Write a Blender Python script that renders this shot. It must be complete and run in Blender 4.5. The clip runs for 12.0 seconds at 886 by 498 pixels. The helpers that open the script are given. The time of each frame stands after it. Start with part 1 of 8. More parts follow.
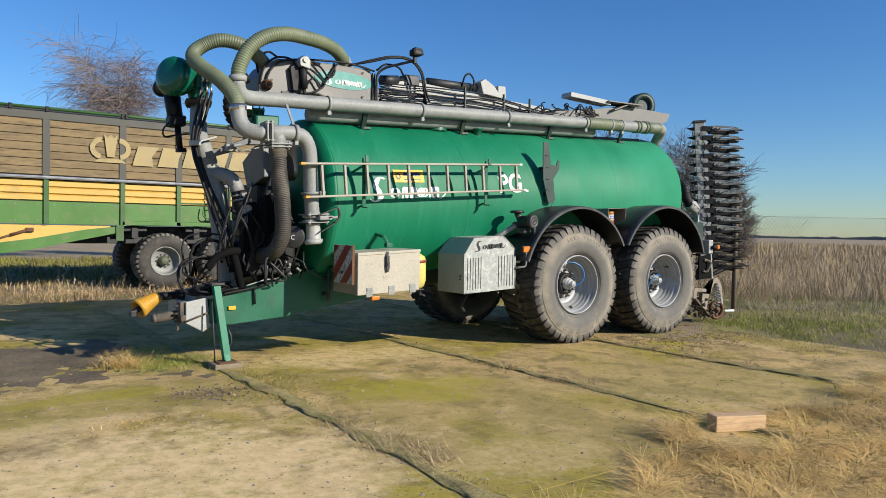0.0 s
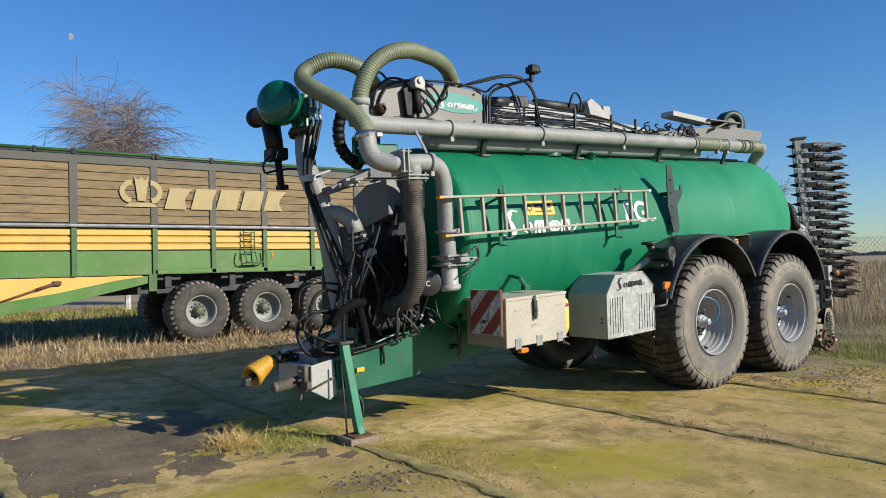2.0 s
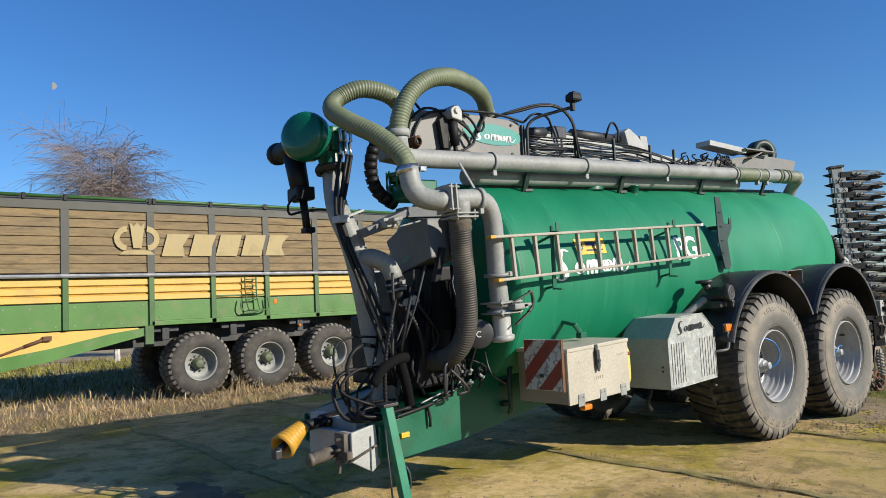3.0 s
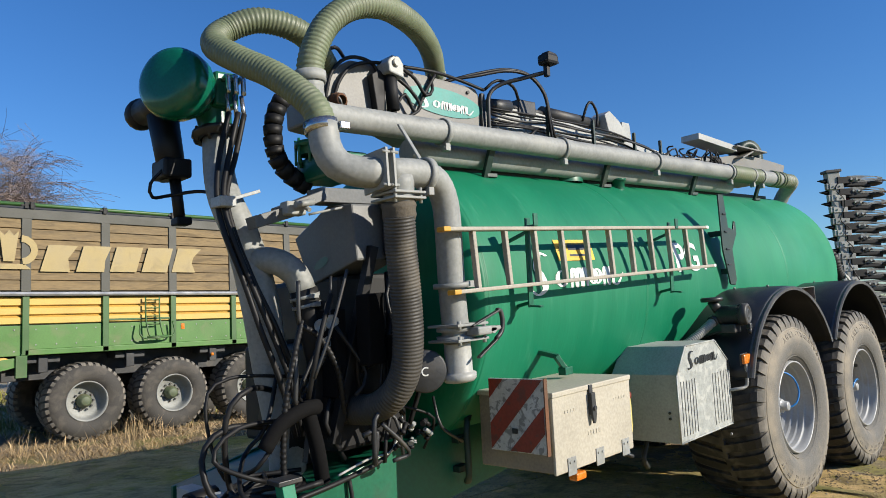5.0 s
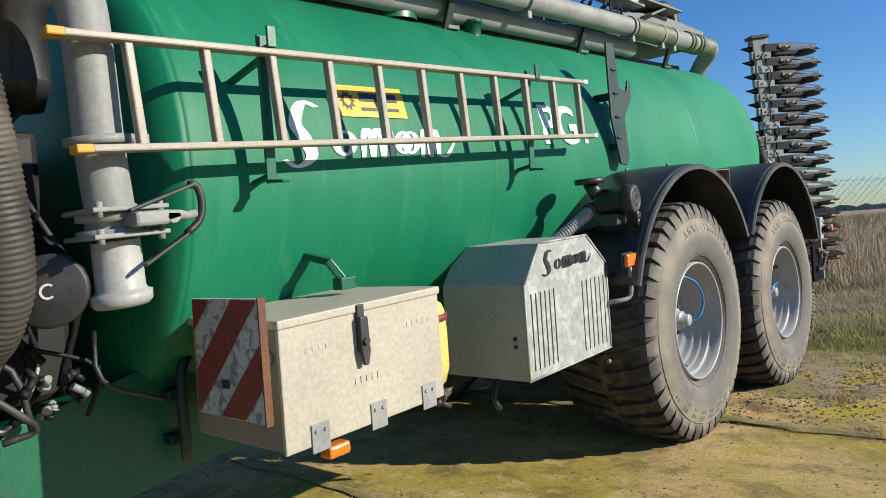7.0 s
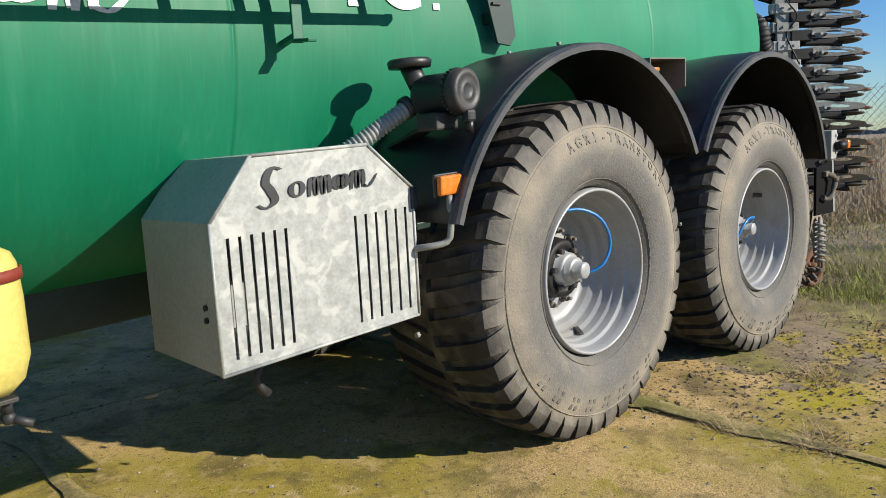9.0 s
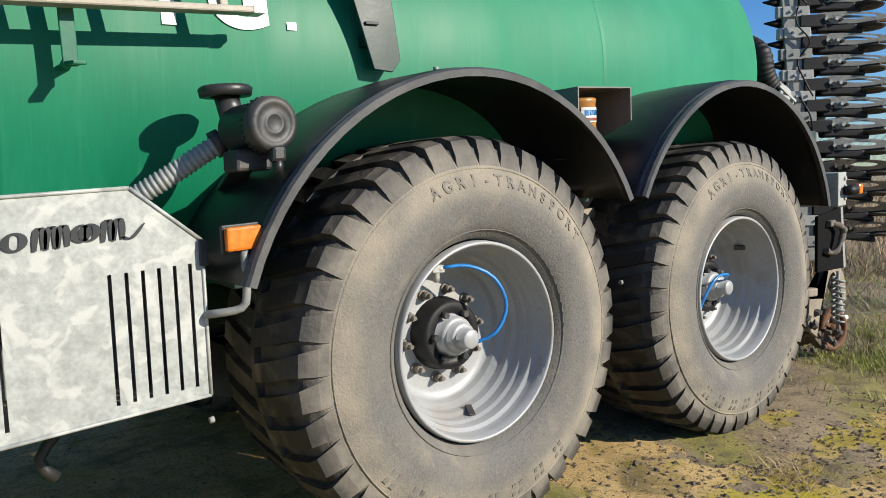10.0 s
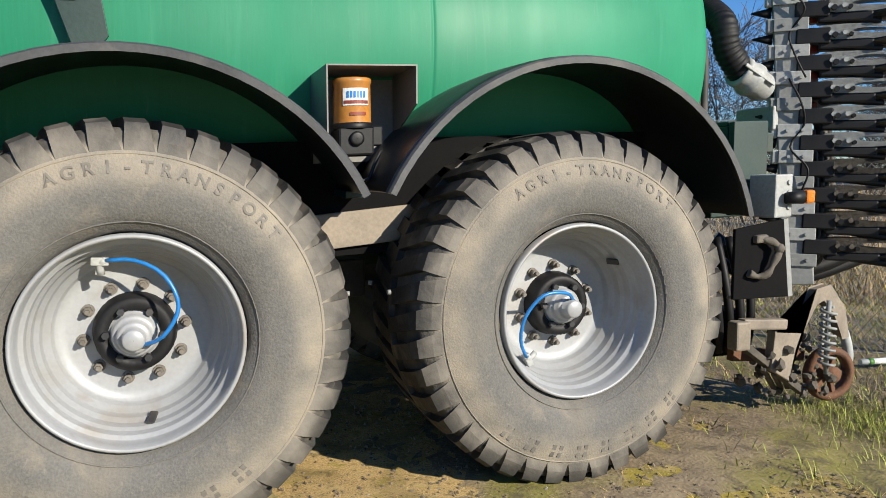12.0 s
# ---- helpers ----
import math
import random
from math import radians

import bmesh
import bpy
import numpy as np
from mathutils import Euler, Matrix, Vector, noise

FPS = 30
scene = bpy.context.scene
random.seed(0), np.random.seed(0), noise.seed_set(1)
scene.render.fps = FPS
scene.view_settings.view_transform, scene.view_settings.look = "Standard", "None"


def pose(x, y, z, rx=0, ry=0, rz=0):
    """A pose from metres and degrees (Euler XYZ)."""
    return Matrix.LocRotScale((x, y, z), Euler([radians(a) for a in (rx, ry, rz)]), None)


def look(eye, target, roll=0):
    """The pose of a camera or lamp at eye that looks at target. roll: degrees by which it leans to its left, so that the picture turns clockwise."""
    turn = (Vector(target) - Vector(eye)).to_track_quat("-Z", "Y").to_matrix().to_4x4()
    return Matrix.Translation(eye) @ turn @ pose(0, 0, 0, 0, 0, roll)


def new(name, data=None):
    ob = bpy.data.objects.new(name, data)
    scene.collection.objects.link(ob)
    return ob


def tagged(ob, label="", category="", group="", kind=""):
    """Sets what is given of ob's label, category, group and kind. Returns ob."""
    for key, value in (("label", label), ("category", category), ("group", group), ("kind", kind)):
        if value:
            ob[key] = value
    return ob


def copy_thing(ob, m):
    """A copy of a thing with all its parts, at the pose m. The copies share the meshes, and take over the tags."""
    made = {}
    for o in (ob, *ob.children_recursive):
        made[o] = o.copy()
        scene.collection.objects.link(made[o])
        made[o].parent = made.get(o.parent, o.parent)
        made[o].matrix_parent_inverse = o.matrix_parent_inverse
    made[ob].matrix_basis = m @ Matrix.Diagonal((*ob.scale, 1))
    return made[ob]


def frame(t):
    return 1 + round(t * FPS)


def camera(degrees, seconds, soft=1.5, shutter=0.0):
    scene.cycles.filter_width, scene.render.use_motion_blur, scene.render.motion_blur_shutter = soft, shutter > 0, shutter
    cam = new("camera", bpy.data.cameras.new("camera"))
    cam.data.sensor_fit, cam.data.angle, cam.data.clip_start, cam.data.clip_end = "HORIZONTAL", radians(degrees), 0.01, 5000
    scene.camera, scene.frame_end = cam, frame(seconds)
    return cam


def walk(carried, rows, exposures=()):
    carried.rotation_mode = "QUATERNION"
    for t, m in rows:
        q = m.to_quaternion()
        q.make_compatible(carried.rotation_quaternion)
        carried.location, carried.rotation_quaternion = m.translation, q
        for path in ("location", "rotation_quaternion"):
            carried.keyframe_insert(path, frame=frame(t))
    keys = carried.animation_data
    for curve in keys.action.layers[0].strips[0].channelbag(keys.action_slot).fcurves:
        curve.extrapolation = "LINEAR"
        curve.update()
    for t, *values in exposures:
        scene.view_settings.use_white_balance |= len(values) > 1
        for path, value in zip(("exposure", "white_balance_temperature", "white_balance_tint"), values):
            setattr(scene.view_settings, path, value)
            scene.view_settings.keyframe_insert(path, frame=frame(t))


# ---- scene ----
cam = camera(63.0, 12.0, soft=0.9)
PATH = [
    (0, (-7.121, -6.771, 1.475), (-5.943, -5.156, 1.423), 1.0),
    (0.5, (-7.315, -6.331, 1.484), (-6.091, -4.75, 1.42), 0.1),
    (1, (-7.538, -5.851, 1.497), (-6.275, -4.303, 1.415), -1.1),
    (1.5, (-7.788, -5.408, 1.513), (-6.539, -3.848, 1.44), -1.0),
    (2, (-7.823, -4.891, 1.559), (-6.595, -3.313, 1.597), -1.3),
    (2.5, (-7.894, -4.433, 1.627), (-6.664, -2.86, 1.738), -2.2),
    (2.7, (-7.87, -4.257, 1.638), (-6.632, -2.692, 1.77), -2.5),
    (4.3, (-7.097, -2.992, 1.659), (-5.752, -1.524, 1.849), -2.7),
    (4.5, (-6.933, -2.858, 1.622), (-5.581, -1.399, 1.832), -2.7),
    (5, (-6.588, -2.589, 1.623), (-5.209, -1.156, 1.833), -2.7),
    (5.5, (-6.134, -2.445, 1.619), (-4.718, -1.045, 1.81), -3.0),
    (6, (-5.697, -2.243, 1.576), (-4.243, -0.877, 1.719), -3.4),
    (6.5, (-5.204, -2.127, 1.509), (-3.719, -0.789, 1.574), -3.8),
    (7, (-4.72, -2.035, 1.457), (-3.23, -0.701, 1.424), -4.0),
    (7.2, (-4.527, -1.974, 1.431), (-3.042, -0.635, 1.36), -4.1),
    (8.8, (-3.027, -1.991, 1.37), (-1.656, -0.561, 1.091), -3.0),
    (9, (-2.807, -2.027, 1.365), (-1.456, -0.575, 1.106), -3.0),
    (9.5, (-2.29, -2.067, 1.375), (-1.004, -0.549, 1.167), -2.6),
    (10, (-1.787, -2.184, 1.377), (-0.581, -0.597, 1.213), -2.1),
    (10.5, (-1.283, -2.327, 1.358), (-0.187, -0.663, 1.182), -0.9),
    (11, (-0.804, -2.483, 1.365), (0.175, -0.749, 1.173), -0.0),
    (11.5, (-0.324, -2.697, 1.384), (0.529, -0.899, 1.184), 0.4),
    (12, (0.13, -2.804, 1.353), (0.839, -0.943, 1.17), 0.0),
]
walk(cam, [(t, look(eye, target, roll)) for t, eye, target, roll in PATH],
     exposures=[(0, 0.44), (2.5, 0.46), (4.5, 0.55), (7, 0.52), (9, 0.55), (10, 0.58), (11, 0.74), (12, 0.64)])

# ---- light ----
world = bpy.data.worlds.new("sky")
scene.world = world
world.use_nodes = True
wt = world.node_tree
sky = wt.nodes.new("ShaderNodeTexSky")
sky.sky_type = "NISHITA"
sky.sun_disc = False
SUN_EL, SUN_AZ = 24.0, -63.0   # degrees; azimuth counted from +x towards +y
sky.sun_elevation = radians(SUN_EL)
sky.sun_rotation = radians(90 - SUN_AZ)
sky.altitude, sky.air_density, sky.dust_density, sky.ozone_density = 100, 1.15, 0.0, 3.5
deep = wt.nodes.new("ShaderNodeHueSaturation")
deep.inputs["Saturation"].default_value = 1.2
wt.links.new(sky.outputs[0], deep.inputs["Color"])
cool = wt.nodes.new("ShaderNodeMix")   # the cool cast of a clear winter sky
cool.data_type, cool.blend_type = "RGBA", "MULTIPLY"
cool.inputs[0].default_value = 1.0
cool.inputs[7].default_value = (0.72, 0.93, 1.25, 1)
wt.links.new(deep.outputs[0], cool.inputs[6])
wt.links.new(cool.outputs[2], wt.nodes["Background"].inputs[0])
wt.nodes["Background"].inputs[1].default_value = 0.078
sun = new("sun", bpy.data.lights.new("sun", "SUN"))
sun.data.energy, sun.data.angle, sun.data.color = 5.0, radians(0.53), (1.0, 0.92, 0.785)
sun_dir = Vector((math.cos(radians(SUN_EL)) * math.cos(radians(SUN_AZ)), math.cos(radians(SUN_EL)) * math.sin(radians(SUN_AZ)), math.sin(radians(SUN_EL))))
sun.matrix_world = look(sun_dir * 60, (0, 0, 0))


# ---- materials ----
def material(name, color, rough=0.6, metal=0.0, var=0.15, scale=3.0, grain=60.0, bump=0.15, dirt=None, dirt_amount=0.0,
             dirt_scale=1.5, stretch=(1, 1, 1), per_object=0.0, per_island=0.0, spec=0.5, fine=0.12, overlays=(), tone=0.75, crisp=0.22):
    m = bpy.data.materials.new(name)
    m.use_nodes = True
    nt = m.node_tree
    N, L = nt.nodes, nt.links
    bsdf = N["Principled BSDF"]
    co = N.new("ShaderNodeTexCoord")
    mp = N.new("ShaderNodeMapping")
    mp.inputs["Scale"].default_value = stretch
    L.new(co.outputs["Object"], mp.inputs[0])

    def noisy(sc, detail=4.0, dist=0.0):
        n = N.new("ShaderNodeTexNoise")
        n.inputs["Scale"].default_value = sc
        n.inputs["Detail"].default_value = detail
        n.inputs["Distortion"].default_value = dist
        L.new(mp.outputs[0], n.inputs["Vector"])
        return n.outputs["Fac"]

    def mapped(v, a, b, c, d):
        r = N.new("ShaderNodeMapRange")
        r.inputs[1].default_value, r.inputs[2].default_value, r.inputs[3].default_value, r.inputs[4].default_value = a, b, c, d
        L.new(v, r.inputs[0])
        return r.outputs[0]

    big, small = noisy(scale), noisy(grain, 5.0)
    hsv = N.new("ShaderNodeHueSaturation")
    hsv.inputs["Color"].default_value = (*[c * tone for c in color], 1)
    add = N.new("ShaderNodeMath")
    add.operation = "ADD"
    L.new(mapped(big, 0.3, 0.7, 1 - var, 1 + var), add.inputs[0])
    L.new(mapped(small, 0.3, 0.7, -fine, fine), add.inputs[1])
    value = add.outputs[0]
    if per_object or per_island:
        src = N.new("ShaderNodeObjectInfo").outputs["Random"] if per_object else N.new("ShaderNodeNewGeometry").outputs["Random Per Island"]
        am = per_object or per_island
        a2 = N.new("ShaderNodeMath")
        a2.operation = "ADD"
        L.new(value, a2.inputs[0])
        L.new(mapped(src, 0, 1, -am, am), a2.inputs[1])
        value = a2.outputs[0]
    L.new(value, hsv.inputs["Value"])
    col = hsv.outputs[0]
    layers = ([(dirt, dirt_amount, dirt_scale)] if dirt is not None else []) + list(overlays)
    for tint, amount, size in layers:
        d = noisy(size, 8.0, 0.6)
        mx = N.new("ShaderNodeMix")
        mx.data_type = "RGBA"
        edge = 0.68 - 0.36 * amount
        L.new(mapped(d, edge, edge + crisp, 0, min(1.0, 0.45 + amount * 0.5)), mx.inputs[0])
        L.new(col, mx.inputs[6])
        mx.inputs[7].default_value = (*[c * tone for c in tint], 1)
        col = mx.outputs[2]
    L.new(col, bsdf.inputs["Base Color"])
    L.new(mapped(big, 0.3, 0.7, max(0.03, rough - 0.08), min(1, rough + 0.1)), bsdf.inputs["Roughness"])
    bsdf.inputs["Metallic"].default_value = metal
    bsdf.inputs["Specular IOR Level"].default_value = spec
    if bump:
        bp = N.new("ShaderNodeBump")
        bp.inputs["Strength"].default_value = bump
        bp.inputs["Distance"].default_value = 0.01
        L.new(small, bp.inputs["Height"])
        L.new(bp.outputs[0], bsdf.inputs["Normal"])
    return m


DUST = (0.30, 0.26, 0.20)
MUD = (0.11, 0.085, 0.06)
M = dict(
    tank=material("tank_paint", (0.0015, 0.19, 0.09), 0.52, spec=0.3, var=0.10, scale=0.9, grain=25, bump=0.03, fine=0.05, dirt=(0.022, 0.25, 0.135), dirt_amount=0.32, dirt_scale=2.6, stretch=(3.2, 1, 0.25), overlays=[((0.05, 0.27, 0.15), 0.24, 7.0), ((0.10, 0.28, 0.17), 0.12, 26.0), ((0.004, 0.12, 0.06), 0.16, 4.3)]),
    green=material("green_paint", (0.005, 0.125, 0.065), 0.38, var=0.15, scale=2.5, grain=40, bump=0.05, dirt=(0.04, 0.075, 0.05), dirt_amount=0.35, dirt_scale=3),
    dgreen=material("dark_green_paint", (0.010, 0.036, 0.027), 0.5, var=0.2, scale=3, bump=0.05, dirt=MUD, dirt_amount=0.3),
    zinc=material("weathered_zinc", (0.30, 0.31, 0.295), 0.58, 0.0, var=0.16, scale=5, grain=45, bump=0.06, dirt=(0.39, 0.39, 0.35), dirt_amount=0.35, dirt_scale=3),
    zincw=material("spangled_zinc_sheet", (0.40, 0.42, 0.40), 0.5, 0.1, var=0.16, scale=24, grain=70, bump=0.03, dirt=(0.60, 0.61, 0.57), dirt_amount=0.45, dirt_scale=13, crisp=0.08),
    boom=material("boom_grey_paint", (0.21, 0.205, 0.19), 0.55, 0.0, var=0.12, scale=2, bump=0.05, dirt=DUST, dirt_amount=0.4, dirt_scale=3),
    light=material("pale_grey_paint", (0.43, 0.44, 0.42), 0.5, var=0.12, scale=3, bump=0.05, dirt=(0.3, 0.28, 0.24), dirt_amount=0.35),
    hose=material("olive_ribbed_hose", (0.155, 0.185, 0.105), 0.55, var=0.16, scale=3, grain=40, bump=0.08, dirt=(0.22, 0.22, 0.17), dirt_amount=0.45, dirt_scale=4),
    bhose=material("dusty_black_hose", (0.055, 0.05, 0.043), 0.65, var=0.25, scale=4, bump=0.1, dirt=(0.21, 0.18, 0.135), dirt_amount=0.45, dirt_scale=3),
    black=material("black_rubber_cable", (0.010, 0.010, 0.011), 0.55, var=0.3, scale=6, bump=0.05, spec=0.3, dirt=(0.04, 0.037, 0.032), dirt_amount=0.25),
    steel=material("dark_grey_steel", (0.036, 0.038, 0.041), 0.5, 0.2, var=0.25, scale=5, bump=0.1, dirt=(0.14, 0.12, 0.095), dirt_amount=0.4, dirt_scale=5),
    chrome=material("bright_piston_rod", (0.6, 0.6, 0.6), 0.22, 0.9, var=0.1, scale=5, bump=0.03),
    fender=material("black_plastic_fender", (0.017, 0.018, 0.020), 0.42, var=0.2, scale=3, grain=90, bump=0.08, dirt=(0.06, 0.058, 0.052), dirt_amount=0.4, dirt_scale=4),
    guardrim=material("scuffed_guard_rim", (0.075, 0.078, 0.082), 0.5, var=0.2, scale=4, grain=70, bump=0.1, dirt=(0.16, 0.15, 0.13), dirt_amount=0.45, dirt_scale=6),
    tyre=material("dusty_tyre_rubber", (0.155, 0.150, 0.138), 0.85, var=0.16, scale=3.5, grain=110, bump=0.35, fine=0.16, dirt=(0.26, 0.225, 0.17), dirt_amount=0.42, dirt_scale=2.0, crisp=0.26, overlays=[((0.09, 0.085, 0.077), 0.36, 4.0), ((0.33, 0.28, 0.21), 0.3, 9.0), ((0.07, 0.066, 0.06), 0.22, 30.0), ((0.36, 0.32, 0.26), 0.2, 48.0)]),
    lug=material("worn_tread_rubber", (0.034, 0.033, 0.031), 0.7, var=0.25, scale=6, grain=50, bump=0.3, dirt=(0.24, 0.21, 0.17), dirt_amount=0.5, dirt_scale=6, crisp=0.25),
    rim=material("silver_rim_paint", (0.41, 0.42, 0.425), 0.42, 0.1, var=0.08, scale=3, grain=60, bump=0.02, fine=0.05, dirt=(0.33, 0.28, 0.21), dirt_amount=0.34, dirt_scale=4, overlays=[((0.20, 0.11, 0.05), 0.10, 9.0)]),
    box=material("cream_toolbox_paint", (0.50, 0.46, 0.37), 0.55, var=0.08, scale=3, bump=0.04, dirt=(0.40, 0.35, 0.27), dirt_amount=0.2, dirt_scale=5),
    boxs=material("grimy_toolbox_side", (0.30, 0.25, 0.19), 0.65, var=0.2, scale=3, bump=0.08, dirt=(0.16, 0.13, 0.1), dirt_amount=0.5, dirt_scale=5),
    red=material("faded_warning_red", (0.28, 0.045, 0.025), 0.6, var=0.15, scale=6, bump=0.05, dirt=(0.12, 0.06, 0.045), dirt_amount=0.38, dirt_scale=16, crisp=0.08),
    white=material("chipped_white_paint", (0.6, 0.59, 0.55), 0.55, var=0.12, scale=6, bump=0.05, dirt=(0.10, 0.095, 0.085), dirt_amount=0.42, dirt_scale=20, crisp=0.06),
    decal=material("white_lettering_film", (0.78, 0.80, 0.78), 0.4, var=0.06, scale=6, bump=0.0, dirt=(0.5, 0.58, 0.52), dirt_amount=0.2),
    decalb=material("black_lettering_film", (0.02, 0.022, 0.024), 0.4, var=0.1, scale=6, bump=0.0),
    badge=material("turquoise_badge", (0.02, 0.27, 0.23), 0.45, var=0.12, scale=8, bump=0.0, dirt=(0.12, 0.26, 0.22), dirt_amount=0.3),
    yel=material("yellow_sticker", (0.78, 0.47, 0.02), 0.5, var=0.06, scale=8, bump=0.0),
    yplas=material("yellow_plastic_guard", (0.62, 0.33, 0.03), 0.5, var=0.15, scale=6, bump=0.05, dirt=(0.25, 0.18, 0.08), dirt_amount=0.35, dirt_scale=6),
    ytank=material("pale_yellow_canister", (0.70, 0.60, 0.16), 0.42, var=0.05, scale=4, bump=0.02, dirt=(0.5, 0.45, 0.22), dirt_amount=0.25),
    orange=material("amber_lens", (0.8, 0.22, 0.02), 0.25, var=0.1, scale=30, bump=0.05),
    blue=material("blue_air_line", (0.02, 0.22, 0.62), 0.35, var=0.1, scale=10, bump=0.0),
    rust=material("rusty_iron", (0.17, 0.075, 0.035), 0.8, 0.1, var=0.3, scale=8, grain=60, bump=0.35, dirt=MUD, dirt_amount=0.5, dirt_scale=7),
    mud=material("muddy_iron", (0.10, 0.085, 0.065), 0.85, 0.0, var=0.35, scale=9, grain=40, bump=0.5, dirt=(0.24, 0.21, 0.17), dirt_amount=0.45, dirt_scale=6),
    wood=material("grey_post_wood", (0.16, 0.12, 0.085), 0.8, var=0.25, scale=4, grain=50, bump=0.3, stretch=(6, 6, 0.5)),
    timber=material("sawn_timber", (0.70, 0.46, 0.25), 0.75, var=0.2, scale=6, grain=30, bump=0.2, stretch=(0.5, 6, 6)),
    wgreen=material("wagon_green_paint", (0.075, 0.21, 0.035), 0.45, var=0.1, scale=2, bump=0.04, dirt=(0.19, 0.2, 0.1), dirt_amount=0.4, dirt_scale=3),
    wdgreen=material("wagon_post_green", (0.045, 0.13, 0.03), 0.45, var=0.12, scale=3, bump=0.04, dirt=(0.12, 0.14, 0.07), dirt_amount=0.35),
    wyel=material("wagon_yellow_paint", (0.72, 0.46, 0.10), 0.5, var=0.08, scale=2, bump=0.04, dirt=(0.42, 0.31, 0.13), dirt_amount=0.3, dirt_scale=3),
    frame=material("wagon_net_frame", (0.075, 0.075, 0.06), 0.6, var=0.2, scale=4, bump=0.05),
    logo=material("wagon_cream_lettering", (0.42, 0.32, 0.13), 0.55, var=0.1, scale=4, bump=0.0, dirt=(0.25, 0.19, 0.09), dirt_amount=0.4, dirt_scale=5),
    alu=material("aluminium_trim", (0.62, 0.62, 0.6), 0.35, 0.7, var=0.12, scale=5, bump=0.04),
    bark=material("birch_bark", (0.60, 0.57, 0.54), 0.85, var=0.35, scale=5, bump=0.2, dirt=(0.07, 0.055, 0.05), dirt_amount=0.4, dirt_scale=4),
    twig=material("brown_twigs", (0.26, 0.20, 0.17), 0.85, var=0.25, scale=5, bump=0.0),
    dtwig=material("dark_bush_twigs", (0.11, 0.09, 0.075), 0.85, var=0.25, scale=5, bump=0.0),
    straw=material("dry_straw", (0.64, 0.435, 0.155), 0.8, tone=1.0, var=0.2, scale=2, bump=0.0, per_island=0.35),
    reed=material("dry_reed", (0.35, 0.255, 0.135), 0.85, tone=0.95, var=0.25, scale=0.5, bump=0.0, per_island=0.35),
    grass=material("short_green_grass", (0.25, 0.27, 0.05), 0.75, tone=1.0, var=0.3, scale=1.0, bump=0.0, per_island=0.4),
    slab=material("mossy_concrete", (0.493, 0.345, 0.148), 0.92, tone=1.0, crisp=0.12, var=0.2, scale=1.1, grain=120, bump=0.4, fine=0.42, spec=0.2, dirt=(0.263, 0.20, 0.082), dirt_amount=0.5, dirt_scale=0.9,
                  overlays=[((0.609, 0.44, 0.213), 0.50, 0.75), ((0.273, 0.235, 0.003), 0.54, 0.65), ((0.168, 0.135, 0.045), 0.46, 3.2), ((0.525, 0.39, 0.180), 0.36, 9.0), ((0.273, 0.245, 0.016), 0.30, 5.5), ((0.100, 0.075, 0.037), 0.24, 1.7), ((0.158, 0.12, 0.049), 0.30, 15.0), ((0.105, 0.08, 0.041), 0.33, 42.0), ((0.651, 0.50, 0.271), 0.22, 55.0)]),
    soilt=material("trodden_crumbly_soil", (0.20, 0.15, 0.088), 0.95, tone=1.0, crisp=0.14, var=0.25, scale=2, grain=60, bump=0.5, fine=0.4, dirt=(0.33, 0.255, 0.15), dirt_amount=0.5, dirt_scale=1.3, overlays=[((0.22, 0.21, 0.015), 0.42, 1.0), ((0.10, 0.075, 0.045), 0.45, 7.0), ((0.36, 0.29, 0.18), 0.3, 25.0), ((0.08, 0.06, 0.04), 0.3, 40.0)]),
    gloss=material("glossy_dark_green", (0.004, 0.13, 0.075), 0.16, var=0.1, scale=3, bump=0.01),
    hubg=material("grimy_hub", (0.10, 0.13, 0.07), 0.6, var=0.25, scale=8, bump=0.1, dirt=(0.16, 0.13, 0.09), dirt_amount=0.6, dirt_scale=6),
    mossg=material("olive_moss_grass", (0.23, 0.215, 0.045), 0.85, tone=0.9, var=0.3, scale=2, bump=0.0, per_island=0.4),
    nutm=material("dusty_wheel_nut", (0.17, 0.15, 0.125), 0.6, var=0.2, scale=20, bump=0.1),
    jfill=material("mossy_joint_soil", (0.29, 0.23, 0.09), 0.95, tone=1.0, var=0.35, scale=5, grain=50, bump=0.25, fine=0.35, dirt=(0.17, 0.17, 0.03), dirt_amount=0.55, dirt_scale=3.5, overlays=[((0.10, 0.08, 0.045), 0.2, 9.0)]),
    dead=material("dead_brown_weeds", (0.43, 0.31, 0.165), 0.85, tone=0.9, var=0.25, scale=1.5, bump=0.0, per_island=0.4),
    padw=material("grey_brown_pad", (0.27, 0.22, 0.15), 0.85, var=0.2, scale=6, grain=40, bump=0.25, dirt=(0.15, 0.12, 0.08), dirt_amount=0.4, dirt_scale=6),
    sgreen=material("bright_stand_green", (0.004, 0.20, 0.105), 0.42, var=0.15, scale=4, bump=0.05, dirt=(0.10, 0.055, 0.03), dirt_amount=0.22, dirt_scale=5),
    earth=material("bare_earth", (0.185, 0.14, 0.088), 0.95, tone=0.95, var=0.3, scale=1.2, grain=30, bump=0.6, fine=0.3, dirt=(0.16, 0.165, 0.025), dirt_amount=0.58, dirt_scale=0.9, crisp=0.14,
                   overlays=[((0.26, 0.21, 0.13), 0.35, 0.5)]),
    field=material("dry_field", (0.32, 0.24, 0.135), 0.95, tone=0.95, var=0.25, scale=0.4, grain=6, bump=0.3, fine=0.2, dirt=(0.13, 0.13, 0.05), dirt_amount=0.3, dirt_scale=0.2),
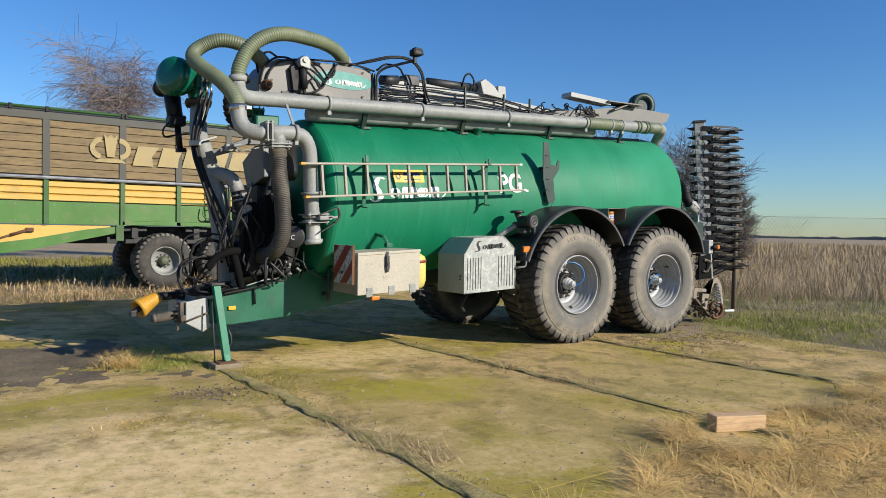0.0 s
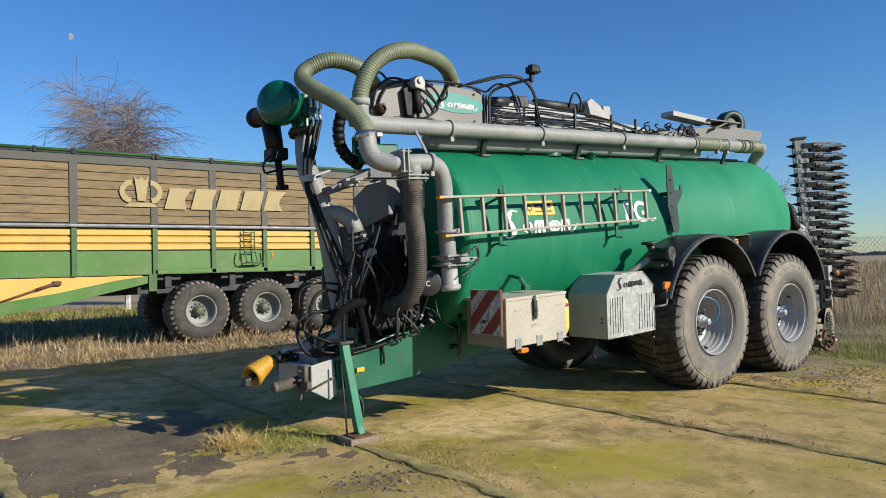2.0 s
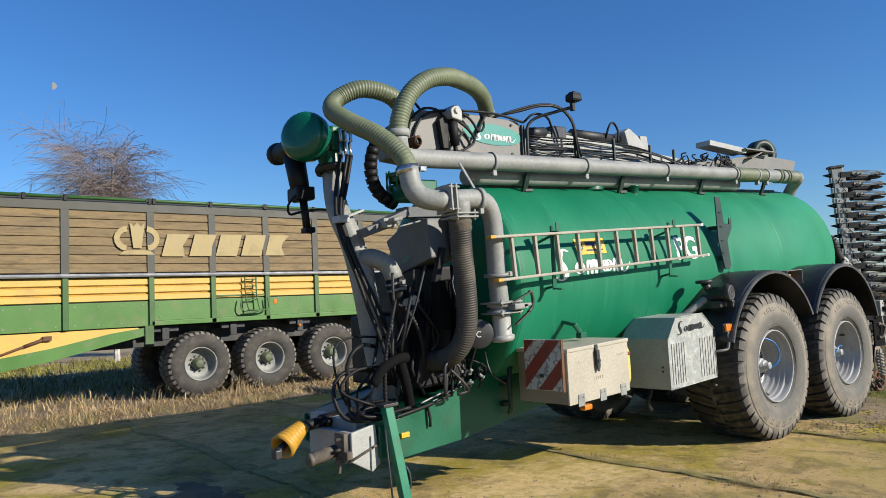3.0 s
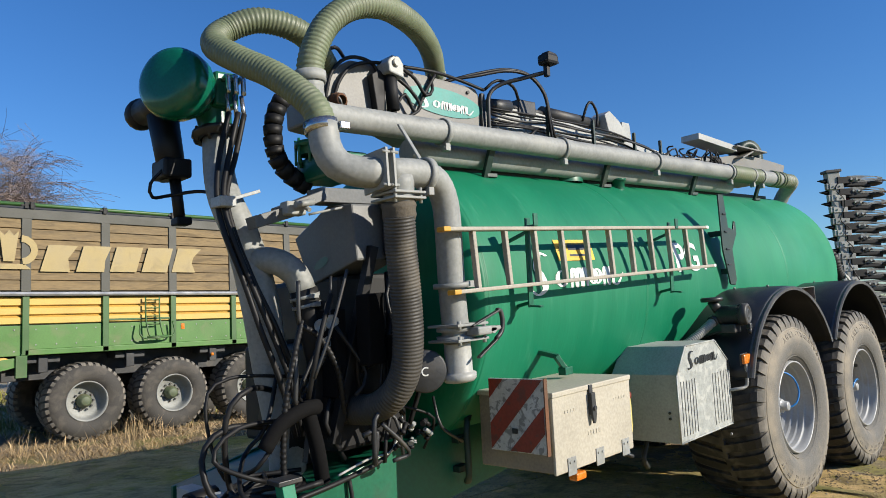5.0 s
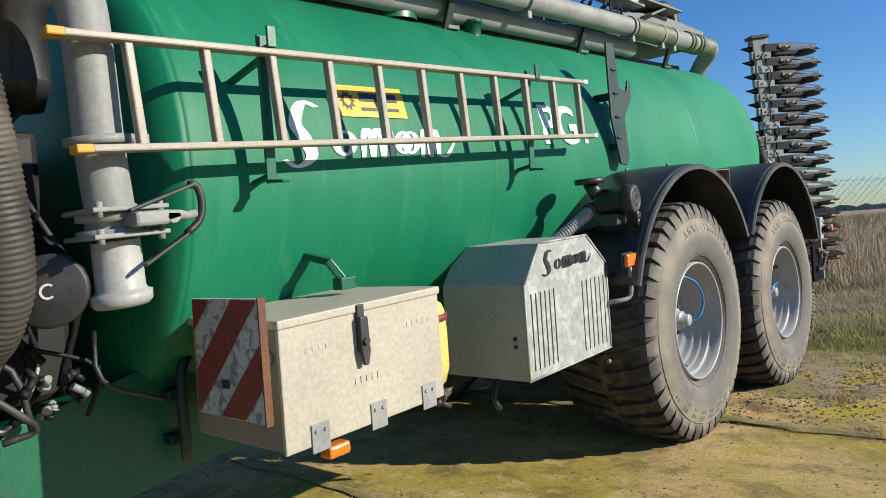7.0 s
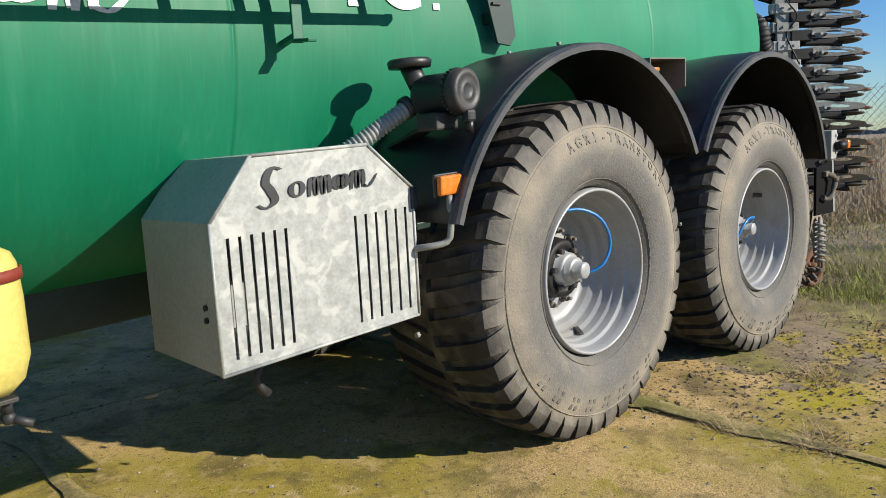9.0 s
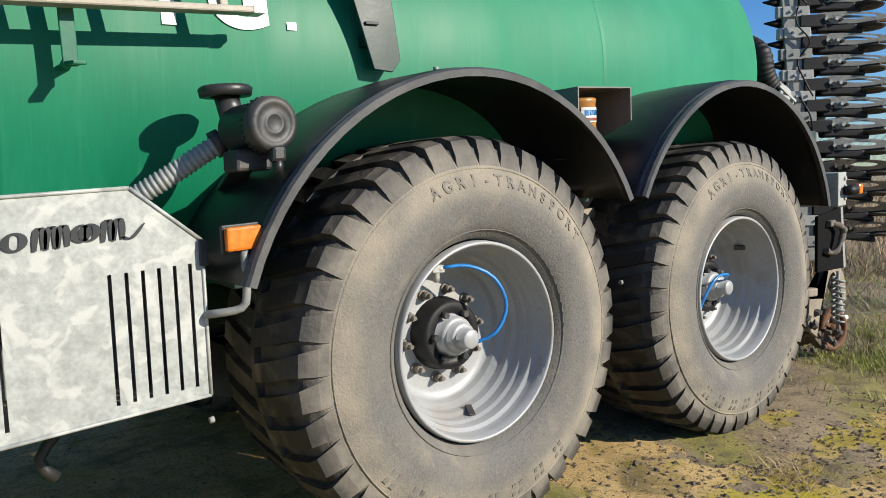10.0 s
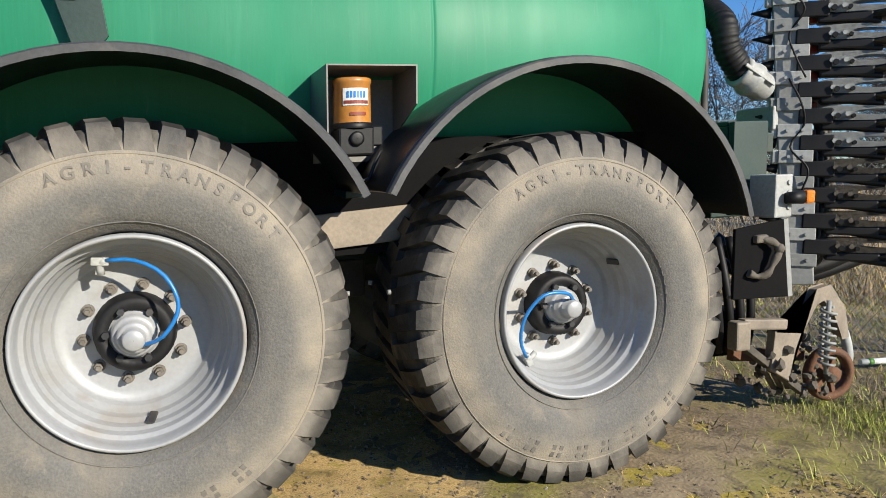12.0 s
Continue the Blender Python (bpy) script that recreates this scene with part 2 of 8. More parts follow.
    net=material("netted_tan_boards", (0.255, 0.182, 0.09), 0.8, var=0.2, scale=1.2, grain=14, bump=0.1, fine=0.16, dirt=(0.13, 0.095, 0.052), dirt_amount=0.5, dirt_scale=2.6, stretch=(0.7, 1, 5.5), crisp=0.14, overlays=[((0.33, 0.24, 0.12), 0.32, 4.5), ((0.11, 0.08, 0.045), 0.28, 8.0)]),
    stone=material("grey_pebble", (0.30, 0.27, 0.22), 0.9, var=0.2, scale=20, bump=0.1, per_island=0.3),
    clod=material("dark_soil_clods", (0.18, 0.138, 0.09), 0.95, var=0.3, scale=20, bump=0.3, per_island=0.3),
    alum=material("dull_aluminium_ladder", (0.40, 0.365, 0.30), 0.55, 0.1, var=0.12, scale=4, bump=0.05, dirt=(0.27, 0.23, 0.17), dirt_amount=0.4, dirt_scale=5),
    tyre2=material("dark_wagon_tyre", (0.055, 0.051, 0.045), 0.8, var=0.2, scale=5, bump=0.25, dirt=(0.13, 0.115, 0.095), dirt_amount=0.6, dirt_scale=5),
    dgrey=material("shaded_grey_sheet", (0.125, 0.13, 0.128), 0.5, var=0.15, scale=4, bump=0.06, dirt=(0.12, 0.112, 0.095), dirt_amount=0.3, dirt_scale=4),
    # dark soil whose tone also carries the shade of the docking arm
    soil=material("shaded_damp_soil", (0.125, 0.094, 0.055), 0.95, var=0.3, scale=2, grain=40, bump=0.35, fine=0.35, tone=1.0, dirt=(0.20, 0.155, 0.085), dirt_amount=0.45, dirt_scale=1.6, overlays=[((0.16, 0.16, 0.04), 0.3, 1.1), ((0.07, 0.055, 0.04), 0.35, 6.0)]),
    thatch=material("rotting_thatch", (0.27, 0.20, 0.10), 0.95, tone=1.0, var=0.35, scale=3, grain=45, bump=0.9, fine=0.35, dirt=(0.12, 0.10, 0.05), dirt_amount=0.5, dirt_scale=4, overlays=[((0.16, 0.17, 0.03), 0.35, 2.0)]),
    # deep black for rubber, and for the fillers that darken arches and rear
    matte=material("matte_black_rubber_and_fill", (0.007, 0.007, 0.0075), 0.9, var=0.3, scale=5, bump=0.05, spec=0.12, dirt=(0.016, 0.015, 0.013), dirt_amount=0.3),
    worn=material("rubbed_dark_rubber", (0.19, 0.175, 0.15), 0.8, var=0.25, scale=8, grain=60, bump=0.2, dirt=(0.24, 0.21, 0.165), dirt_amount=0.5, dirt_scale=5),
    moon=material("pale_moon", (0.34, 0.36, 0.38), 0.9, var=0.1, scale=0.2, bump=0.0),
    amber=material("amber_reservoir", (0.50, 0.21, 0.04), 0.35, var=0.12, scale=8, bump=0.03, dirt=(0.35, 0.2, 0.08), dirt_amount=0.35, dirt_scale=10),
    # blue haze of the distance is put into the woodland's colour
    far=material("hazy_woodland", (0.10, 0.135, 0.175), 0.95, var=0.3, scale=0.05, grain=0.4, bump=0.0),
)


def faded(m, tone, lo, hi, amount):
    """A paler tone towards the rear of the tank: dust, with light and sky sheen put into the colour."""
    nt = m.node_tree
    N, L = nt.nodes, nt.links
    bsdf = N["Principled BSDF"]
    src = bsdf.inputs["Base Color"].links[0].from_socket
    co, sep, rng, nz, mul, mx = (N.new("ShaderNode" + k) for k in ("TexCoord", "SeparateXYZ", "MapRange", "TexNoise", "Math", "Mix"))
    L.new(co.outputs["Object"], sep.inputs[0])
    L.new(sep.outputs[0], rng.inputs[0])
    rng.inputs[1].default_value, rng.inputs[2].default_value, rng.inputs[3].default_value, rng.inputs[4].default_value = lo, hi, 0, amount
    nz.inputs["Scale"].default_value, nz.inputs["Detail"].default_value = 1.7, 6
    L.new(co.outputs["Object"], nz.inputs["Vector"])
    mul.operation = "MULTIPLY"
    L.new(rng.outputs[0], mul.inputs[0])
    L.new(nz.outputs["Fac"], mul.inputs[1])
    mx.data_type = "RGBA"
    L.new(mul.outputs[0], mx.inputs[0])
    L.new(src, mx.inputs[6])
    mx.inputs[7].default_value = (*tone, 1)
    L.new(mx.outputs[2], bsdf.inputs["Base Color"])


# rear tone mixes settled dust with painted-in sunlight and sky sheen
faded(M["tank"], (0.045, 0.31, 0.165), -0.9, 2.4, 0.75)


def stain(m, tint, cx, cy, rx, ry, amount, seed, ragged=0.9):
    """A ragged patch of other growth or bare concrete lying on the slabs at that place."""
    nt = m.node_tree
    N, L = nt.nodes, nt.links
    bsdf = N["Principled BSDF"]
    col = bsdf.inputs["Base Color"].links[0].from_socket
    co, mp, ln, nz, add, rng, mx = (N.new("ShaderNode" + k) for k in ("TexCoord", "Mapping", "VectorMath", "TexNoise", "Math", "MapRange", "Mix"))
    L.new(co.outputs["Object"], mp.inputs[0])
    mp.inputs["Location"].default_value = (-cx / rx, -cy / ry, 0)
    mp.inputs["Scale"].default_value = (1 / rx, 1 / ry, 0)
    ln.operation = "LENGTH"
    L.new(mp.outputs[0], ln.inputs[0])
    nz.noise_dimensions = "4D"
    nz.inputs["W"].default_value = seed * 3.7
    nz.inputs["Scale"].default_value, nz.inputs["Detail"].default_value, nz.inputs["Roughness"].default_value = 1.9, 9.0, 0.68
    L.new(co.outputs["Object"], nz.inputs["Vector"])
    add.operation = "MULTIPLY_ADD"
    L.new(nz.outputs["Fac"], add.inputs[0])
    add.inputs[1].default_value = 2.6 * ragged
    L.new(ln.outputs["Value"], add.inputs[2])
    lo = 0.55 + 1.3 * ragged
    rng.inputs[1].default_value, rng.inputs[2].default_value, rng.inputs[3].default_value, rng.inputs[4].default_value = lo, lo + 0.35, amount, 0
    L.new(add.outputs[0], rng.inputs[0])
    thin, wear, mul = N.new("ShaderNodeTexNoise"), N.new("ShaderNodeMapRange"), N.new("ShaderNodeMath")
    thin.inputs["Scale"].default_value, thin.inputs["Detail"].default_value, thin.inputs["Roughness"].default_value = 5.0 + seed, 10.0, 0.75
    L.new(co.outputs["Object"], thin.inputs["Vector"])
    wear.inputs[1].default_value, wear.inputs[2].default_value, wear.inputs[3].default_value, wear.inputs[4].default_value = 0.36, 0.58, 0.15, 1
    L.new(thin.outputs["Fac"], wear.inputs[0])
    mul.operation = "MULTIPLY"
    L.new(rng.outputs[0], mul.inputs[0])
    L.new(wear.outputs[0], mul.inputs[1])
    mx.data_type = "RGBA"
    L.new(mul.outputs[0], mx.inputs[0])
    L.new(col, mx.inputs[6])
    mx.inputs[7].default_value = (*tint, 1)
    L.new(mx.outputs[2], bsdf.inputs["Base Color"])


for k, (tint, cx, cy, rx, ry, amount) in enumerate((
        ((0.315, 0.245, 0.070), -3.3, -2.4, 1.8, 2.2, 0.60),
        ((0.284, 0.235, 0.057), -5.6, -0.35, 2.4, 0.8, 0.75),
        ((0.76, 0.57, 0.30), -6.3, -2.5, 2.5, 1.5, 0.9),
        ((0.651, 0.48, 0.246), -6.5, -0.95, 1.6, 0.22, 0.75),
        ((0.70, 0.52, 0.27), -3.1, 0.6, 1.6, 0.75, 0.85),
        ((0.315, 0.265, 0.074), -0.7, -2.4, 1.5, 1.8, 0.45),
        ((0.357, 0.31, 0.025), -3.3, -1.2, 1.0, 0.8, 0.7),
        ((0.378, 0.33, 0.008), 1.2, -0.62, 0.5, 0.3, 0.8),
        ((0.347, 0.30, 0.016), -5.9, -0.1, 0.8, 0.25, 0.6),
        ((0.609, 0.45, 0.230), -3.8, -3.3, 0.9, 0.4, 0.6),
        ((0.147, 0.105, 0.049), -5.1, -0.45, 0.5, 0.2, 0.8))):
    stain(M["slab"], tint, cx, cy, rx, ry, amount, k)


# ---- shapes ----
def merge(bm, other):
    me = bpy.data.meshes.new("tmp")
    other.to_mesh(me)
    other.free()
    bm.from_mesh(me)
    bpy.data.meshes.remove(me)
    return bm


def box(bm, lo, hi, b=0.006, m=None):
    t = bmesh.new()
    bmesh.ops.create_cube(t, size=1.0)
    lo, hi = Vector(lo), Vector(hi)
    for v in t.verts:
        v.co = Vector([lo[i] + (v.co[i] + 0.5) * (hi[i] - lo[i]) for i in range(3)])
    if b:
        bmesh.ops.bevel(t, geom=t.edges[:], offset=min(b, min(hi - lo) * 0.3), segments=2, affect="EDGES", profile=0.5)
    if m is not None:
        t.transform(m)
    return merge(bm, t)


def plank(bm, a, b, w, h, bev=0.004, up=(0, 0, 1)):
    """A bar of section w by h from a to b."""
    a, b = Vector(a), Vector(b)
    ax = (b - a).normalized()
    up = Vector(up)
    if abs(ax.dot(up)) > 0.95:
        up = Vector((1, 0, 0))
    side = ax.cross(up).normalized()
    upn = side.cross(ax)
    m = Matrix((ax, side, upn)).transposed().to_4x4()
    m.translation = a
    return box(bm, (0, -w / 2, -h / 2), ((b - a).length, w / 2, h / 2), bev, m)


def prism(bm, outline, axis, lo, hi, b=0.0):
    """A flat outline pushed along an axis (0 x, 1 y, 2 z); outline in the other two axes, in order."""
    t = bmesh.new()
    o = [i for i in range(3) if i != axis]
    vs = []
    for u, v in outline:
        c = [0, 0, 0]
        c[o[0]], c[o[1]], c[axis] = u, v, lo
        vs.append(t.verts.new(c))
    f = t.faces.new(vs)
    r = bmesh.ops.extrude_face_region(t, geom=[f])
    d = [0, 0, 0]
    d[axis] = hi - lo
    bmesh.ops.translate(t, verts=[g for g in r["geom"] if isinstance(g, bmesh.types.BMVert)], vec=d)
    bmesh.ops.recalc_face_normals(t, faces=t.faces[:])
    if b:
        bmesh.ops.bevel(t, geom=t.edges[:], offset=b, segments=2, affect="EDGES", profile=0.5)
    return merge(bm, t)


def axes_of(ax):
    ax = Vector(ax).normalized()
    s = ax.cross(Vector((0, 0, 1)))
    if s.length < 0.05:
        s = ax.cross(Vector((0, 1, 0)))
    s.normalize()
    return s, s.cross(ax)


def rod(bm, a, b, r, r2=None, n=12, cap=True):
    a, b = Vector(a), Vector(b)
    s, u = axes_of(b - a)
    r2 = r if r2 is None else r2
    ra = [bm.verts.new(a + (s * math.cos(k * 2 * math.pi / n) + u * math.sin(k * 2 * math.pi / n)) * r) for k in range(n)]
    rb = [bm.verts.new(b + (s * math.cos(k * 2 * math.pi / n) + u * math.sin(k * 2 * math.pi / n)) * r2) for k in range(n)]
    for k in range(n):
        bm.faces.new((ra[k], ra[(k + 1) % n], rb[(k + 1) % n], rb[k])).smooth = True
    if cap:
        bm.faces.new(ra[::-1])
        bm.faces.new(rb)
    return bm


def lathe(bm, profile, centre, axis, n=32, close=False, smooth=True):
    """profile: (along, radius) pairs, turned about the axis through centre."""
    centre, ax = Vector(centre), Vector(axis).normalized()
    s, u = axes_of(ax)
    rings = []
    for al, r in profile:
        rings.append([bm.verts.new(centre + ax * al + (s * math.cos(k * 2 * math.pi / n) + u * math.sin(k * 2 * math.pi / n)) * max(r, 0.0004)) for k in range(n)])
    last = len(rings) if close else len(rings) - 1
    for i in range(last):
        p, q = rings[i], rings[(i + 1) % len(rings)]
        for k in range(n):
            bm.faces.new((p[k], p[(k + 1) % n], q[(k + 1) % n], q[k])).smooth = smooth
    return bm


def spline(points, step):
    """Points along a smooth curve through the given ones, about step apart."""
    P = [Vector(p) for p in points]
    P = [P[0] * 2 - P[1]] + P + [P[-1] * 2 - P[-2]]
    out = []
    for i in range(1, len(P) - 2):
        a, b, c, d = P[i - 1:i + 3]
        k = max(2, int((c - b).length / step))
        for j in range(k):
            t = j / k
            out.append(0.5 * (2 * b + (c - a) * t + (2 * a - 5 * b + 4 * c - d) * t * t + (3 * b - a - 3 * c + d) * t ** 3))
    out.append(P[-2])
    return out


def tube(bm, points, r, step=0.05, n=12, rib=0.0, pitch=0.03, cap=True, rough=False):
    """A round tube through the points; rib: the height of its rings, pitch: their spacing."""
    pts = [Vector(p) for p in points] if rough else spline(points, pitch / 4 if rib else step)
    tang = (pts[1] - pts[0]).normalized()
    s, u = axes_of(tang)
    prev, dist = None, 0.0
    rings = []
    for i, p in enumerate(pts):
        t = (pts[min(i + 1, len(pts) - 1)] - pts[max(i - 1, 0)]).normalized()
        s = (s - t * s.dot(t)).normalized()
        u = s.cross(t)
        if prev is not None:
            dist += (p - prev).length
        prev = p
        rad = (r(i / (len(pts) - 1)) if callable(r) else r) + (rib * math.sin(dist / pitch * 2 * math.pi) if rib else 0)
        rings.append([bm.verts.new(p + (s * math.cos(k * 2 * math.pi / n) + u * math.sin(k * 2 * math.pi / n)) * rad) for k in range(n)])
    for p, q in zip(rings, rings[1:]):
        for k in range(n):
            bm.faces.new((p[k], p[(k + 1) % n], q[(k + 1) % n], q[k])).smooth = True
    if cap:
        bm.faces.new(rings[0][::-1])
        bm.faces.new(rings[-1])
    return bm


def ball(bm, c, r, n=16, sx=1, sy=1, sz=1):
    t = bmesh.new()
    bmesh.ops.create_uvsphere(t, u_segments=n, v_segments=n // 2, radius=1.0)
    for v in t.verts:
        v.co = Vector((c[0] + v.co.x * r * sx, c[1] + v.co.y * r * sy, c[2] + v.co.z * r * sz))
    for f in t.faces:
        f.smooth = True
    return merge(bm, t)


def part(name, bm, mat, parent=None, label="", m=None):
    me = bpy.data.meshes.new(name)
    bmesh.ops.recalc_face_normals(bm, faces=bm.faces[:])
    bm.to_mesh(me)
    bm.free()
    me.materials.append(M[mat] if isinstance(mat, str) else mat)
    ob = new(name, me)
    if parent is not None:
        ob.parent = parent
    if m is not None:
        ob.matrix_local = m
    if label:
        ob["label"] = label
    return ob


def empty(name, at=(0, 0, 0)):
    ob = new(name)
    ob.location = at
    return ob


def bulk(name, verts, faces, mat):
    me = bpy.data.meshes.new(name)
    me.from_pydata(verts, [], faces)
    me.materials.append(M[mat])
    return new(name, me)


def B():
    return bmesh.new()


def ring_tint(m, tint, r0, r1, amount):
    """A tint in a ring at that distance from the axle, broken up by noise: pale dried dust, or the shade of the tread
    grooves.
    """
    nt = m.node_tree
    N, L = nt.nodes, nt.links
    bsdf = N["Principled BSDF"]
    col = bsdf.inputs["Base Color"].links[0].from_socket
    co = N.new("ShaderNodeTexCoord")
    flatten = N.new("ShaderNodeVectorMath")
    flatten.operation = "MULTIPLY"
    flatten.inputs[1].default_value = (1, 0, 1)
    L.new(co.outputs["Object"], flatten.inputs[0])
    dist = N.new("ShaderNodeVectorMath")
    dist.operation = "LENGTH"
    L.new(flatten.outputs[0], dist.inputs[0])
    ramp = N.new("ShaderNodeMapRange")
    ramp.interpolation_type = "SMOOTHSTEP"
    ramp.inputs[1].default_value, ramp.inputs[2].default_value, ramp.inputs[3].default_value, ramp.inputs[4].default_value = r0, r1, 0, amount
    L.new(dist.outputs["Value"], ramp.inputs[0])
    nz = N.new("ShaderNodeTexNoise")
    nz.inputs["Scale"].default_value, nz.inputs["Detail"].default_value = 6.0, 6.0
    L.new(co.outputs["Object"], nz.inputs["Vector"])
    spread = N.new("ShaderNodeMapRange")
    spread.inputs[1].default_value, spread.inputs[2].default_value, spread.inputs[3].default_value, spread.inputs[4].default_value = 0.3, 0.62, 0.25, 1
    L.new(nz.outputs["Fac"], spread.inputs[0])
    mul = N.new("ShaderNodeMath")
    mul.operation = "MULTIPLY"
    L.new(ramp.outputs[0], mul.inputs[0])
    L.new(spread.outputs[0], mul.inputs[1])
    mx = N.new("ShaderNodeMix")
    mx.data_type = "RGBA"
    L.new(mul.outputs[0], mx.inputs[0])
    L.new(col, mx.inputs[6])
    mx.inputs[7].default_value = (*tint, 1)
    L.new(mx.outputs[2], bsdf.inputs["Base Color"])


ring_tint(M["tyre"], (0.32, 0.275, 0.205), 0.53, 0.64, 0.68)
# groove floors between the lugs: their shade put into the rubber's colour
ring_tint(M["tyre"], (0.03, 0.029, 0.027), 0.69, 0.73, 1.0)
ring_tint(M["lug"], (0.25, 0.225, 0.185), 0.80, 0.68, 0.6)

# ---- ground ----
def ground_height(x, y):
    z = -0.05 + 0.02 * noise.noise((x * 0.5, y * 0.5, 1)) + 0.008 * noise.noise((x * 2.3, y * 2.3, 4))
    rise = max(0.0, min(1.0, (x - 3.0) / 2.0, 1.0)) * 0.10
    rise = max(rise, max(0.0, min(1.0, (y - 8.4) / 0.8)) * 0.08, max(0.0, min(1.0, (-6.25 - y) / 0.8)) * 0.08, max(0.0, min(1.0, (-13.0 - x))) * 0.08)
    return z + rise


def make_ground():
    near = [i * 0.25 for i in range(-80, 81)]
    far = [20 * 1.35 ** k for k in range(1, 17)]
    cs = [-f for f in reversed(far)] + near + far
    n = len(cs)
    verts = [(x, y, ground_height(x, y) if abs(x) < 40 and abs(y) < 40 else 0.02) for y in cs for x in cs]
    faces = [(j * n + i, j * n + i + 1, (j + 1) * n + i + 1, (j + 1) * n + i) for j in range(n - 1) for i in range(n - 1)]
    g = bulk("ground", verts, faces, "earth")
    g.data.materials.append(M["field"])
    for p in g.data.polygons:
        p.use_smooth = True
        c = p.center
        if c.x > 6.5 or c.y > 12.5 or c.x < -15.5 or c.y < -6.4:
            p.material_index = 1
    return tagged(g, "bare brown earth with moss and thin grass", "ground", kind="structure")


ground = make_ground()
pavement = tagged(empty("pavement"), "mossy old concrete slabs with overgrown joints", "pavement", kind="structure")
JOINTS_X = [-14.6, -12.1, -9.6, -7.1, -4.55, -1.95, 0.45, 3.0]
JOINTS_Y = [-6.3, -3.8, 2.4, 8.4]


def slab(x0, x1, y0, y1):
    """One slab: worn wavy edges and a slightly uneven top."""
    bm = B()
    nx, ny = 12, 28
    grid = []
    for j in range(ny + 1):
        row = []
        for i in range(nx + 1):
            x, y = x0 + (x1 - x0) * i / nx, y0 + (y1 - y0) * j / ny
            ex = 1.0 if i in (0, nx) else 0.0
            ey = 1.0 if j in (0, ny) else 0.0
            wob = 0.03 * noise.noise((x * 2.1, y * 2.1, 7))
            sx = (1 if i == 0 else -1) * ex * (0.003 + 0.4 * abs(wob)) + ex * 0.06 * noise.noise((x * 5.3, y * 0.7, 12)) + ex * 0.02 * noise.noise((x * 5.3, y * 3.1, 14))
            sy = (1 if j == 0 else -1) * ey * (0.003 + 0.4 * abs(wob))
            row.append(bm.verts.new((x + sx, y + sy, 0.006 * noise.noise((x * 0.8, y * 0.8, 2)) - 0.003 * max(ex, ey))))
        grid.append(row)
    for j in range(ny):
        for i in range(nx):
            bm.faces.new((grid[j][i], grid[j][i + 1], grid[j + 1][i + 1], grid[j + 1][i])).smooth = True
    edge = grid[0] + [r[-1] for r in grid[1:]] + grid[-1][-2::-1] + [r[0] for r in grid[-2:0:-1]]
    edge = [bm.verts.new(v.co) for v in edge]
    low = [bm.verts.new((v.co.x, v.co.y, -0.12)) for v in edge]
    for k in range(len(edge)):
        bm.faces.new((edge[k], low[k], low[(k + 1) % len(edge)], edge[(k + 1) % len(edge)]))
    return part("slab", bm, "slab", pavement)


for x0, x1 in zip(JOINTS_X, JOINTS_X[1:]):
    for y0, y1 in zip(JOINTS_Y, JOINTS_Y[1:]):
        slab(x0, x1, y0, y1)


def joint_filling(x, y0, y1):
    """Soil and moss that has grown out of a joint in an uneven low ridge."""
    bm = B()
    n = int((y1 - y0) / 0.05)
    rows = []
    for j in range(n + 1):
        y = y0 + (y1 - y0) * j / n
        grow = max(0.0, noise.noise((x * 3.1, y * 0.9, 5)) + 0.28) * 0.16
        row = []
        for i in range(9):
            u = i / 4 - 1
            half = 0.034 + grow * (0.75 + 0.9 * noise.noise((u * 2, y * 4.3, x)))
            top = (1 - u * u) * (0.006 + 0.10 * grow + 0.008 * noise.noise((x + u, y * 11, 3))) + 0.006
            row.append(bm.verts.new((x + 0.06 * noise.noise((x * 5.3, y * 0.7, 12)) + 0.02 * noise.noise((x * 5.3, y * 3.1, 14)) + 0.4 * grow * noise.noise((x, y * 2.0, 8)) + u * half, y, top)))
        rows.append(row)
    for a, b in zip(rows, rows[1:]):
        for i in range(8):
            bm.faces.new((a[i], a[i + 1], b[i + 1], b[i])).smooth = True
    return tagged(part("joint_filling", bm, "jfill"), "dark mossy soil grown out of the slab joint", "soil", kind="stuff")


for x in JOINTS_X[2:-1]:
    joint_filling(x, -6.2, 8.4)



def soil_sheet(name, x0, x1, y0, y1, label, mat, seed):
    """A thin uneven layer of soil that runs out over the slabs."""
    bm = B()
    nx, ny = int((x1 - x0) / 0.07), int((y1 - y0) / 0.07)
    rows = []
    for j in range(ny + 1):
        row = []
        for i in range(nx + 1):
            x, y = x0 + (x1 - x0) * i / nx, y0 + (y1 - y0) * j / ny
            e = min(i / nx, 1 - i / nx, j / ny, 1 - j / ny) * 4
            h = (0.029 if mat == "soil" else 0.024) * min(1, e) - 0.018 + (0.10 * min(1, e) * noise.noise((x * 1.1, y * 1.1, 31)) if name == "thatch" else 0) + 0.018 * noise.noise((x * 1.3, y * 1.3, seed)) + 0.014 * noise.noise((x * 5, y * 5, seed)) + 0.012 * noise.noise((x * 13, y * 13, seed))
            row.append(bm.verts.new((x, y, h)))
        rows.append(row)
    for a, b in zip(rows, rows[1:]):
        for i in range(nx):
            bm.faces.new((a[i], a[i + 1], b[i + 1], b[i])).smooth = True
    return tagged(part(name, bm, mat), label, "soil", kind="stuff")


soil_sheet("soil", 0.7, 4.2, -1.1, 3.0, "brown trodden soil spread round the rear wheels", "soilt", 3)
soil_sheet("thatch", -3.3, 3.4, -6.4, -3.75, "brown rotting thatch under the straw", "thatch", 5)
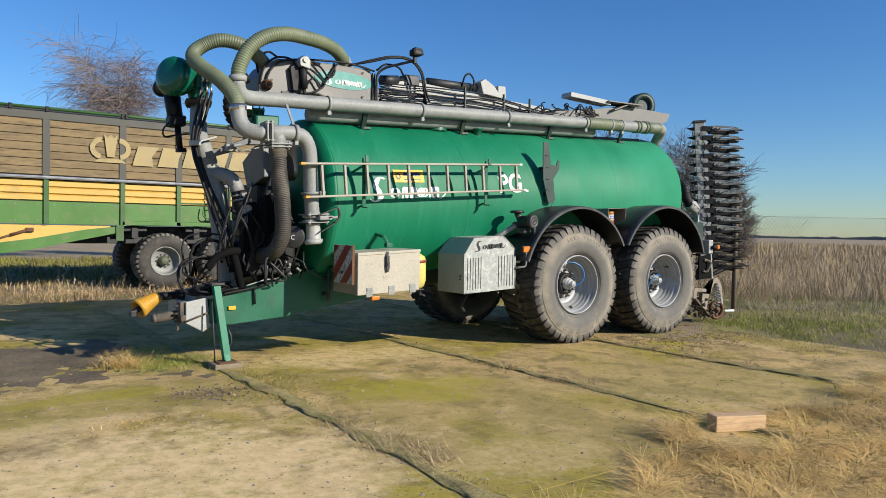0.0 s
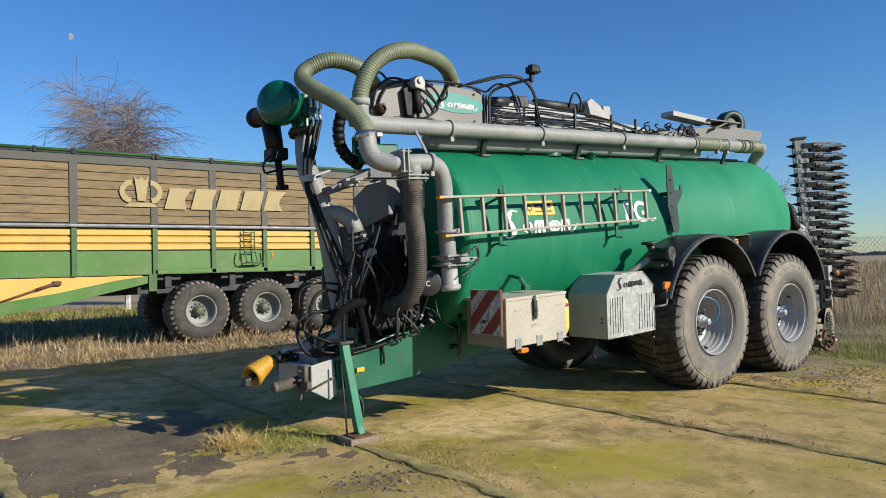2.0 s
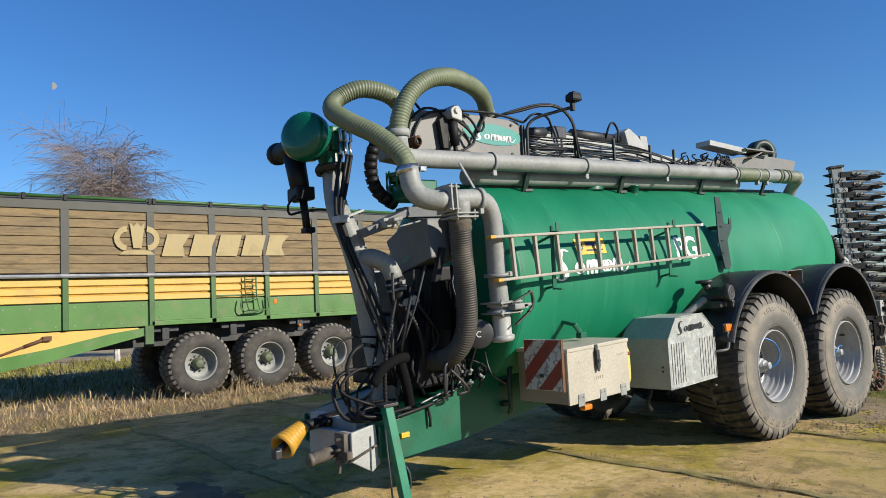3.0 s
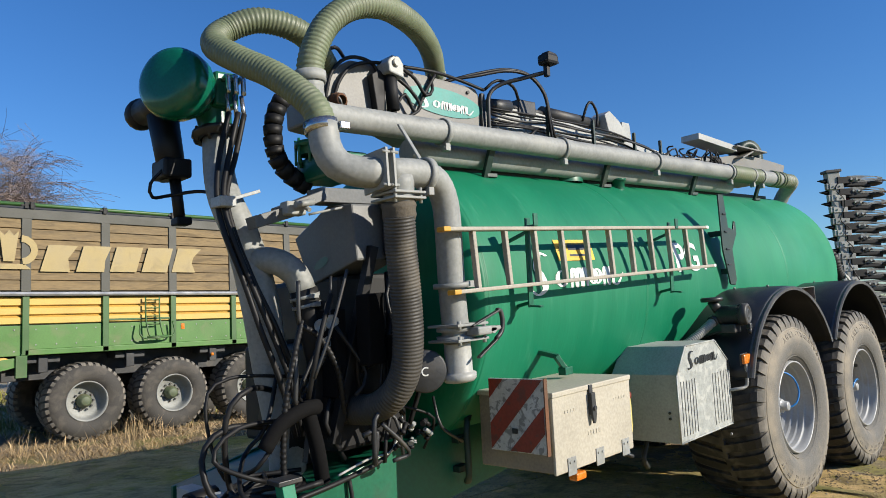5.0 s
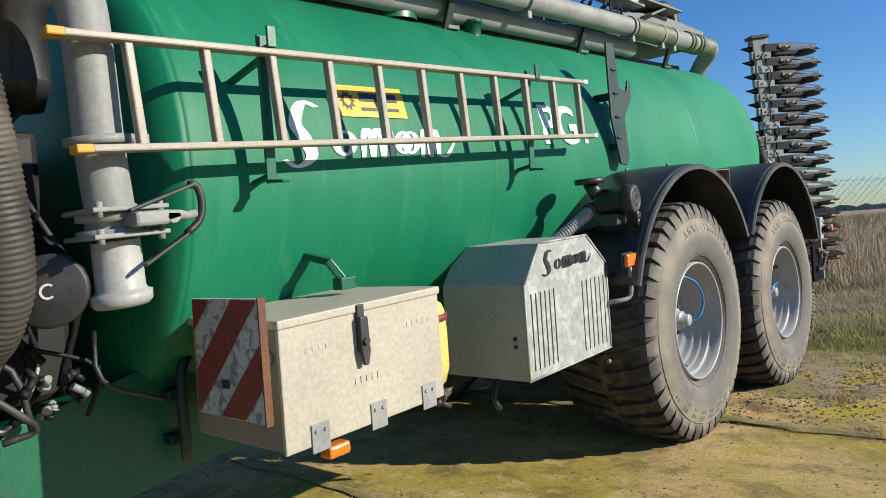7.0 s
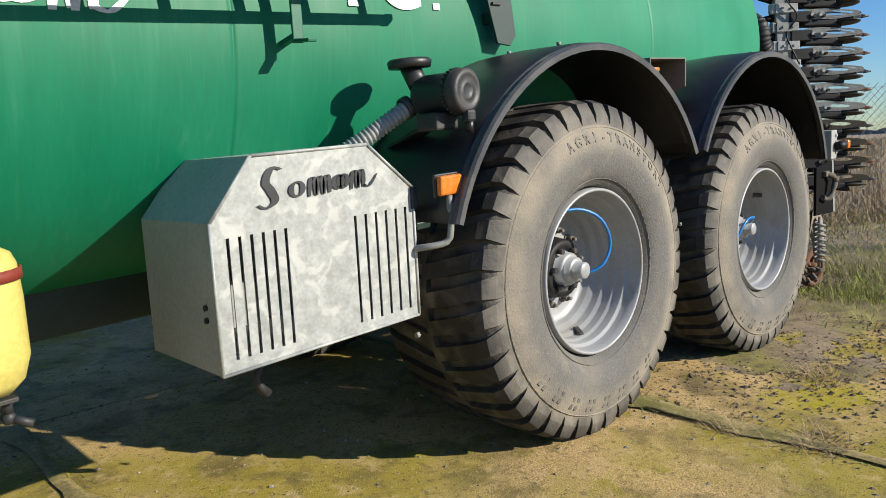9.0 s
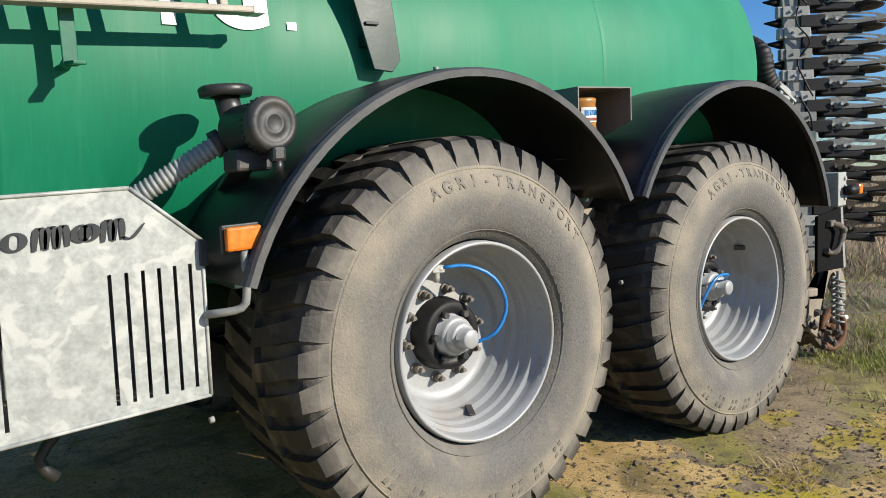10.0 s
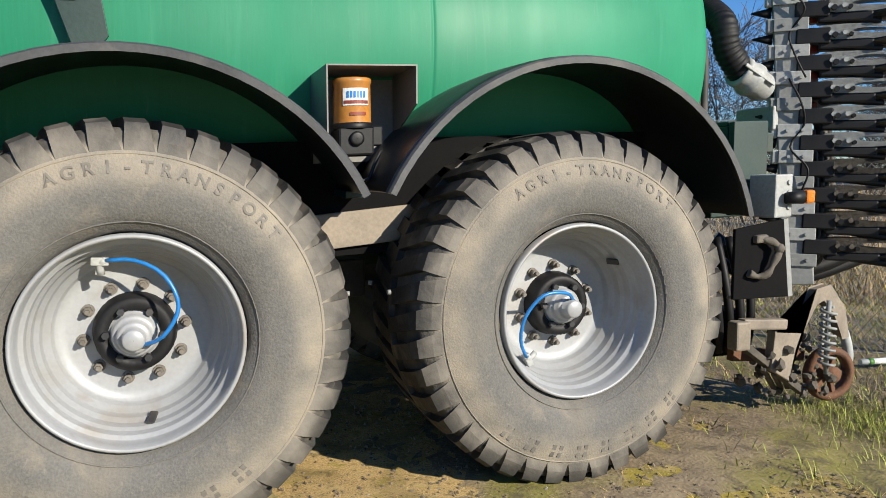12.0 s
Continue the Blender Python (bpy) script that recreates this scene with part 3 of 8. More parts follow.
# soil laid wider than it lies, to take in the shaded ground
soil_sheet("soil", -7.6, -4.7, 0.2, 3.6, "dark damp soil over the slabs, its spread also standing for shade", "soil", 9)

# ---- slurry tanker ----
SLOPE = 0.049          # the body stands a little nose-down
AXIS_Y, AXIS_W, RAD = 1.42, 1.93, 1.02
FRONT, REAR = -3.35, 2.84
tanker = tagged(empty("slurry_tanker"), "green slurry tanker trailer with tandem wheels, grey pipes and boom", "slurry tanker")


def bpart(name, bm, mat, parent=None, label=""):
    for v in bm.verts:
        v.co.z += SLOPE * v.co.x
    return part(name, bm, mat, tanker if parent is None else parent, label)


def on_tank(x, w, off=0.004):
    """A point on the tank's near side at that height."""
    d = w - AXIS_W
    return Vector((x, AXIS_Y - math.sqrt(max(0, RAD * RAD - d * d)) * (1 + off / RAD), AXIS_W + d * (1 + off / RAD)))


def make_tank():
    bm = B()
    prof = [(FRONT - 0.20, 0.001), (FRONT - 0.19, 0.3), (FRONT - 0.165, 0.6), (FRONT - 0.14, 0.78), (FRONT - 0.115, 0.88), (FRONT - 0.085, 0.945), (FRONT - 0.055, 0.985), (FRONT - 0.025, 1.008), (FRONT - 0.004, RAD - 0.001), (FRONT, RAD - 0.004), (FRONT + 0.004, RAD)]
    xs = [FRONT + 0.02, FRONT + 0.3]
    for seam in (-1.514, 1.306):
        xs += [seam - 0.3, seam - 0.02, seam - 0.005, seam, seam + 0.005, seam + 0.02, seam + 0.3]
    xs.append(REAR)
    prof += [(x, RAD - (0.004 if x in (-1.514, 1.306) else 0)) for x in xs]
    prof += [(REAR + 0.05, 0.99), (REAR + 0.12, 0.90), (REAR + 0.19, 0.72), (REAR + 0.23, 0.4), (REAR + 0.24, 0.001)]
    lathe(bm, prof, (0, AXIS_Y, AXIS_W), (1, 0, 0), 96)
    tank = bpart("tank", bm, "tank", label="green cylindrical steel tank with faded dusty paint")
    return tank


tank = make_tank()


# wheels
def letters(text, size, depth=0.004, bold=0.0):
    """Raised letters in Blender's own font as a bmesh in the x-y plane, centred."""
    cu = bpy.data.curves.new("text", "FONT")
    cu.body, cu.size, cu.extrude, cu.align_x, cu.align_y, cu.offset = text, size, depth, "CENTER", "CENTER", bold
    ob = bpy.data.objects.new("text", cu)
    me = ob.to_mesh()
    bm = B()
    bm.from_mesh(me)
    ob.to_mesh_clear()
    bpy.data.objects.remove(ob)
    bpy.data.curves.remove(cu)
    return bm


def make_wheel():
    """Wheel at its own origin; the outer side faces -y, the axle along y."""
    w = empty("wheel")
    w.parent = tanker
    R = 0.803
    bm = B()
    prof = [(0.075, 0.385), (-0.005, 0.41), (-0.045, 0.47), (-0.062, 0.55), (-0.055, 0.62), (-0.030, 0.68), (0.0, R - 0.055), (0.03, R - 0.04), (0.2, R - 0.028), (0.45, R - 0.028), (0.6, R - 0.04),
            (0.64, R - 0.055), (0.67, 0.66), (0.69, 0.55), (0.66, 0.45), (0.6, 0.385)]
    lathe(bm, prof, (0, 0, 0), (0, 1, 0), 72)
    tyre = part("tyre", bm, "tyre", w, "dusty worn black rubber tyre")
    # tread lugs, two staggered rows
    n = 40
    for side in (0, 1):
        bm = B()
        for k in range(n):
            a0 = (k + 0.5 * side) * 2 * math.pi / n
            def pt(yy, rr, da):
                a = a0 + da
                return bm.verts.new((rr * math.cos(a), yy, rr * math.sin(a)))
            # cross-section rows along y: (y, inner r, outer r, half angle, skew)
            rows = [(-0.030, 0.655, 0.672, 0.076, -0.02), (-0.026, 0.69, 0.722, 0.064, -0.01), (-0.004, 0.69, R - 0.022, 0.050, 0.0), (0.04, 0.70, R - 0.004, 0.045, 0.015), (0.16, 0.70, R, 0.045, 0.055), (0.33, 0.70, R, 0.042, 0.10)]
            if side:
                rows = [(0.632 - y, i, o, h, s) for y, i, o, h, s in rows]
            loops = []
            for y, ri, ro, h, s in rows:
                loops.append([pt(y, ri, s - h * 1.08), pt(y, ro, s - h), pt(y, ro, s + h), pt(y, ri, s + h * 1.08)])
            for p, q in zip(loops, loops[1:]):
                for i in range(3):
                    bm.faces.new((p[i], p[i + 1], q[i + 1], q[i]))
            bm.faces.new(loops[0])
            bm.faces.new(loops[-1])
        part("tread", bm, "lug", tyre, "worn dark tread blocks")
    # raised sidewall writing: readable words as letters, the maker's as plain bars
    def raised(a, r, bm):
        for v in bm.verts:
            aa = a + v.co.x / r
            rr = r + v.co.y
            v.co = Vector((rr * math.cos(-aa + math.pi / 2), -0.0560 + (0.417 if rr > 0.62 else 0.1) * (rr - 0.62) - v.co.z, rr * math.sin(-aa + math.pi / 2)))
        return bm
    for k, ch in enumerate("AGRI-TRANSPORT"):
        part("raised_letter", raised(radians(-25 + 74 * k / 13), 0.625, letters(ch, 0.062, 0.0022, 0.0015)), "worn", tyre)
    for k in range(8):
        bm = B()
        for x in (-0.030, 0.006):
            box(bm, (x, -0.028, -0.0025), (x + 0.018, 0.028, 0.0025), 0)
        part("raised_bar", raised(radians(142 + 84 * k / 7), 0.62, bm), "worn", tyre)
    for r in (0.672, 0.436):
        bm = B()
        lathe(bm, [(-0.034 if r > 0.6 else -0.016 - (r - 0.43) * 0.9, r - 0.003), (-0.040 if r > 0.6 else -0.026 - (r - 0.43) * 0.9, r), (-0.03 if r > 0.6 else -0.02 - (r - 0.43) * 0.9, r + 0.003)], (0, 0, 0), (0, 1, 0), 64)
        part("sidewall_ring", bm, "tyre", tyre)
    # rim: deep dish
    bm = B()
    prof = [(0.02, 0.395), (-0.012, 0.392), (-0.018, 0.384), (-0.012, 0.377), (0.03, 0.372), (0.052, 0.368), (0.056, 0.366), (0.062, 0.353), (0.066, 0.351), (0.10, 0.349), (0.104, 0.348), (0.112, 0.338), (0.116, 0.337), (0.15, 0.334), (0.154, 0.333), (0.166, 0.318), (0.17, 0.317), (0.20, 0.313), (0.205, 0.311), (0.224, 0.290), (0.228, 0.288), (0.25, 0.282), (0.256, 0.278), (0.266, 0.255), (0.268, 0.24), (0.262, 0.13), (0.262, 0.12), (0.30, 0.11)]
    lathe(bm, prof, (0, 0, 0), (0, 1, 0), 64)
    rim = part("rim", bm, "rim", w, "silver painted deep-dish steel rim")
    bm = B()
    lathe(bm, [(0.30, 0.135), (0.20, 0.135), (0.19, 0.125), (0.19, 0.085), (0.15, 0.08), (0.14, 0.07), (0.14, 0.062), (0.11, 0.06), (0.105, 0.05), (0.105, 0.042), (0.06, 0.04), (0.055, 0.034), (0.055, 0.001)], (0, 0, 0), (0, 1, 0), 28)
    part("hub", bm, "rim", w, "pale grey axle hub with dust cap")
    bm = B()
    lathe(bm, [(0.272, 0.155), (0.185, 0.142), (0.178, 0.13), (0.178, 0.095), (0.215, 0.09)], (0, 0, 0), (0, 1, 0), 28)
    part("hub_collar", bm, "black", w, "black hub collar")
    for k in range(6):
        a = k * math.pi / 3
        bm = B()
        rod(bm, (0.1 * math.cos(a), 0.19, 0.1 * math.sin(a)), (0.1 * math.cos(a), 0.15, 0.1 * math.sin(a)), 0.014, n=6)
        part("hub_stud", bm, "steel", w)
    for k in range(10):
        a = (k + 0.3) * math.pi / 5
        bm = B()
        c = (0.185 * math.cos(a), 0, 0.185 * math.sin(a))
        rod(bm, (c[0], 0.268, c[2]), (c[0], 0.256, c[2]), 0.024, n=12)
        rod(bm, (c[0], 0.26, c[2]), (c[0], 0.225, c[2]), 0.0165, n=6)
        rod(bm, (c[0], 0.23, c[2]), (c[0], 0.205, c[2]), 0.009, n=8)
        part("wheel_nut", bm, "nutm", w)
    bm = B()
    tube(bm, [(0.02, 0.10, -0.03), (0.10, 0.03, 0.02), (0.15, 0.02, 0.13), (0.10, 0.04, 0.24), (0.0, 0.08, 0.29), (-0.10, 0.12, 0.285)], 0.008, 0.03, 8)
    part("air_line", bm, "blue", w, "bright blue tyre inflation hose")
    bm = B()
    tube(bm, [(-0.10, 0.12, 0.285), (-0.12, 0.13, 0.27), (-0.115, 0.14, 0.23)], 0.014, 0.02, 8)
    box(bm, (-0.15, 0.115, 0.265), (-0.09, 0.15, 0.295), 0.004)
    part("air_valve", bm, "light", w)
    bm = B()
    plank(bm, (0.06, 0.12, -0.33), (0.075, 0.17, -0.30), 0.03, 0.012)
    part("rim_clip", bm, "steel", w)
    return w


HUB_Z = 0.782
wheel = make_wheel()
wheel.matrix_local = pose(0, -0.055, HUB_Z, 0, 3, 0)
wheel2 = copy_thing(wheel, pose(1.838, -0.055, HUB_Z, 0, -116, 0))
for ch in wheel2.children:
    if ch.name.startswith("tyre"):
        ch.matrix_local = pose(0, 0, 0, 0, 108, 0)   # the tyre sits turned on its rim
for x, turn in ((0.0, 30), (1.838, 75)):
    copy_thing(wheel, Matrix.Translation((x, 2 * AXIS_Y + 0.055, HUB_Z)) @ pose(0, 0, 0, 0, turn, 180))



def ribbon(bm, pts, widths, place):
    """A flat stroke through 2-D points with the given half widths; place puts (u, v) into space."""
    P = spline([(p[0], p[1], 0) for p in pts], 0.02)
    n = len(P)
    left, right = [], []
    for i, p in enumerate(P):
        t = (P[min(i + 1, n - 1)] - P[max(i - 1, 0)]).normalized()
        f = i / (n - 1) * (len(widths) - 1)
        k = min(int(f), len(widths) - 2)
        w = widths[k] + (widths[k + 1] - widths[k]) * (f - k)
        q = Vector((-t.y, t.x, 0)) * w
        left.append(bm.verts.new(place(p.x + q.x, p.y + q.y)))
        right.append(bm.verts.new(place(p.x - q.x, p.y - q.y)))
    for i in range(n - 1):
        bm.faces.new((left[i], left[i + 1], right[i + 1], right[i]))


def oval(bm, cu, cv, ru, rv, half, place, lean=0.25):
    """A slanted ring with a heavy and a light side."""
    n = 20
    outer, inner = [], []
    for k in range(n):
        a = 2 * math.pi * k / n
        w = half * (1.25 + 0.5 * math.cos(2 * a))
        for ring, f in ((outer, 1), (inner, -1)):
            x, y = (ru + f * w) * math.cos(a), (rv + f * w * 2.2) * math.sin(a)
            ring.append(bm.verts.new(place(cu + x + lean * y * 0.1, cv + y)))
    for k in range(n):
        j = (k + 1) % n
        bm.faces.new((outer[k], outer[j], inner[j], inner[k]))


def swoosh(bm, u0, u1, v0, h, place, skew=0.0):
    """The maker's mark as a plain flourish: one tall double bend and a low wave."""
    L = u1 - u0
    def pl(u, v):
        return place(u0 + u * L, v0 + v * h + skew * u)
    ribbon(bm, [(0.00, 0.10), (0.06, 0.0), (0.13, 0.14), (0.10, 0.42), (0.07, 0.62), (0.12, 0.92), (0.19, 0.86)], [0.012, 0.026, 0.034, 0.036, 0.03, 0.03, 0.018], pl)
    oval(bm, 0.305, 0.33, 0.046, 0.17, 0.013, pl)
    for u in (0.40, 0.76):
        n = 3 if u < 0.5 else 2
        for k in range(n):
            x = u + 0.06 * k
            ribbon(bm, [(x, 0.10), (x + 0.008, 0.35), (x + 0.02, 0.52), (x + 0.04, 0.55), (x + 0.052, 0.42), (x + 0.050, 0.12)], [0.011, 0.016, 0.018, 0.018, 0.018, 0.012], pl)
    for u in (0.655, 0.70):
        oval(bm, u - 0.01, 0.34, 0.036 if u < 0.68 else 0.04, 0.165, 0.013, pl)
    ribbon(bm, [(0.87, 0.16), (0.91, 0.10), (0.95, 0.20), (1.0, 0.40)], [0.016, 0.015, 0.011, 0.006], pl)


# lettering and stickers on the tank
bm = B()
swoosh(bm, -2.93, -1.84, 1.93, 0.30, lambda u, v: on_tank(u, v, 0.004))
bpart("maker_mark", bm, "decal", tank, "white script flourish on the tank")
bm = letters("PG", 0.34, 0.0015, 0.008)
for v in bm.verts:
    p = on_tank(-0.80 + v.co.x, 2.135 + v.co.y, 0.005 + v.co.z)
    v.co = p
bpart("type_letters", bm, "decal", tank, "white type letters")


def tank_patch(x0, x1, w0, w1, off, mat, name, label):
    bm = B()
    n = 6
    rows = [[bm.verts.new(on_tank(x0 + (x1 - x0) * i, w0 + (w1 - w0) * j / n, off)) for i in (0, 1)] for j in range(n + 1)]
    for a, b in zip(rows, rows[1:]):
        bm.faces.new((a[0], a[1], b[1], b[0]))
    return bpart(name, bm, mat, tank, label)


tank_patch(-2.60, -2.17, 2.15, 2.30, 0.006, "yel", "sticker", "yellow dealer sticker")
bm = B()
for k in range(10):
    a = k * math.pi / 5
    p = [on_tank(-2.535 + r * math.cos(a + d), 2.225 + r * math.sin(a + d), 0.009) for r, d in ((0.03, -0.2), (0.05, 0.0), (0.03, 0.2))]
    bm.faces.new([bm.verts.new(q) for q in p])
for k in range(16):
    a0, a1 = k * math.pi / 8, (k + 1) * math.pi / 8
    bm.faces.new([bm.verts.new(on_tank(-2.535 + r * math.cos(a), 2.225 + r * math.sin(a), 0.009)) for r, a in ((0.022, a0), (0.033, a0), (0.033, a1), (0.022, a1))])
bpart("sun_mark", bm, "decalb", tank)
tank_patch(-2.46, -2.22, 2.225, 2.265, 0.009, "decalb", "sticker_bar", "")
tank_patch(-2.46, -2.22, 2.18, 2.195, 0.009, "decalb", "sticker_bar", "")
tank_patch(-0.53, -0.49, 2.03, 2.06, 0.005, "decal", "mark_dot", "")

# long filling pipe along the top
PY, PW = 0.80, 3.07


def clamp_ring(x, parent):
    bm = B()
    lathe(bm, [(-0.018, 0.083), (-0.018, 0.093), (0.018, 0.093), (0.018, 0.083)], (x, PY, PW), (1, 0, 0), 24, close=True)
    box(bm, (x - 0.022, PY - 0.05, PW - 0.135), (x + 0.022, PY + 0.0, PW - 0.085), 0.004)
    rod(bm, (x - 0.03, PY - 0.035, PW - 0.112), (x + 0.03, PY - 0.035, PW - 0.112), 0.009, n=8)
    bpart("pipe_clamp", bm, "zinc", parent, "galvanised pipe clamp")


bm = B()
tube(bm, [(-4.375, 0.72, 3.24), (-4.37, 0.73, 3.16), (-4.31, 0.77, 3.09), (-4.2, PY, PW), (-3.9, PY, PW), (-2, PY, PW), (0, PY, PW), (1.05, PY, PW)], 0.08, 0.06, 22)
top_pipe = bpart("filling_pipe", bm, "zinc", label="long grey galvanised filling pipe")
bm = B()
tube(bm, [(1.03, PY, PW), (1.4, PY, PW), (1.75, PY, PW)], 0.088, 0.05, 22, rib=0.004, pitch=0.05)
bpart("sleeve", bm, "hose", top_pipe, "olive hose sleeve")
bm = B()
tube(bm, [(1.72, PY, PW), (2.0, PY, PW), (2.35, PY, PW), (2.72, PY, PW), (2.88, PY + 0.05, PW - 0.02), (2.96, PY + 0.16, PW - 0.10), (2.98, PY + 0.26, PW - 0.24)], 0.084, 0.05, 22)
bpart("rear_elbow", bm, "zinc", top_pipe, "pale grey pipe elbow")
bm = B()
tube(bm, [(2.46, PY, PW), (2.6, PY, PW), (2.74, PY, PW)], 0.0885, 0.04, 22, rib=0.003, pitch=0.05)
bpart("sleeve", bm, "hose", top_pipe, "olive hose sleeve")
bm = B()
for x in (2.15, 2.22, 2.36, 2.43):
    lathe(bm, [(-0.02, 0.08), (-0.015, 0.1), (0.015, 0.1), (0.02, 0.08)], (x, PY, PW), (1, 0, 0), 22)
bpart("coupling", bm, "hose", top_pipe, "rusty brown coupling rings")
for x in (-3.28, -1.98, -0.55, 0.98, 1.55, 1.80):
    clamp_ring(x, top_pipe)
# feet of the pipe on the tank
for x in (-2.75, -1.25, 0.35, 1.9):
    bm = B()
    plank(bm, (x, 0.93, 2.79), (x, 0.84, 3.02), 0.06, 0.03)
    plank(bm, (x, 0.91, 2.83), (x + 0.10, 0.90, 2.83), 0.03, 0.03)
    bpart("pipe_foot", bm, "dgreen", top_pipe)

# drip rail and lower beam of the boom rest
bm = B()
tube(bm, [(-3.45, 0.98, 2.965), (-2, 0.98, 2.965), (0, 0.98, 2.965), (1.35, 0.98, 2.965)], 0.078, 0.2, 18)
bpart("boom_rest_tube", bm, "zinc", label="grey tube under the boom")
# dark strip standing in for the shaded band between pipe and tank
bm = B()
box(bm, (-3.1, 1.04, 2.80), (2.55, 1.06, 2.915), 0.004)
bpart("toe_board", bm, "steel", label="dark strip added along the tank's top for the shaded band there")
bm = B()
lathe(bm, [(0, 0.16), (0.10, 0.16), (0.12, 0.15), (0.12, 0.001)], (-1.55, 1.1, 2.86), (0, 0, 1), 24)
bpart("dome_lid", bm, "green", label="green filler dome")
bm = B()
lathe(bm, [(0, 0.06), (0.09, 0.06), (0.09, 0.075), (0.11, 0.075), (0.11, 0.001)], (-0.95, 0.95, 2.80), (0, 0, 1), 16)
bpart("vent_stub", bm, "green")
bm = B()
lathe(bm, [(-0.12, 0.05), (-0.1, 0.2), (0, 0.3), (0.1, 0.3)], (-2.35, 1.35, 2.98), (0, 0, 1), 28)
bpart("slew_turret", bm, "boom", label="grey slewing base of the boom")

# tee, elbows and hanging pipes in front of the tank
bm = B()
tube(bm, [(-4.44, 0.51, 2.92), (-4.44, 0.49, 2.80), (-4.40, 0.45, 2.70), (-4.30, 0.39, 2.655), (-4.20, 0.345, 2.65)], 0.082, 0.04, 20)
elbow = bpart("suction_elbow", bm, "zinc", label="grey galvanised elbow pipe")
bm = B()
for x in (-4.225, -4.175):
    prism(bm, [(0.345 - 0.1, 2.56), (0.345 + 0.1, 2.54), (0.345 + 0.11, 2.76), (0.345 - 0.09, 2.77)], 0, x - 0.008, x + 0.008, 0.002)
    rod(bm, (x - 0.03, 0.26, 2.745), (x + 0.03, 0.26, 2.745), 0.009, n=6)
    rod(bm, (x - 0.03, 0.26, 2.57), (x + 0.03, 0.26, 2.57), 0.009, n=6)
bpart("flange", bm, "zinc", elbow)
bm = B()
tube(bm, [(-4.17, 0.335, 2.65), (-4.08, 0.32, 2.655), (-3.93, 0.32, 2.655), (-3.80, 0.335, 2.62), (-3.725, 0.35, 2.50), (-3.70, 0.36, 2.30), (-3.68, 0.375, 2.0), (-3.65, 0.385, 1.72)], 0.078, 0.04, 20)
tube(bm, [(-4.09, 0.325, 2.64), (-4.085, 0.335, 2.56), (-4.08, 0.345, 2.5)], 0.085, 0.04, 20)
tee = bpart("down_pipe", bm, "zinc", label="grey galvanised branching down pipe")
bm = B()
box(bm, (-4.19, 0.24, 2.50), (-3.97, 0.45, 2.515), 0.004)
box(bm, (-4.19, 0.24, 2.53), (-3.97, 0.45, 2.545), 0.004)
for dx, dy in ((-0.09, -0.08), (0.09, -0.08), (0.09, 0.08)):
    rod(bm, (-4.08 + dx, 0.345 + dy, 2.48), (-4.08 + dx, 0.345 + dy, 2.565), 0.01, n=6)
bpart("flange", bm, "zinc", tee)
bm = B()
lathe(bm, [(-0.02, 0.08), (-0.02, 0.094), (0.02, 0.094), (0.02, 0.08)], (-3.90, 0.32, 2.655), (1, 0, 0.0), 20, close=True)
box(bm, (-3.92, 0.27, 2.53), (-3.88, 0.33, 2.575), 0.004)
plank(bm, (-3.9, 0.35, 2.74), (-3.92, 0.5, 2.98), 0.03, 0.012)
bpart("pipe_clamp", bm, "zinc", tee)
bm = B()
lathe(bm, [(-0.014, 0.078), (-0.014, 0.108), (0.014, 0.108), (0.014, 0.078)], (-3.682, 0.372, 2.03), (0.05, 0.03, -1), 20, close=True)
box(bm, (-3.60, 0.33, 2.01), (-3.53, 0.36, 2.05), 0.003)
bpart("ring", bm, "zinc", tee)
# gate valve and spout
bm = B()
lathe(bm, [(0, 0.082), (0, 0.11), (0.03, 0.115), (0.035, 0.085), (0.055, 0.085), (0.06, 0.115), (0.09, 0.11), (0.09, 0.08)], (-3.655, 0.383, 1.80), (0.03, 0.03, -1), 20)
for w in (1.80, 1.715):
    box(bm, (-3.77, 0.25, w - 0.008), (-3.52, 0.50, w + 0.008), 0.004)
    for dx, dy in ((-0.10, -0.11), (0.10, -0.11), (0.11, 0.10)):
        rod(bm, (-3.645 + dx, 0.375 + dy, w - 0.025), (-3.645 + dx, 0.375 + dy, w + 0.025), 0.012, n=6)
prism(bm, [(-3.66, 1.735), (-3.56, 1.735), (-3.49, 1.75), (-3.47, 1.765), (-3.49, 1.78), (-3.56, 1.785), (-3.66, 1.785)], 1, 0.20, 0.30, 0.012)
rod(bm, (-3.50, 0.26, 1.758), (-3.42, 0.26, 1.765), 0.015, n=10)
rod(bm, (-3.53, 0.20, 1.76), (-3.53, 0.36, 1.76), 0.022, n=10)
valve = bpart("gate_valve", bm, "zinc", tee, "dusty grey gate valve")
bm = B()
lathe(bm, [(0, 0.078), (0.16, 0.08), (0.17, 0.085), (0.175, 0.10), (0.205, 0.098), (0.22, 0.085), (0.22, 0.07), (0.1, 0.06)], (-3.648, 0.386, 1.70), (0.05, 0.02, -1), 22)
bpart("spout", bm, "light", tee, "pale grey spout end")
bm = B()
plank(bm, (-3.66, 0.25, 1.79), (-3.43, 0.25, 1.865), 0.03, 0.012)
plank(bm, (-3.62, 0.25, 1.61), (-3.46, 0.25, 1.70), 0.03, 0.012)
tube(bm, [(-3.445, 0.25, 1.865), (-3.415, 0.25, 1.86), (-3.40, 0.25, 1.80), (-3.415, 0.25, 1.74), (-3.465, 0.25, 1.70)], 0.014, 0.02, 8)
bpart("lever", bm, "steel", tee, "dark steel valve lever")

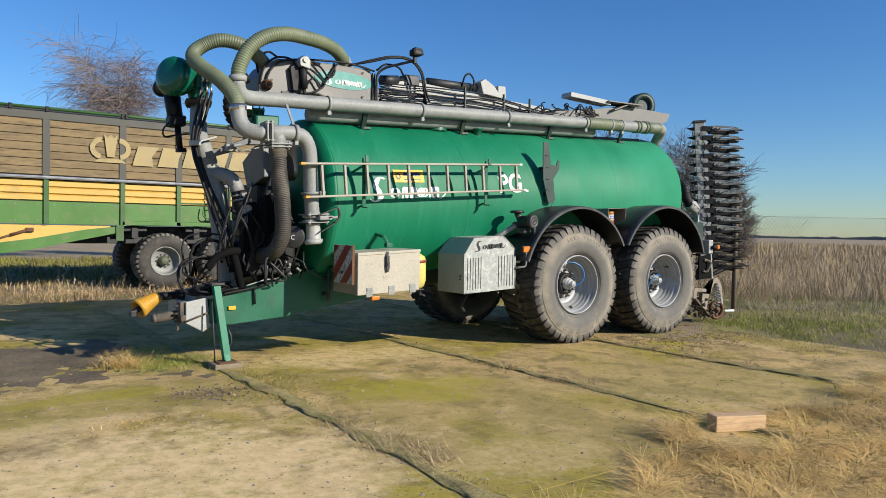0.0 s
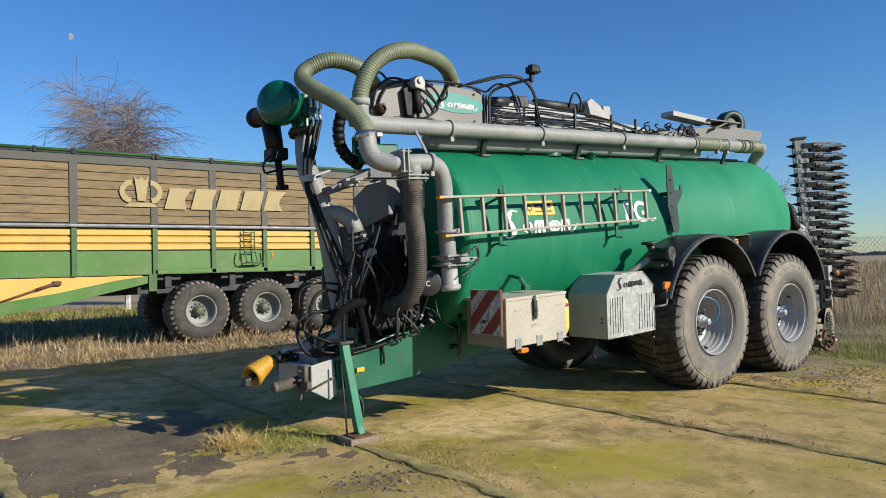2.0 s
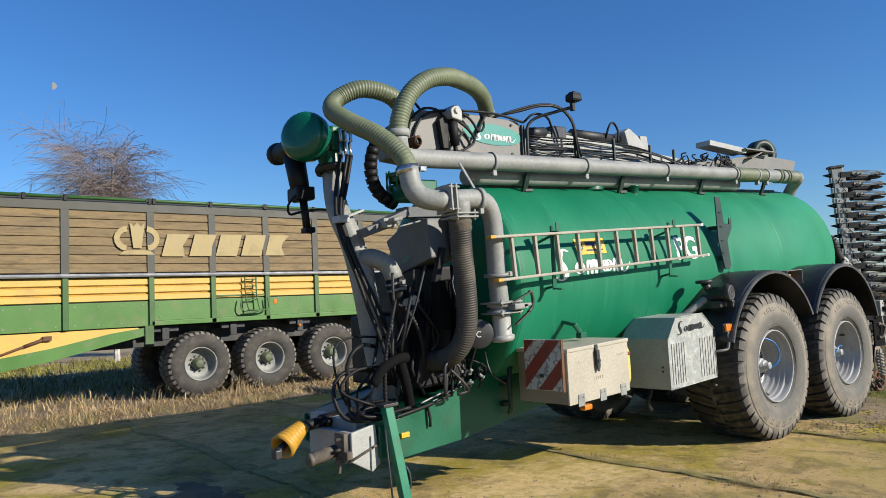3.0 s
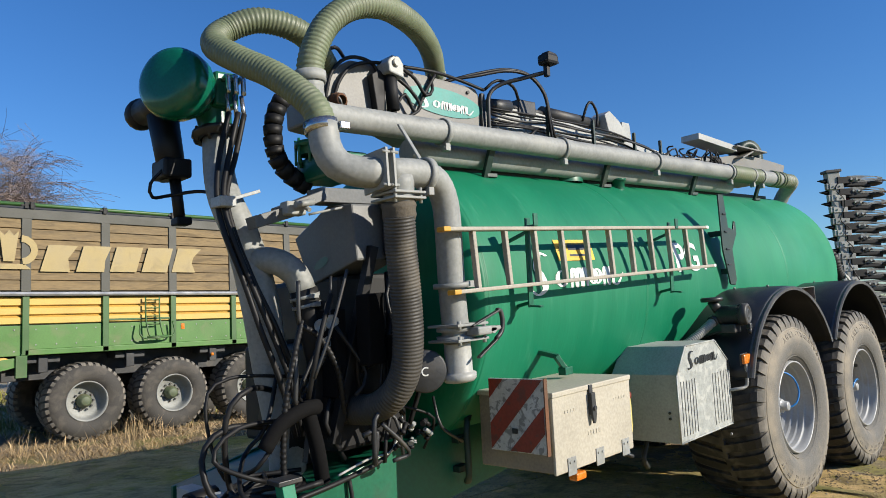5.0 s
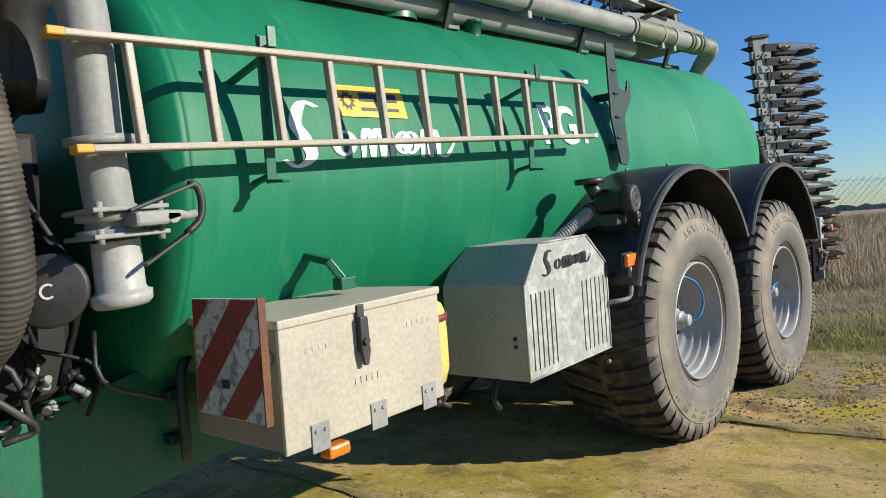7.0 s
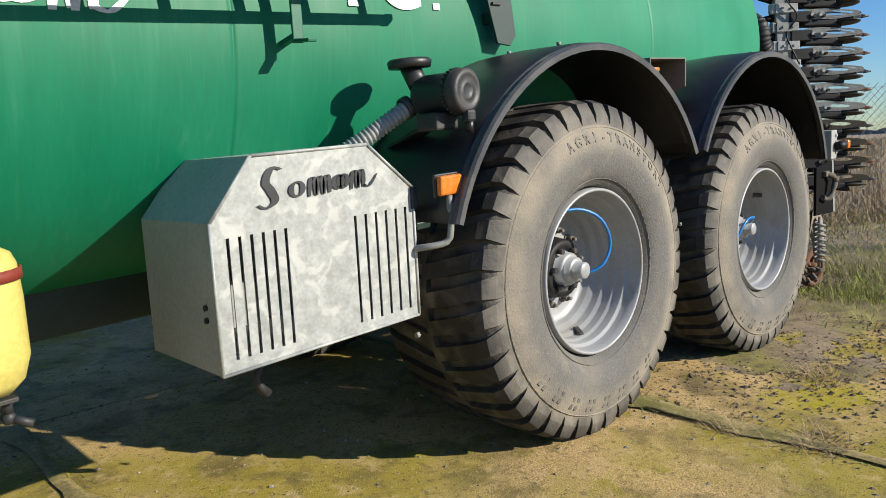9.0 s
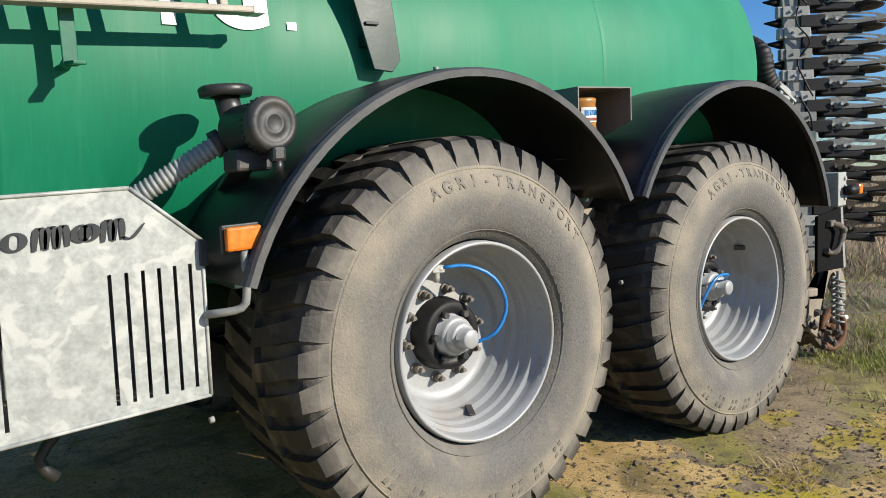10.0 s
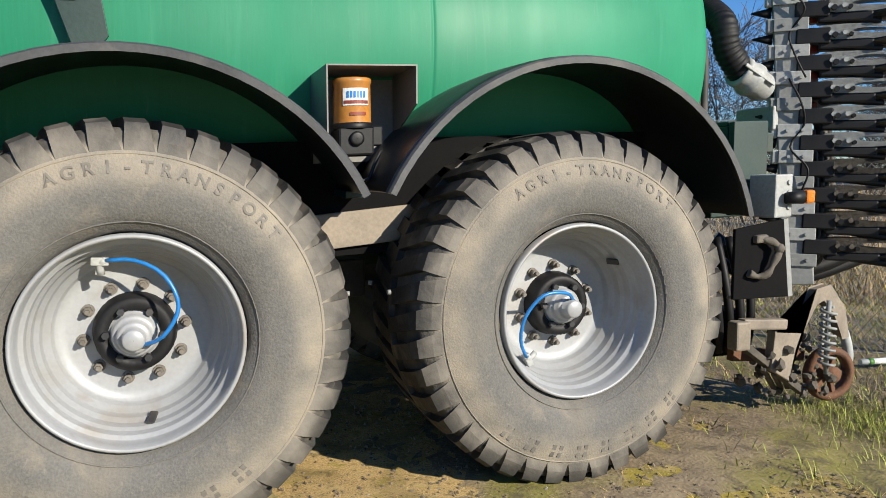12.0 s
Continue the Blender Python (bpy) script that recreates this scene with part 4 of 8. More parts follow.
# hoses
bm = B()
tube(bm, [(-4.08, 0.345, 2.42), (-4.05, 0.375, 2.25), (-4.00, 0.41, 1.98), (-3.97, 0.44, 1.75), (-3.96, 0.49, 1.57), (-3.98, 0.58, 1.44), (-4.01, 0.72, 1.37), (-4.04, 0.9, 1.36)], 0.086, 0.05, 18, rib=0.0025, pitch=0.019)
bhose = bpart("suction_hose", bm, "bhose", label="dusty black ribbed suction hose")
bm = B()
lathe(bm, [(0, 0.08), (0, 0.092), (0.03, 0.096), (0.05, 0.09), (0.08, 0.094), (0.10, 0.088), (0.10, 0.08)], (-4.08, 0.345, 2.50), (0.12, 0.12, -1), 20)
bpart("hose_collar", bm, "mud", bhose, "rusty muddy hose collar")
bm = B()
tube(bm, [(-4.44, 0.51, 2.90), (-4.47, 0.56, 3.04), (-4.56, 0.75, 3.23), (-4.66, 0.98, 3.38), (-4.70, 1.2, 3.53), (-4.60, 1.27, 3.66), (-4.40, 1.2, 3.745), (-4.14, 1.15, 3.70), (-3.9, 1.25, 3.58), (-3.7, 1.4, 3.42)], 0.077, 0.05, 18, rib=0.003, pitch=0.026)
hose_a = bpart("loading_hose", bm, "hose", label="olive green ribbed loading hose")
bm = B()
lathe(bm, [(-0.03, 0.08), (-0.03, 0.092), (0.03, 0.092), (0.03, 0.08)], (-4.445, 0.52, 2.91), (0.05, -0.15, -1), 20, close=True)
box(bm, (-4.39, 0.42, 2.89), (-4.33, 0.46, 2.93), 0.004)
bpart("hose_clip", bm, "chrome", hose_a, "bright steel hose clip")
bm = B()
tube(bm, [(-4.375, 0.72, 3.23), (-4.36, 0.71, 3.38), (-4.26, 0.70, 3.58), (-4.08, 0.69, 3.72), (-3.84, 0.70, 3.78), (-3.55, 0.80, 3.79), (-3.25, 0.98, 3.80), (-2.98, 1.18, 3.78), (-2.78, 1.36, 3.71)], 0.077, 0.05, 18, rib=0.003, pitch=0.026)
hose_b = bpart("loading_hose", bm, "hose", label="olive green ribbed loading hose")
bm = B()
lathe(bm, [(0, 0.079), (0.02, 0.083), (0.12, 0.07), (0.18, 0.066)], (-2.79, 1.35, 3.715), (0.75, 0.6, -0.35), 18)
bpart("hose_end", bm, "zinc", hose_b)
bm = B()
lathe(bm, [(-0.03, 0.08), (-0.03, 0.092), (0.03, 0.092), (0.03, 0.08)], (-4.375, 0.72, 3.25), (0, 0, -1), 20, close=True)
bpart("hose_clip", bm, "zinc", hose_b)

# docking arm
bm = B()
tube(bm, [(-4.53, 1.53, 3.06), (-4.55, 1.47, 2.85), (-4.57, 1.36, 2.66), (-4.50, 1.28, 2.40), (-4.42, 1.25, 2.05), (-4.34, 1.25, 1.6), (-4.26, 1.25, 1.2), (-4.22, 1.3, 0.95)], lambda t: 0.088 + 0.022 * min(1, t * 2.2), 0.06, 20)
arm = bpart("docking_arm", bm, "zinc", label="grey tubular docking arm")
bm = B()
lathe(bm, [(0, 0.1), (0, 0.14), (0.025, 0.14), (0.03, 0.15), (0.055, 0.145), (0.055, 0.09)], (-4.53, 1.53, 3.06), (0, 0.15, 1), 24)
flange = bpart("flange", bm, "steel", arm)
for k in range(8):
    a = k * math.pi / 4
    bm = B()
    rod(bm, (-4.53 + 0.125 * math.cos(a), 1.53 + 0.125 * math.sin(a), 3.04), (-4.53 + 0.125 * math.cos(a), 1.545 + 0.125 * math.sin(a), 3.135), 0.011, n=6)
    bpart("bolt", bm, "steel", arm)
bm = B()
tube(bm, [(-4.53, 1.54, 3.11), (-4.535, 1.56, 3.22), (-4.56, 1.57, 3.30), (-4.62, 1.56, 3.355), (-4.70, 1.53, 3.36)], lambda t: 0.10 + 0.03 * t, 0.02, 24)
box(bm, (-4.60, 1.40, 3.24), (-4.44, 1.52, 3.46), 0.02)
bpart("neck", bm, "green", arm, "green pipe neck")
bm = B()
lathe(bm, [(0.27, 0.10), (0.21, 0.125), (0.13, 0.17), (0.05, 0.207), (-0.02, 0.217), (-0.08, 0.212), (-0.115, 0.195), (-0.135, 0.165), (-0.145, 0.10), (-0.147, 0.001)], (-4.79, 1.48, 3.35), (0.86, 0.48, -0.05), 36)
bpart("dock_head", bm, "gloss", arm, "glossy green domed pump head")
bm = B()
ball(bm, (-4.80, 2.03, 3.31), 0.105)
rod(bm, (-4.78, 1.6, 3.32), (-4.80, 2.0, 3.31), 0.09, n=18)
bpart("end_ball", bm, "black", arm, "black rubber docking ball")
bm = B()
rod(bm, (-4.76, 1.80, 3.26), (-4.70, 1.78, 2.84), 0.095, 0.082, 18)
box(bm, (-4.80, 1.68, 2.84), (-4.62, 1.88, 2.96), 0.015)
rod(bm, (-4.69, 1.78, 2.84), (-4.66, 1.78, 2.58), 0.035, n=12)
box(bm, (-4.70, 1.73, 2.55), (-4.60, 1.83, 2.60), 0.01)
tube(bm, [(-4.78, 1.72, 2.9), (-4.86, 1.74, 2.8), (-4.84, 1.76, 2.72), (-4.72, 1.78, 2.74), (-4.6, 1.6, 2.74), (-4.52, 1.4, 2.66)], 0.011, 0.03, 6)
bpart("hydraulic_motor", bm, "black", arm, "black greasy hydraulic motor")
bm = B()
for k, dx in enumerate((-0.05, 0.0, 0.05)):
    rod(bm, (-4.50 + dx, 1.36, 3.30), (-4.50 + dx, 1.33, 3.16), 0.014, n=8)
    tube(bm, [(-4.50 + dx, 1.40, 3.40), (-4.50 + dx, 1.34, 3.41), (-4.50 + dx, 1.33, 3.30)], 0.016, 0.02, 8)
bpart("hose_fitting", bm, "chrome", arm, "bright hydraulic fittings")
for k, (dx, dy) in enumerate(((-0.05, 0), (0.0, -0.02), (0.05, 0.0))):
    bm = B()
    tube(bm, [(-4.50 + dx, 1.33 + dy, 3.18), (-4.58 + dx, 1.30 + dy, 2.9), (-4.66 + dx * 0.6, 1.22 + dy, 2.66), (-4.66 + dx * 0.6, 1.15 + dy, 2.45), (-4.58 + dx * 0.6, 1.08 + dy, 2.15), (-4.48 + dx, 1.03 + dy, 1.85), (-4.38 + dx, 1.0 + dy, 1.55), (-4.30 + dx, 1.0, 1.25)], 0.017, 0.05, 8)
    bpart("hydraulic_hose", bm, "black", arm, "black hydraulic hose")
bm = B()
plank(bm, (-4.70, 1.16, 2.60), (-4.44, 1.20, 2.68), 0.05, 0.02)
box(bm, (-4.73, 1.10, 2.57), (-4.63, 1.22, 2.63), 0.006)
bpart("hose_clip", bm, "light", arm)
# stay from the front frame to the arm
bm = B()
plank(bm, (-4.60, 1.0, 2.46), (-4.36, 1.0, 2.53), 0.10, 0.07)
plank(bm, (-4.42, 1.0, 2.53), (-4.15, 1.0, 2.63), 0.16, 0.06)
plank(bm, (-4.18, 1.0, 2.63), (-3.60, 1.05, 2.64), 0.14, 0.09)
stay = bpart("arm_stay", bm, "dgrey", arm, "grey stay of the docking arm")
bm = B()
box(bm, (-4.43, 0.9, 2.50), (-4.30, 0.98, 2.58), 0.01)
rod(bm, (-4.40, 0.86, 2.55), (-4.28, 0.86, 2.57), 0.02, n=8)
rod(bm, (-4.32, 0.84, 2.52), (-4.32, 0.96, 2.58), 0.014, n=6)
tube(bm, [(-4.3, 0.88, 2.5), (-4.15, 0.86, 2.53), (-4.0, 0.9, 2.56)], 0.008, 0.04, 6)
bpart("latch", bm, "zinc", stay)
# branch elbow with black sleeve
bm = B()
tube(bm, [(-4.46, 1.22, 2.28), (-4.36, 1.12, 2.25), (-4.27, 1.08, 2.17), (-4.225, 1.07, 2.06)], 0.078, 0.04, 18)
branch = bpart("branch_elbow", bm, "zinc", label="grey branch elbow")
bm = B()
tube(bm, [(-4.228, 1.07, 2.08), (-4.18, 1.06, 1.86), (-4.12, 1.06, 1.6), (-4.05, 1.08, 1.35)], 0.083, 0.05, 18)
bpart("sleeve", bm, "black", branch, "black rubber sleeve")
for c, d in (((-4.218, 1.07, 2.035), (0.2, -0.05, -1)), ((-4.208, 1.067, 1.985), (0.2, -0.05, -1))):
    bm = B()
    lathe(bm, [(-0.010, 0.082), (-0.010, 0.089), (0.010, 0.089), (0.010, 0.082)], c, d, 20, close=True)
    box(bm, (c[0] - 0.025, c[1] - 0.112, c[2] - 0.012), (c[0] + 0.025, c[1] - 0.082, c[2] + 0.012), 0.003)
    bpart("hose_clip", bm, "zinc", branch)

# cable chain behind the hoses
bm = B()
P = spline([(-4.05, 1.3, 3.38), (-4.2, 1.3, 3.30), (-4.27, 1.3, 3.12), (-4.25, 1.3, 2.93), (-4.16, 1.3, 2.82), (-4.02, 1.3, 2.74)], 0.055)
links = []
for a, b in zip(P, P[1:]):
    d = (b - a) * 0.46
    links.append(((a + b) / 2 - d, (a + b) / 2 + d * 0.9))
tube(bm, P, 0.045, rough=True, n=10)
sleeve = bpart("cable_sleeve", bm, "black", label="black segmented cable sleeve")
for a, b in links:
    bm = B()
    rod(bm, a, b, 0.062, 0.055, 12)
    bpart("sleeve_link", bm, "black", sleeve)

# grey cowl over the pump
bm = B()
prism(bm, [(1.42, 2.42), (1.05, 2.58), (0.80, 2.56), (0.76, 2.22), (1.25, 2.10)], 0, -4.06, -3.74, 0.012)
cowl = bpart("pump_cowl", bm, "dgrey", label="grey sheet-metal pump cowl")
bm = B()
for k in range(24):
    a0, a1 = k * math.pi / 12, (k + 1) * math.pi / 12
    bm.faces.new([bm.verts.new((-4.064, 1.12 + 0.075 * math.cos(a), 2.235 + 0.03 * math.sin(a) - 0.02 * math.cos(a))) for a in (a0, a1)] + [bm.verts.new((-4.064, 1.12, 2.235))])
bpart("badge", bm, "green", cowl)
bm = B()
box(bm, (-4.15, 0.88, 1.13), (-3.62, 1.95, 1.75), 0.03)
box(bm, (-4.05, 0.95, 1.75), (-3.66, 1.8, 2.15), 0.03)
lathe(bm, [(0, 0.001), (0, 0.2), (0.2, 0.22), (0.3, 0.2)], (-4.3, 1.3, 1.3), (1, 0, 0), 24)
pump = bpart("pump_block", bm, "black", label="dark vacuum pump and gearbox")
for lo, hi in (((-4.10, 0.62, 1.62), (-3.98, 0.74, 2.02)), ((-4.2, 0.80, 1.45), (-4.12, 1.1, 1.95)), ((-3.95, 0.55, 1.50), (-3.84, 0.66, 1.78))):
    bm = B()
    box(bm, lo, hi, 0.012)
    bpart("pump_bracket", bm, "matte", pump)
for a, b in (((-4.2, 0.85, 1.2), (-3.95, 0.75, 2.3)), ((-4.28, 0.98, 1.1), (-4.15, 0.95, 2.0))):
    bm = B()
    plank(bm, a, b, 0.055, 0.055)
    bpart("pump_strut", bm, "black", pump)
for c in ((-4.21, 0.82, 1.88), (-4.20, 0.86, 1.76), (-4.21, 0.92, 1.86)):
    bm = B()
    lathe(bm, [(0.03, 0.04), (-0.01, 0.04), (-0.012, 0.034), (-0.008, 0.03), (-0.008, 0.001)], c, (0.8, 0.6, 0), 16)
    bpart("gauge", bm, "light", pump, "round pressure gauge")
bm = B()
lathe(bm, [(0.16, 0.06), (0.05, 0.08), (0.03, 0.12), (-0.03, 0.12), (-0.035, 0.11), (-0.035, 0.001)], (-3.83, 0.47, 1.56), (0.55, 0.83, 0), 24)
pd = bpart("pump_flange", bm, "steel", label="grey round blank flange")
bm = B()
t = [math.radians(a) for a in range(50, 311, 20)]
ctr = Vector((-3.83, 0.47, 1.56)) - Vector((0.55, 0.83, 0)) * 0.038
ux = Vector((0.83, -0.55, 0))
for a, b in zip(t, t[1:]):
    bm.faces.new([bm.verts.new(ctr + ux * (r * math.cos(q)) + Vector((0, 0, r * math.sin(q)))) for r, q in ((0.018, a), (0.026, a), (0.026, b), (0.018, b))])
bpart("chalk_mark", bm, "decal", pd)
bm = B()
lathe(bm, [(0.0, 0.09), (0.25, 0.09), (0.27, 0.11), (0.30, 0.11), (0.30, 0.001)], (-3.78, 0.72, 2.28), (0, 0, 1), 20)
lathe(bm, [(0.0, 0.03), (-0.1, 0.06), (0, 0.09)], (-3.78, 0.72, 2.28), (0, 0, 1), 20)
bpart("siphon_pot", bm, "steel", label="dark grey siphon pot")
bm = B()
lathe(bm, [(0, 0.11), (0.05, 0.11), (0.05, 0.14), (0.08, 0.14), (0.08, 0.001)], (-4.05, 1.15, 2.92), (0, 0, 1), 24)
box(bm, (-4.08, 0.95, 2.76), (-3.8, 1.35, 2.92), 0.02)
turn_flange = bpart("turn_flange", bm, "green", label="green bolted turning flange")
for k in range(10):
    a = k * math.pi / 5
    bm = B()
    rod(bm, (-4.05 + 0.13 * math.cos(a), 1.15 + 0.13 * math.sin(a), 2.86), (-4.05 + 0.13 * math.cos(a), 1.15 + 0.13 * math.sin(a), 3.02), 0.01, n=6)
    bpart("bolt", bm, "green", turn_flange)

# boom on top
bm = B()
prism(bm, [(-3.95, 3.20), (-3.96, 3.40), (-3.86, 3.54), (-3.72, 3.62), (-3.05, 3.625), (-2.50, 3.605), (-2.38, 3.42), (-2.27, 3.18), (-3.0, 3.17), (-3.2, 3.24), (-3.6, 3.24), (-3.7, 3.17)], 1, 1.2, 1.66, 0.02)
boom = bpart("boom_housing", bm, "boom", label="grey sheet-metal boom housing")
bm = B()
N = 40
vs = [bm.verts.new((-2.86 + 0.40 * math.cos(k * 2 * math.pi / N), 1.194, 3.435 + 0.105 * math.sin(k * 2 * math.pi / N) - 0.02 * math.cos(k * 2 * math.pi / N))) for k in range(N)]
bm.faces.new(vs)
badge = bpart("badge", bm, "badge", boom, "turquoise oval maker badge")
bm = B()
swoosh(bm, -3.12, -2.55, 3.37, 0.14, lambda u, v: Vector((u, 1.190, v)), -0.02)
bpart("badge_mark", bm, "decal", badge)
for lo, hi in (((-2.47, 1.17, 3.16), (-2.43, 1.2, 3.56)), ((-3.68, 1.185, 3.20), (-3.45, 1.2, 3.245))):
    bm = B()
    box(bm, lo, hi, 0.005)
    bpart("housing_trim", bm, "steel", boom)
for x, w in ((-3.86, 3.3), (-3.8, 3.36), (-2.6, 3.25), (-2.6, 3.55)):
    bm = B()
    rod(bm, (x, 1.2, w), (x, 1.185, w), 0.014, n=8)
    bpart("bolt", bm, "steel", boom)
bm = B()
prism(bm, [(-3.51, 3.53), (-3.52, 3.60), (-3.48, 3.65), (-3.42, 3.65), (-3.38, 3.60), (-3.38, 3.50)], 1, 1.05, 1.19, 0.01)
rod(bm, (-3.45, 1.03, 3.60), (-3.45, 1.2, 3.60), 0.03, n=12)
bpart("cylinder_lug", bm, "light", boom, "pale grey cylinder bracket")
bm = B()
rod(bm, (-3.45, 1.12, 3.55), (-3.43, 1.12, 3.28), 0.045, n=14)
rod(bm, (-3.43, 1.12, 3.28), (-3.42, 1.12, 3.19), 0.022, n=10)
prism(bm, [(-3.6, 3.52), (-3.53, 3.56), (-3.48, 3.52), (-3.5, 3.25), (-3.56, 3.25)], 1, 1.13, 1.19, 0.006)
bpart("tilt_cylinder", bm, "black", boom, "black hydraulic cylinder")

bm = B()
prism(bm, [(-2.35, 3.16), (-2.30, 3.35), (-2.0, 3.52), (-1.75, 3.52), (-0.8, 3.44), (0.6, 3.33), (1.4, 3.28), (1.4, 3.16)], 1, 1.24, 1.62, 0.01)
beam = bpart("boom_arm", bm, "light", label="pale grey boom arm")
bm = B()
prism(bm, [(0.6, 3.14), (0.7, 3.27), (1.6, 3.36), (2.2, 3.44), (2.9, 3.42), (3.47, 3.39), (3.38, 3.24), (2.9, 3.12), (2.2, 3.10)], 1, 1.12, 1.55, 0.008)
bpart("outer_boom", bm, "boom", label="grey outer boom with flared end")
bm = B()
plank(bm, (1.0, 1.2, 3.545), (1.85, 1.15, 3.46), 0.22, 0.07, 0.004)
bpart("boom_cover", bm, "light", beam, "bent white cover plate")
bm = B()
plank(bm, (1.75, 1.14, 3.48), (2.55, 1.12, 3.46), 0.3, 0.02, 0.004)
plank(bm, (1.9, 1.1, 3.35), (2.3, 1.1, 3.48), 0.2, 0.02, 0.004)
bpart("boom_plate", bm, "boom", beam)
bm = B()
lathe(bm, [(-0.09, 0.13), (-0.09, 0.225), (0.09, 0.225), (0.09, 0.13)], (3.16, 1.5, 3.55), (0.35, 1, 0), 30, close=True)
lathe(bm, [(-0.05, 0.13), (-0.05, 0.001)], (3.16, 1.5, 3.55), (0.35, 1, 0), 30)
bpart("boom_outlet", bm, "dgreen", label="dark green round boom outlet")
bm = B()
prism(bm, [(-0.66, 3.42), (-0.72, 3.60), (-0.63, 3.65), (-0.46, 3.56), (-0.30, 3.38)], 1, 1.18, 1.36, 0.01)
prism(bm, [(-0.36, 3.42), (-0.36, 3.58), (-0.22, 3.58), (-0.20, 3.40)], 1, 1.22, 1.34, 0.01)
bpart("boom_bracket", bm, "light", beam, "pale grey hinge bracket")
bm = B()
rod(bm, (-1.75, 1.3, 3.54), (-1.5, 1.3, 3.53), 0.028, n=12)
rod(bm, (-1.55, 1.3, 3.55), (-0.72, 1.3, 3.53), 0.055, n=14)
box(bm, (-1.95, 1.22, 3.46), (-1.72, 1.38, 3.60), 0.015)
rod(bm, (-2.3, 1.26, 3.50), (-2.05, 1.26, 3.52), 0.06, n=14)
rod(bm, (-2.05, 1.26, 3.52), (-1.75, 1.26, 3.53), 0.025, n=10)
bpart("boom_cylinder", bm, "steel", beam, "dark grey hydraulic cylinder")
rnd = random.Random(5)
for k in range(11):
    bm = B()
    y = 1.12 + 0.012 * (k % 4)
    w0 = 3.16 + 0.028 * k
    pts = [(-2.36, y + 0.06, w0 + 0.02)]
    for x in (-2.05, -1.6, -1.1, -0.6, -0.1, 0.4):
        pts.append((x, y + rnd.uniform(-0.03, 0.03), w0 - 0.02 * (x + 2) - 0.16 * max(0, (x + 0.6)) * k / 11 + rnd.uniform(-0.02, 0.02)))
    pts += [(0.8 + 0.05 * k, 1.15, 3.24 + rnd.uniform(-0.04, 0.06)), (1.15 + 0.05 * k, 1.12, 3.25 + rnd.uniform(-0.03, 0.10)), (1.5, 1.1, 3.22)]
    tube(bm, pts, 0.0075 + 0.002 * (k % 3), 0.07, 6)
    bpart("boom_hose", bm, "black" if k % 4 else "steel", beam)
for x in (-1.72, -1.05, -0.35, 0.15):
    bm = B()
    box(bm, (x - 0.012, 1.09, 3.15 - 0.05 * (x + 1)), (x + 0.012, 1.12, 3.48 - 0.06 * (x + 1)), 0.003)
    bpart("hose_rack", bm, "dgreen", beam)
for k in range(14):
    bm = B()
    x, y, w = rnd.uniform(0.3, 1.6), 1.08, 3.25
    pts = [(x + rnd.uniform(-0.35, 0.35), y + rnd.uniform(-0.05, 0.2), w + rnd.uniform(-0.1, 0.16)) for _ in range(5)]
    tube(bm, sorted(pts), 0.009, 0.05, 6)
    bpart("cable", bm, "black", beam)
for pts in ([(-2.35, 1.25, 3.30), (-2.3, 1.15, 3.1 + 0.1), (-2.05, 1.12, 3.2), (-1.9, 1.1, 3.3)],
            [(-2.75, 1.3, 3.64), (-2.5, 1.22, 3.72), (-2.2, 1.15, 3.79), (-1.95, 1.1, 3.77), (-1.8, 1.06, 3.62), (-1.74, 1.06, 3.40), (-1.66, 1.08, 3.24)],
            [(-2.72, 1.3, 3.66), (-2.5, 1.20, 3.70), (-2.2, 1.13, 3.77), (-1.97, 1.08, 3.75), (-1.83, 1.04, 3.60), (-1.77, 1.05, 3.38), (-1.70, 1.08, 3.2)],
            [(-1.0, 1.25, 3.52), (-0.98, 1.2, 3.66), (-0.9, 1.2, 3.70), (-0.82, 1.2, 3.60), (-0.84, 1.2, 3.46)],
            [(-2.4, 1.2, 3.60), (-2.3, 1.15, 3.68), (-2.1, 1.15, 3.66), (-2.0, 1.18, 3.56)],
            [(-3.95, 1.19, 3.3), (-3.9, 1.17, 3.5), (-3.75, 1.17, 3.62), (-3.55, 1.17, 3.6), (-3.5, 1.15, 3.4)],
            [(-3.9, 1.19, 3.25), (-3.84, 1.17, 3.45), (-3.7, 1.17, 3.58), (-3.45, 1.15, 3.62), (-3.2, 1.17, 3.6)],
            [(-3.4, 1.15, 3.3), (-3.3, 1.14, 3.42), (-3.2, 1.15, 3.3), (-3.1, 1.16, 3.45), (-2.98, 1.16, 3.62)],
            [(-3.38, 1.16, 3.55), (-3.25, 1.14, 3.46), (-3.15, 1.15, 3.35), (-3.28, 1.14, 3.26), (-3.4, 1.14, 3.22)],
            [(-3.3, 1.17, 3.62), (-3.2, 1.14, 3.55), (-3.1, 1.14, 3.44), (-3.02, 1.15, 3.50), (-3.0, 1.2, 3.63)],
            [(-3.4, 1.2, 3.64), (-3.0, 1.18, 3.65), (-2.7, 1.2, 3.64), (-2.45, 1.16, 3.58)],
            [(-3.92, 1.3, 3.44), (-3.98, 1.2, 3.58), (-3.85, 1.2, 3.68), (-3.7, 1.3, 3.66)]):
    bm = B()
    tube(bm, pts, 0.013, 0.04, 7)
    bpart("cable", bm, "black", boom, "loose black cable")
bm = B()
for k in range(5):
    lathe(bm, [(-0.01, 0.05 - 0.004 * k), (0.0, 0.066 - 0.004 * k), (0.01, 0.05 - 0.004 * k)], (-3.86, 1.18 - 0.012 * k, 3.30), (0, 1, 0), 14)
bpart("cable_reel", bm, "rust", boom)
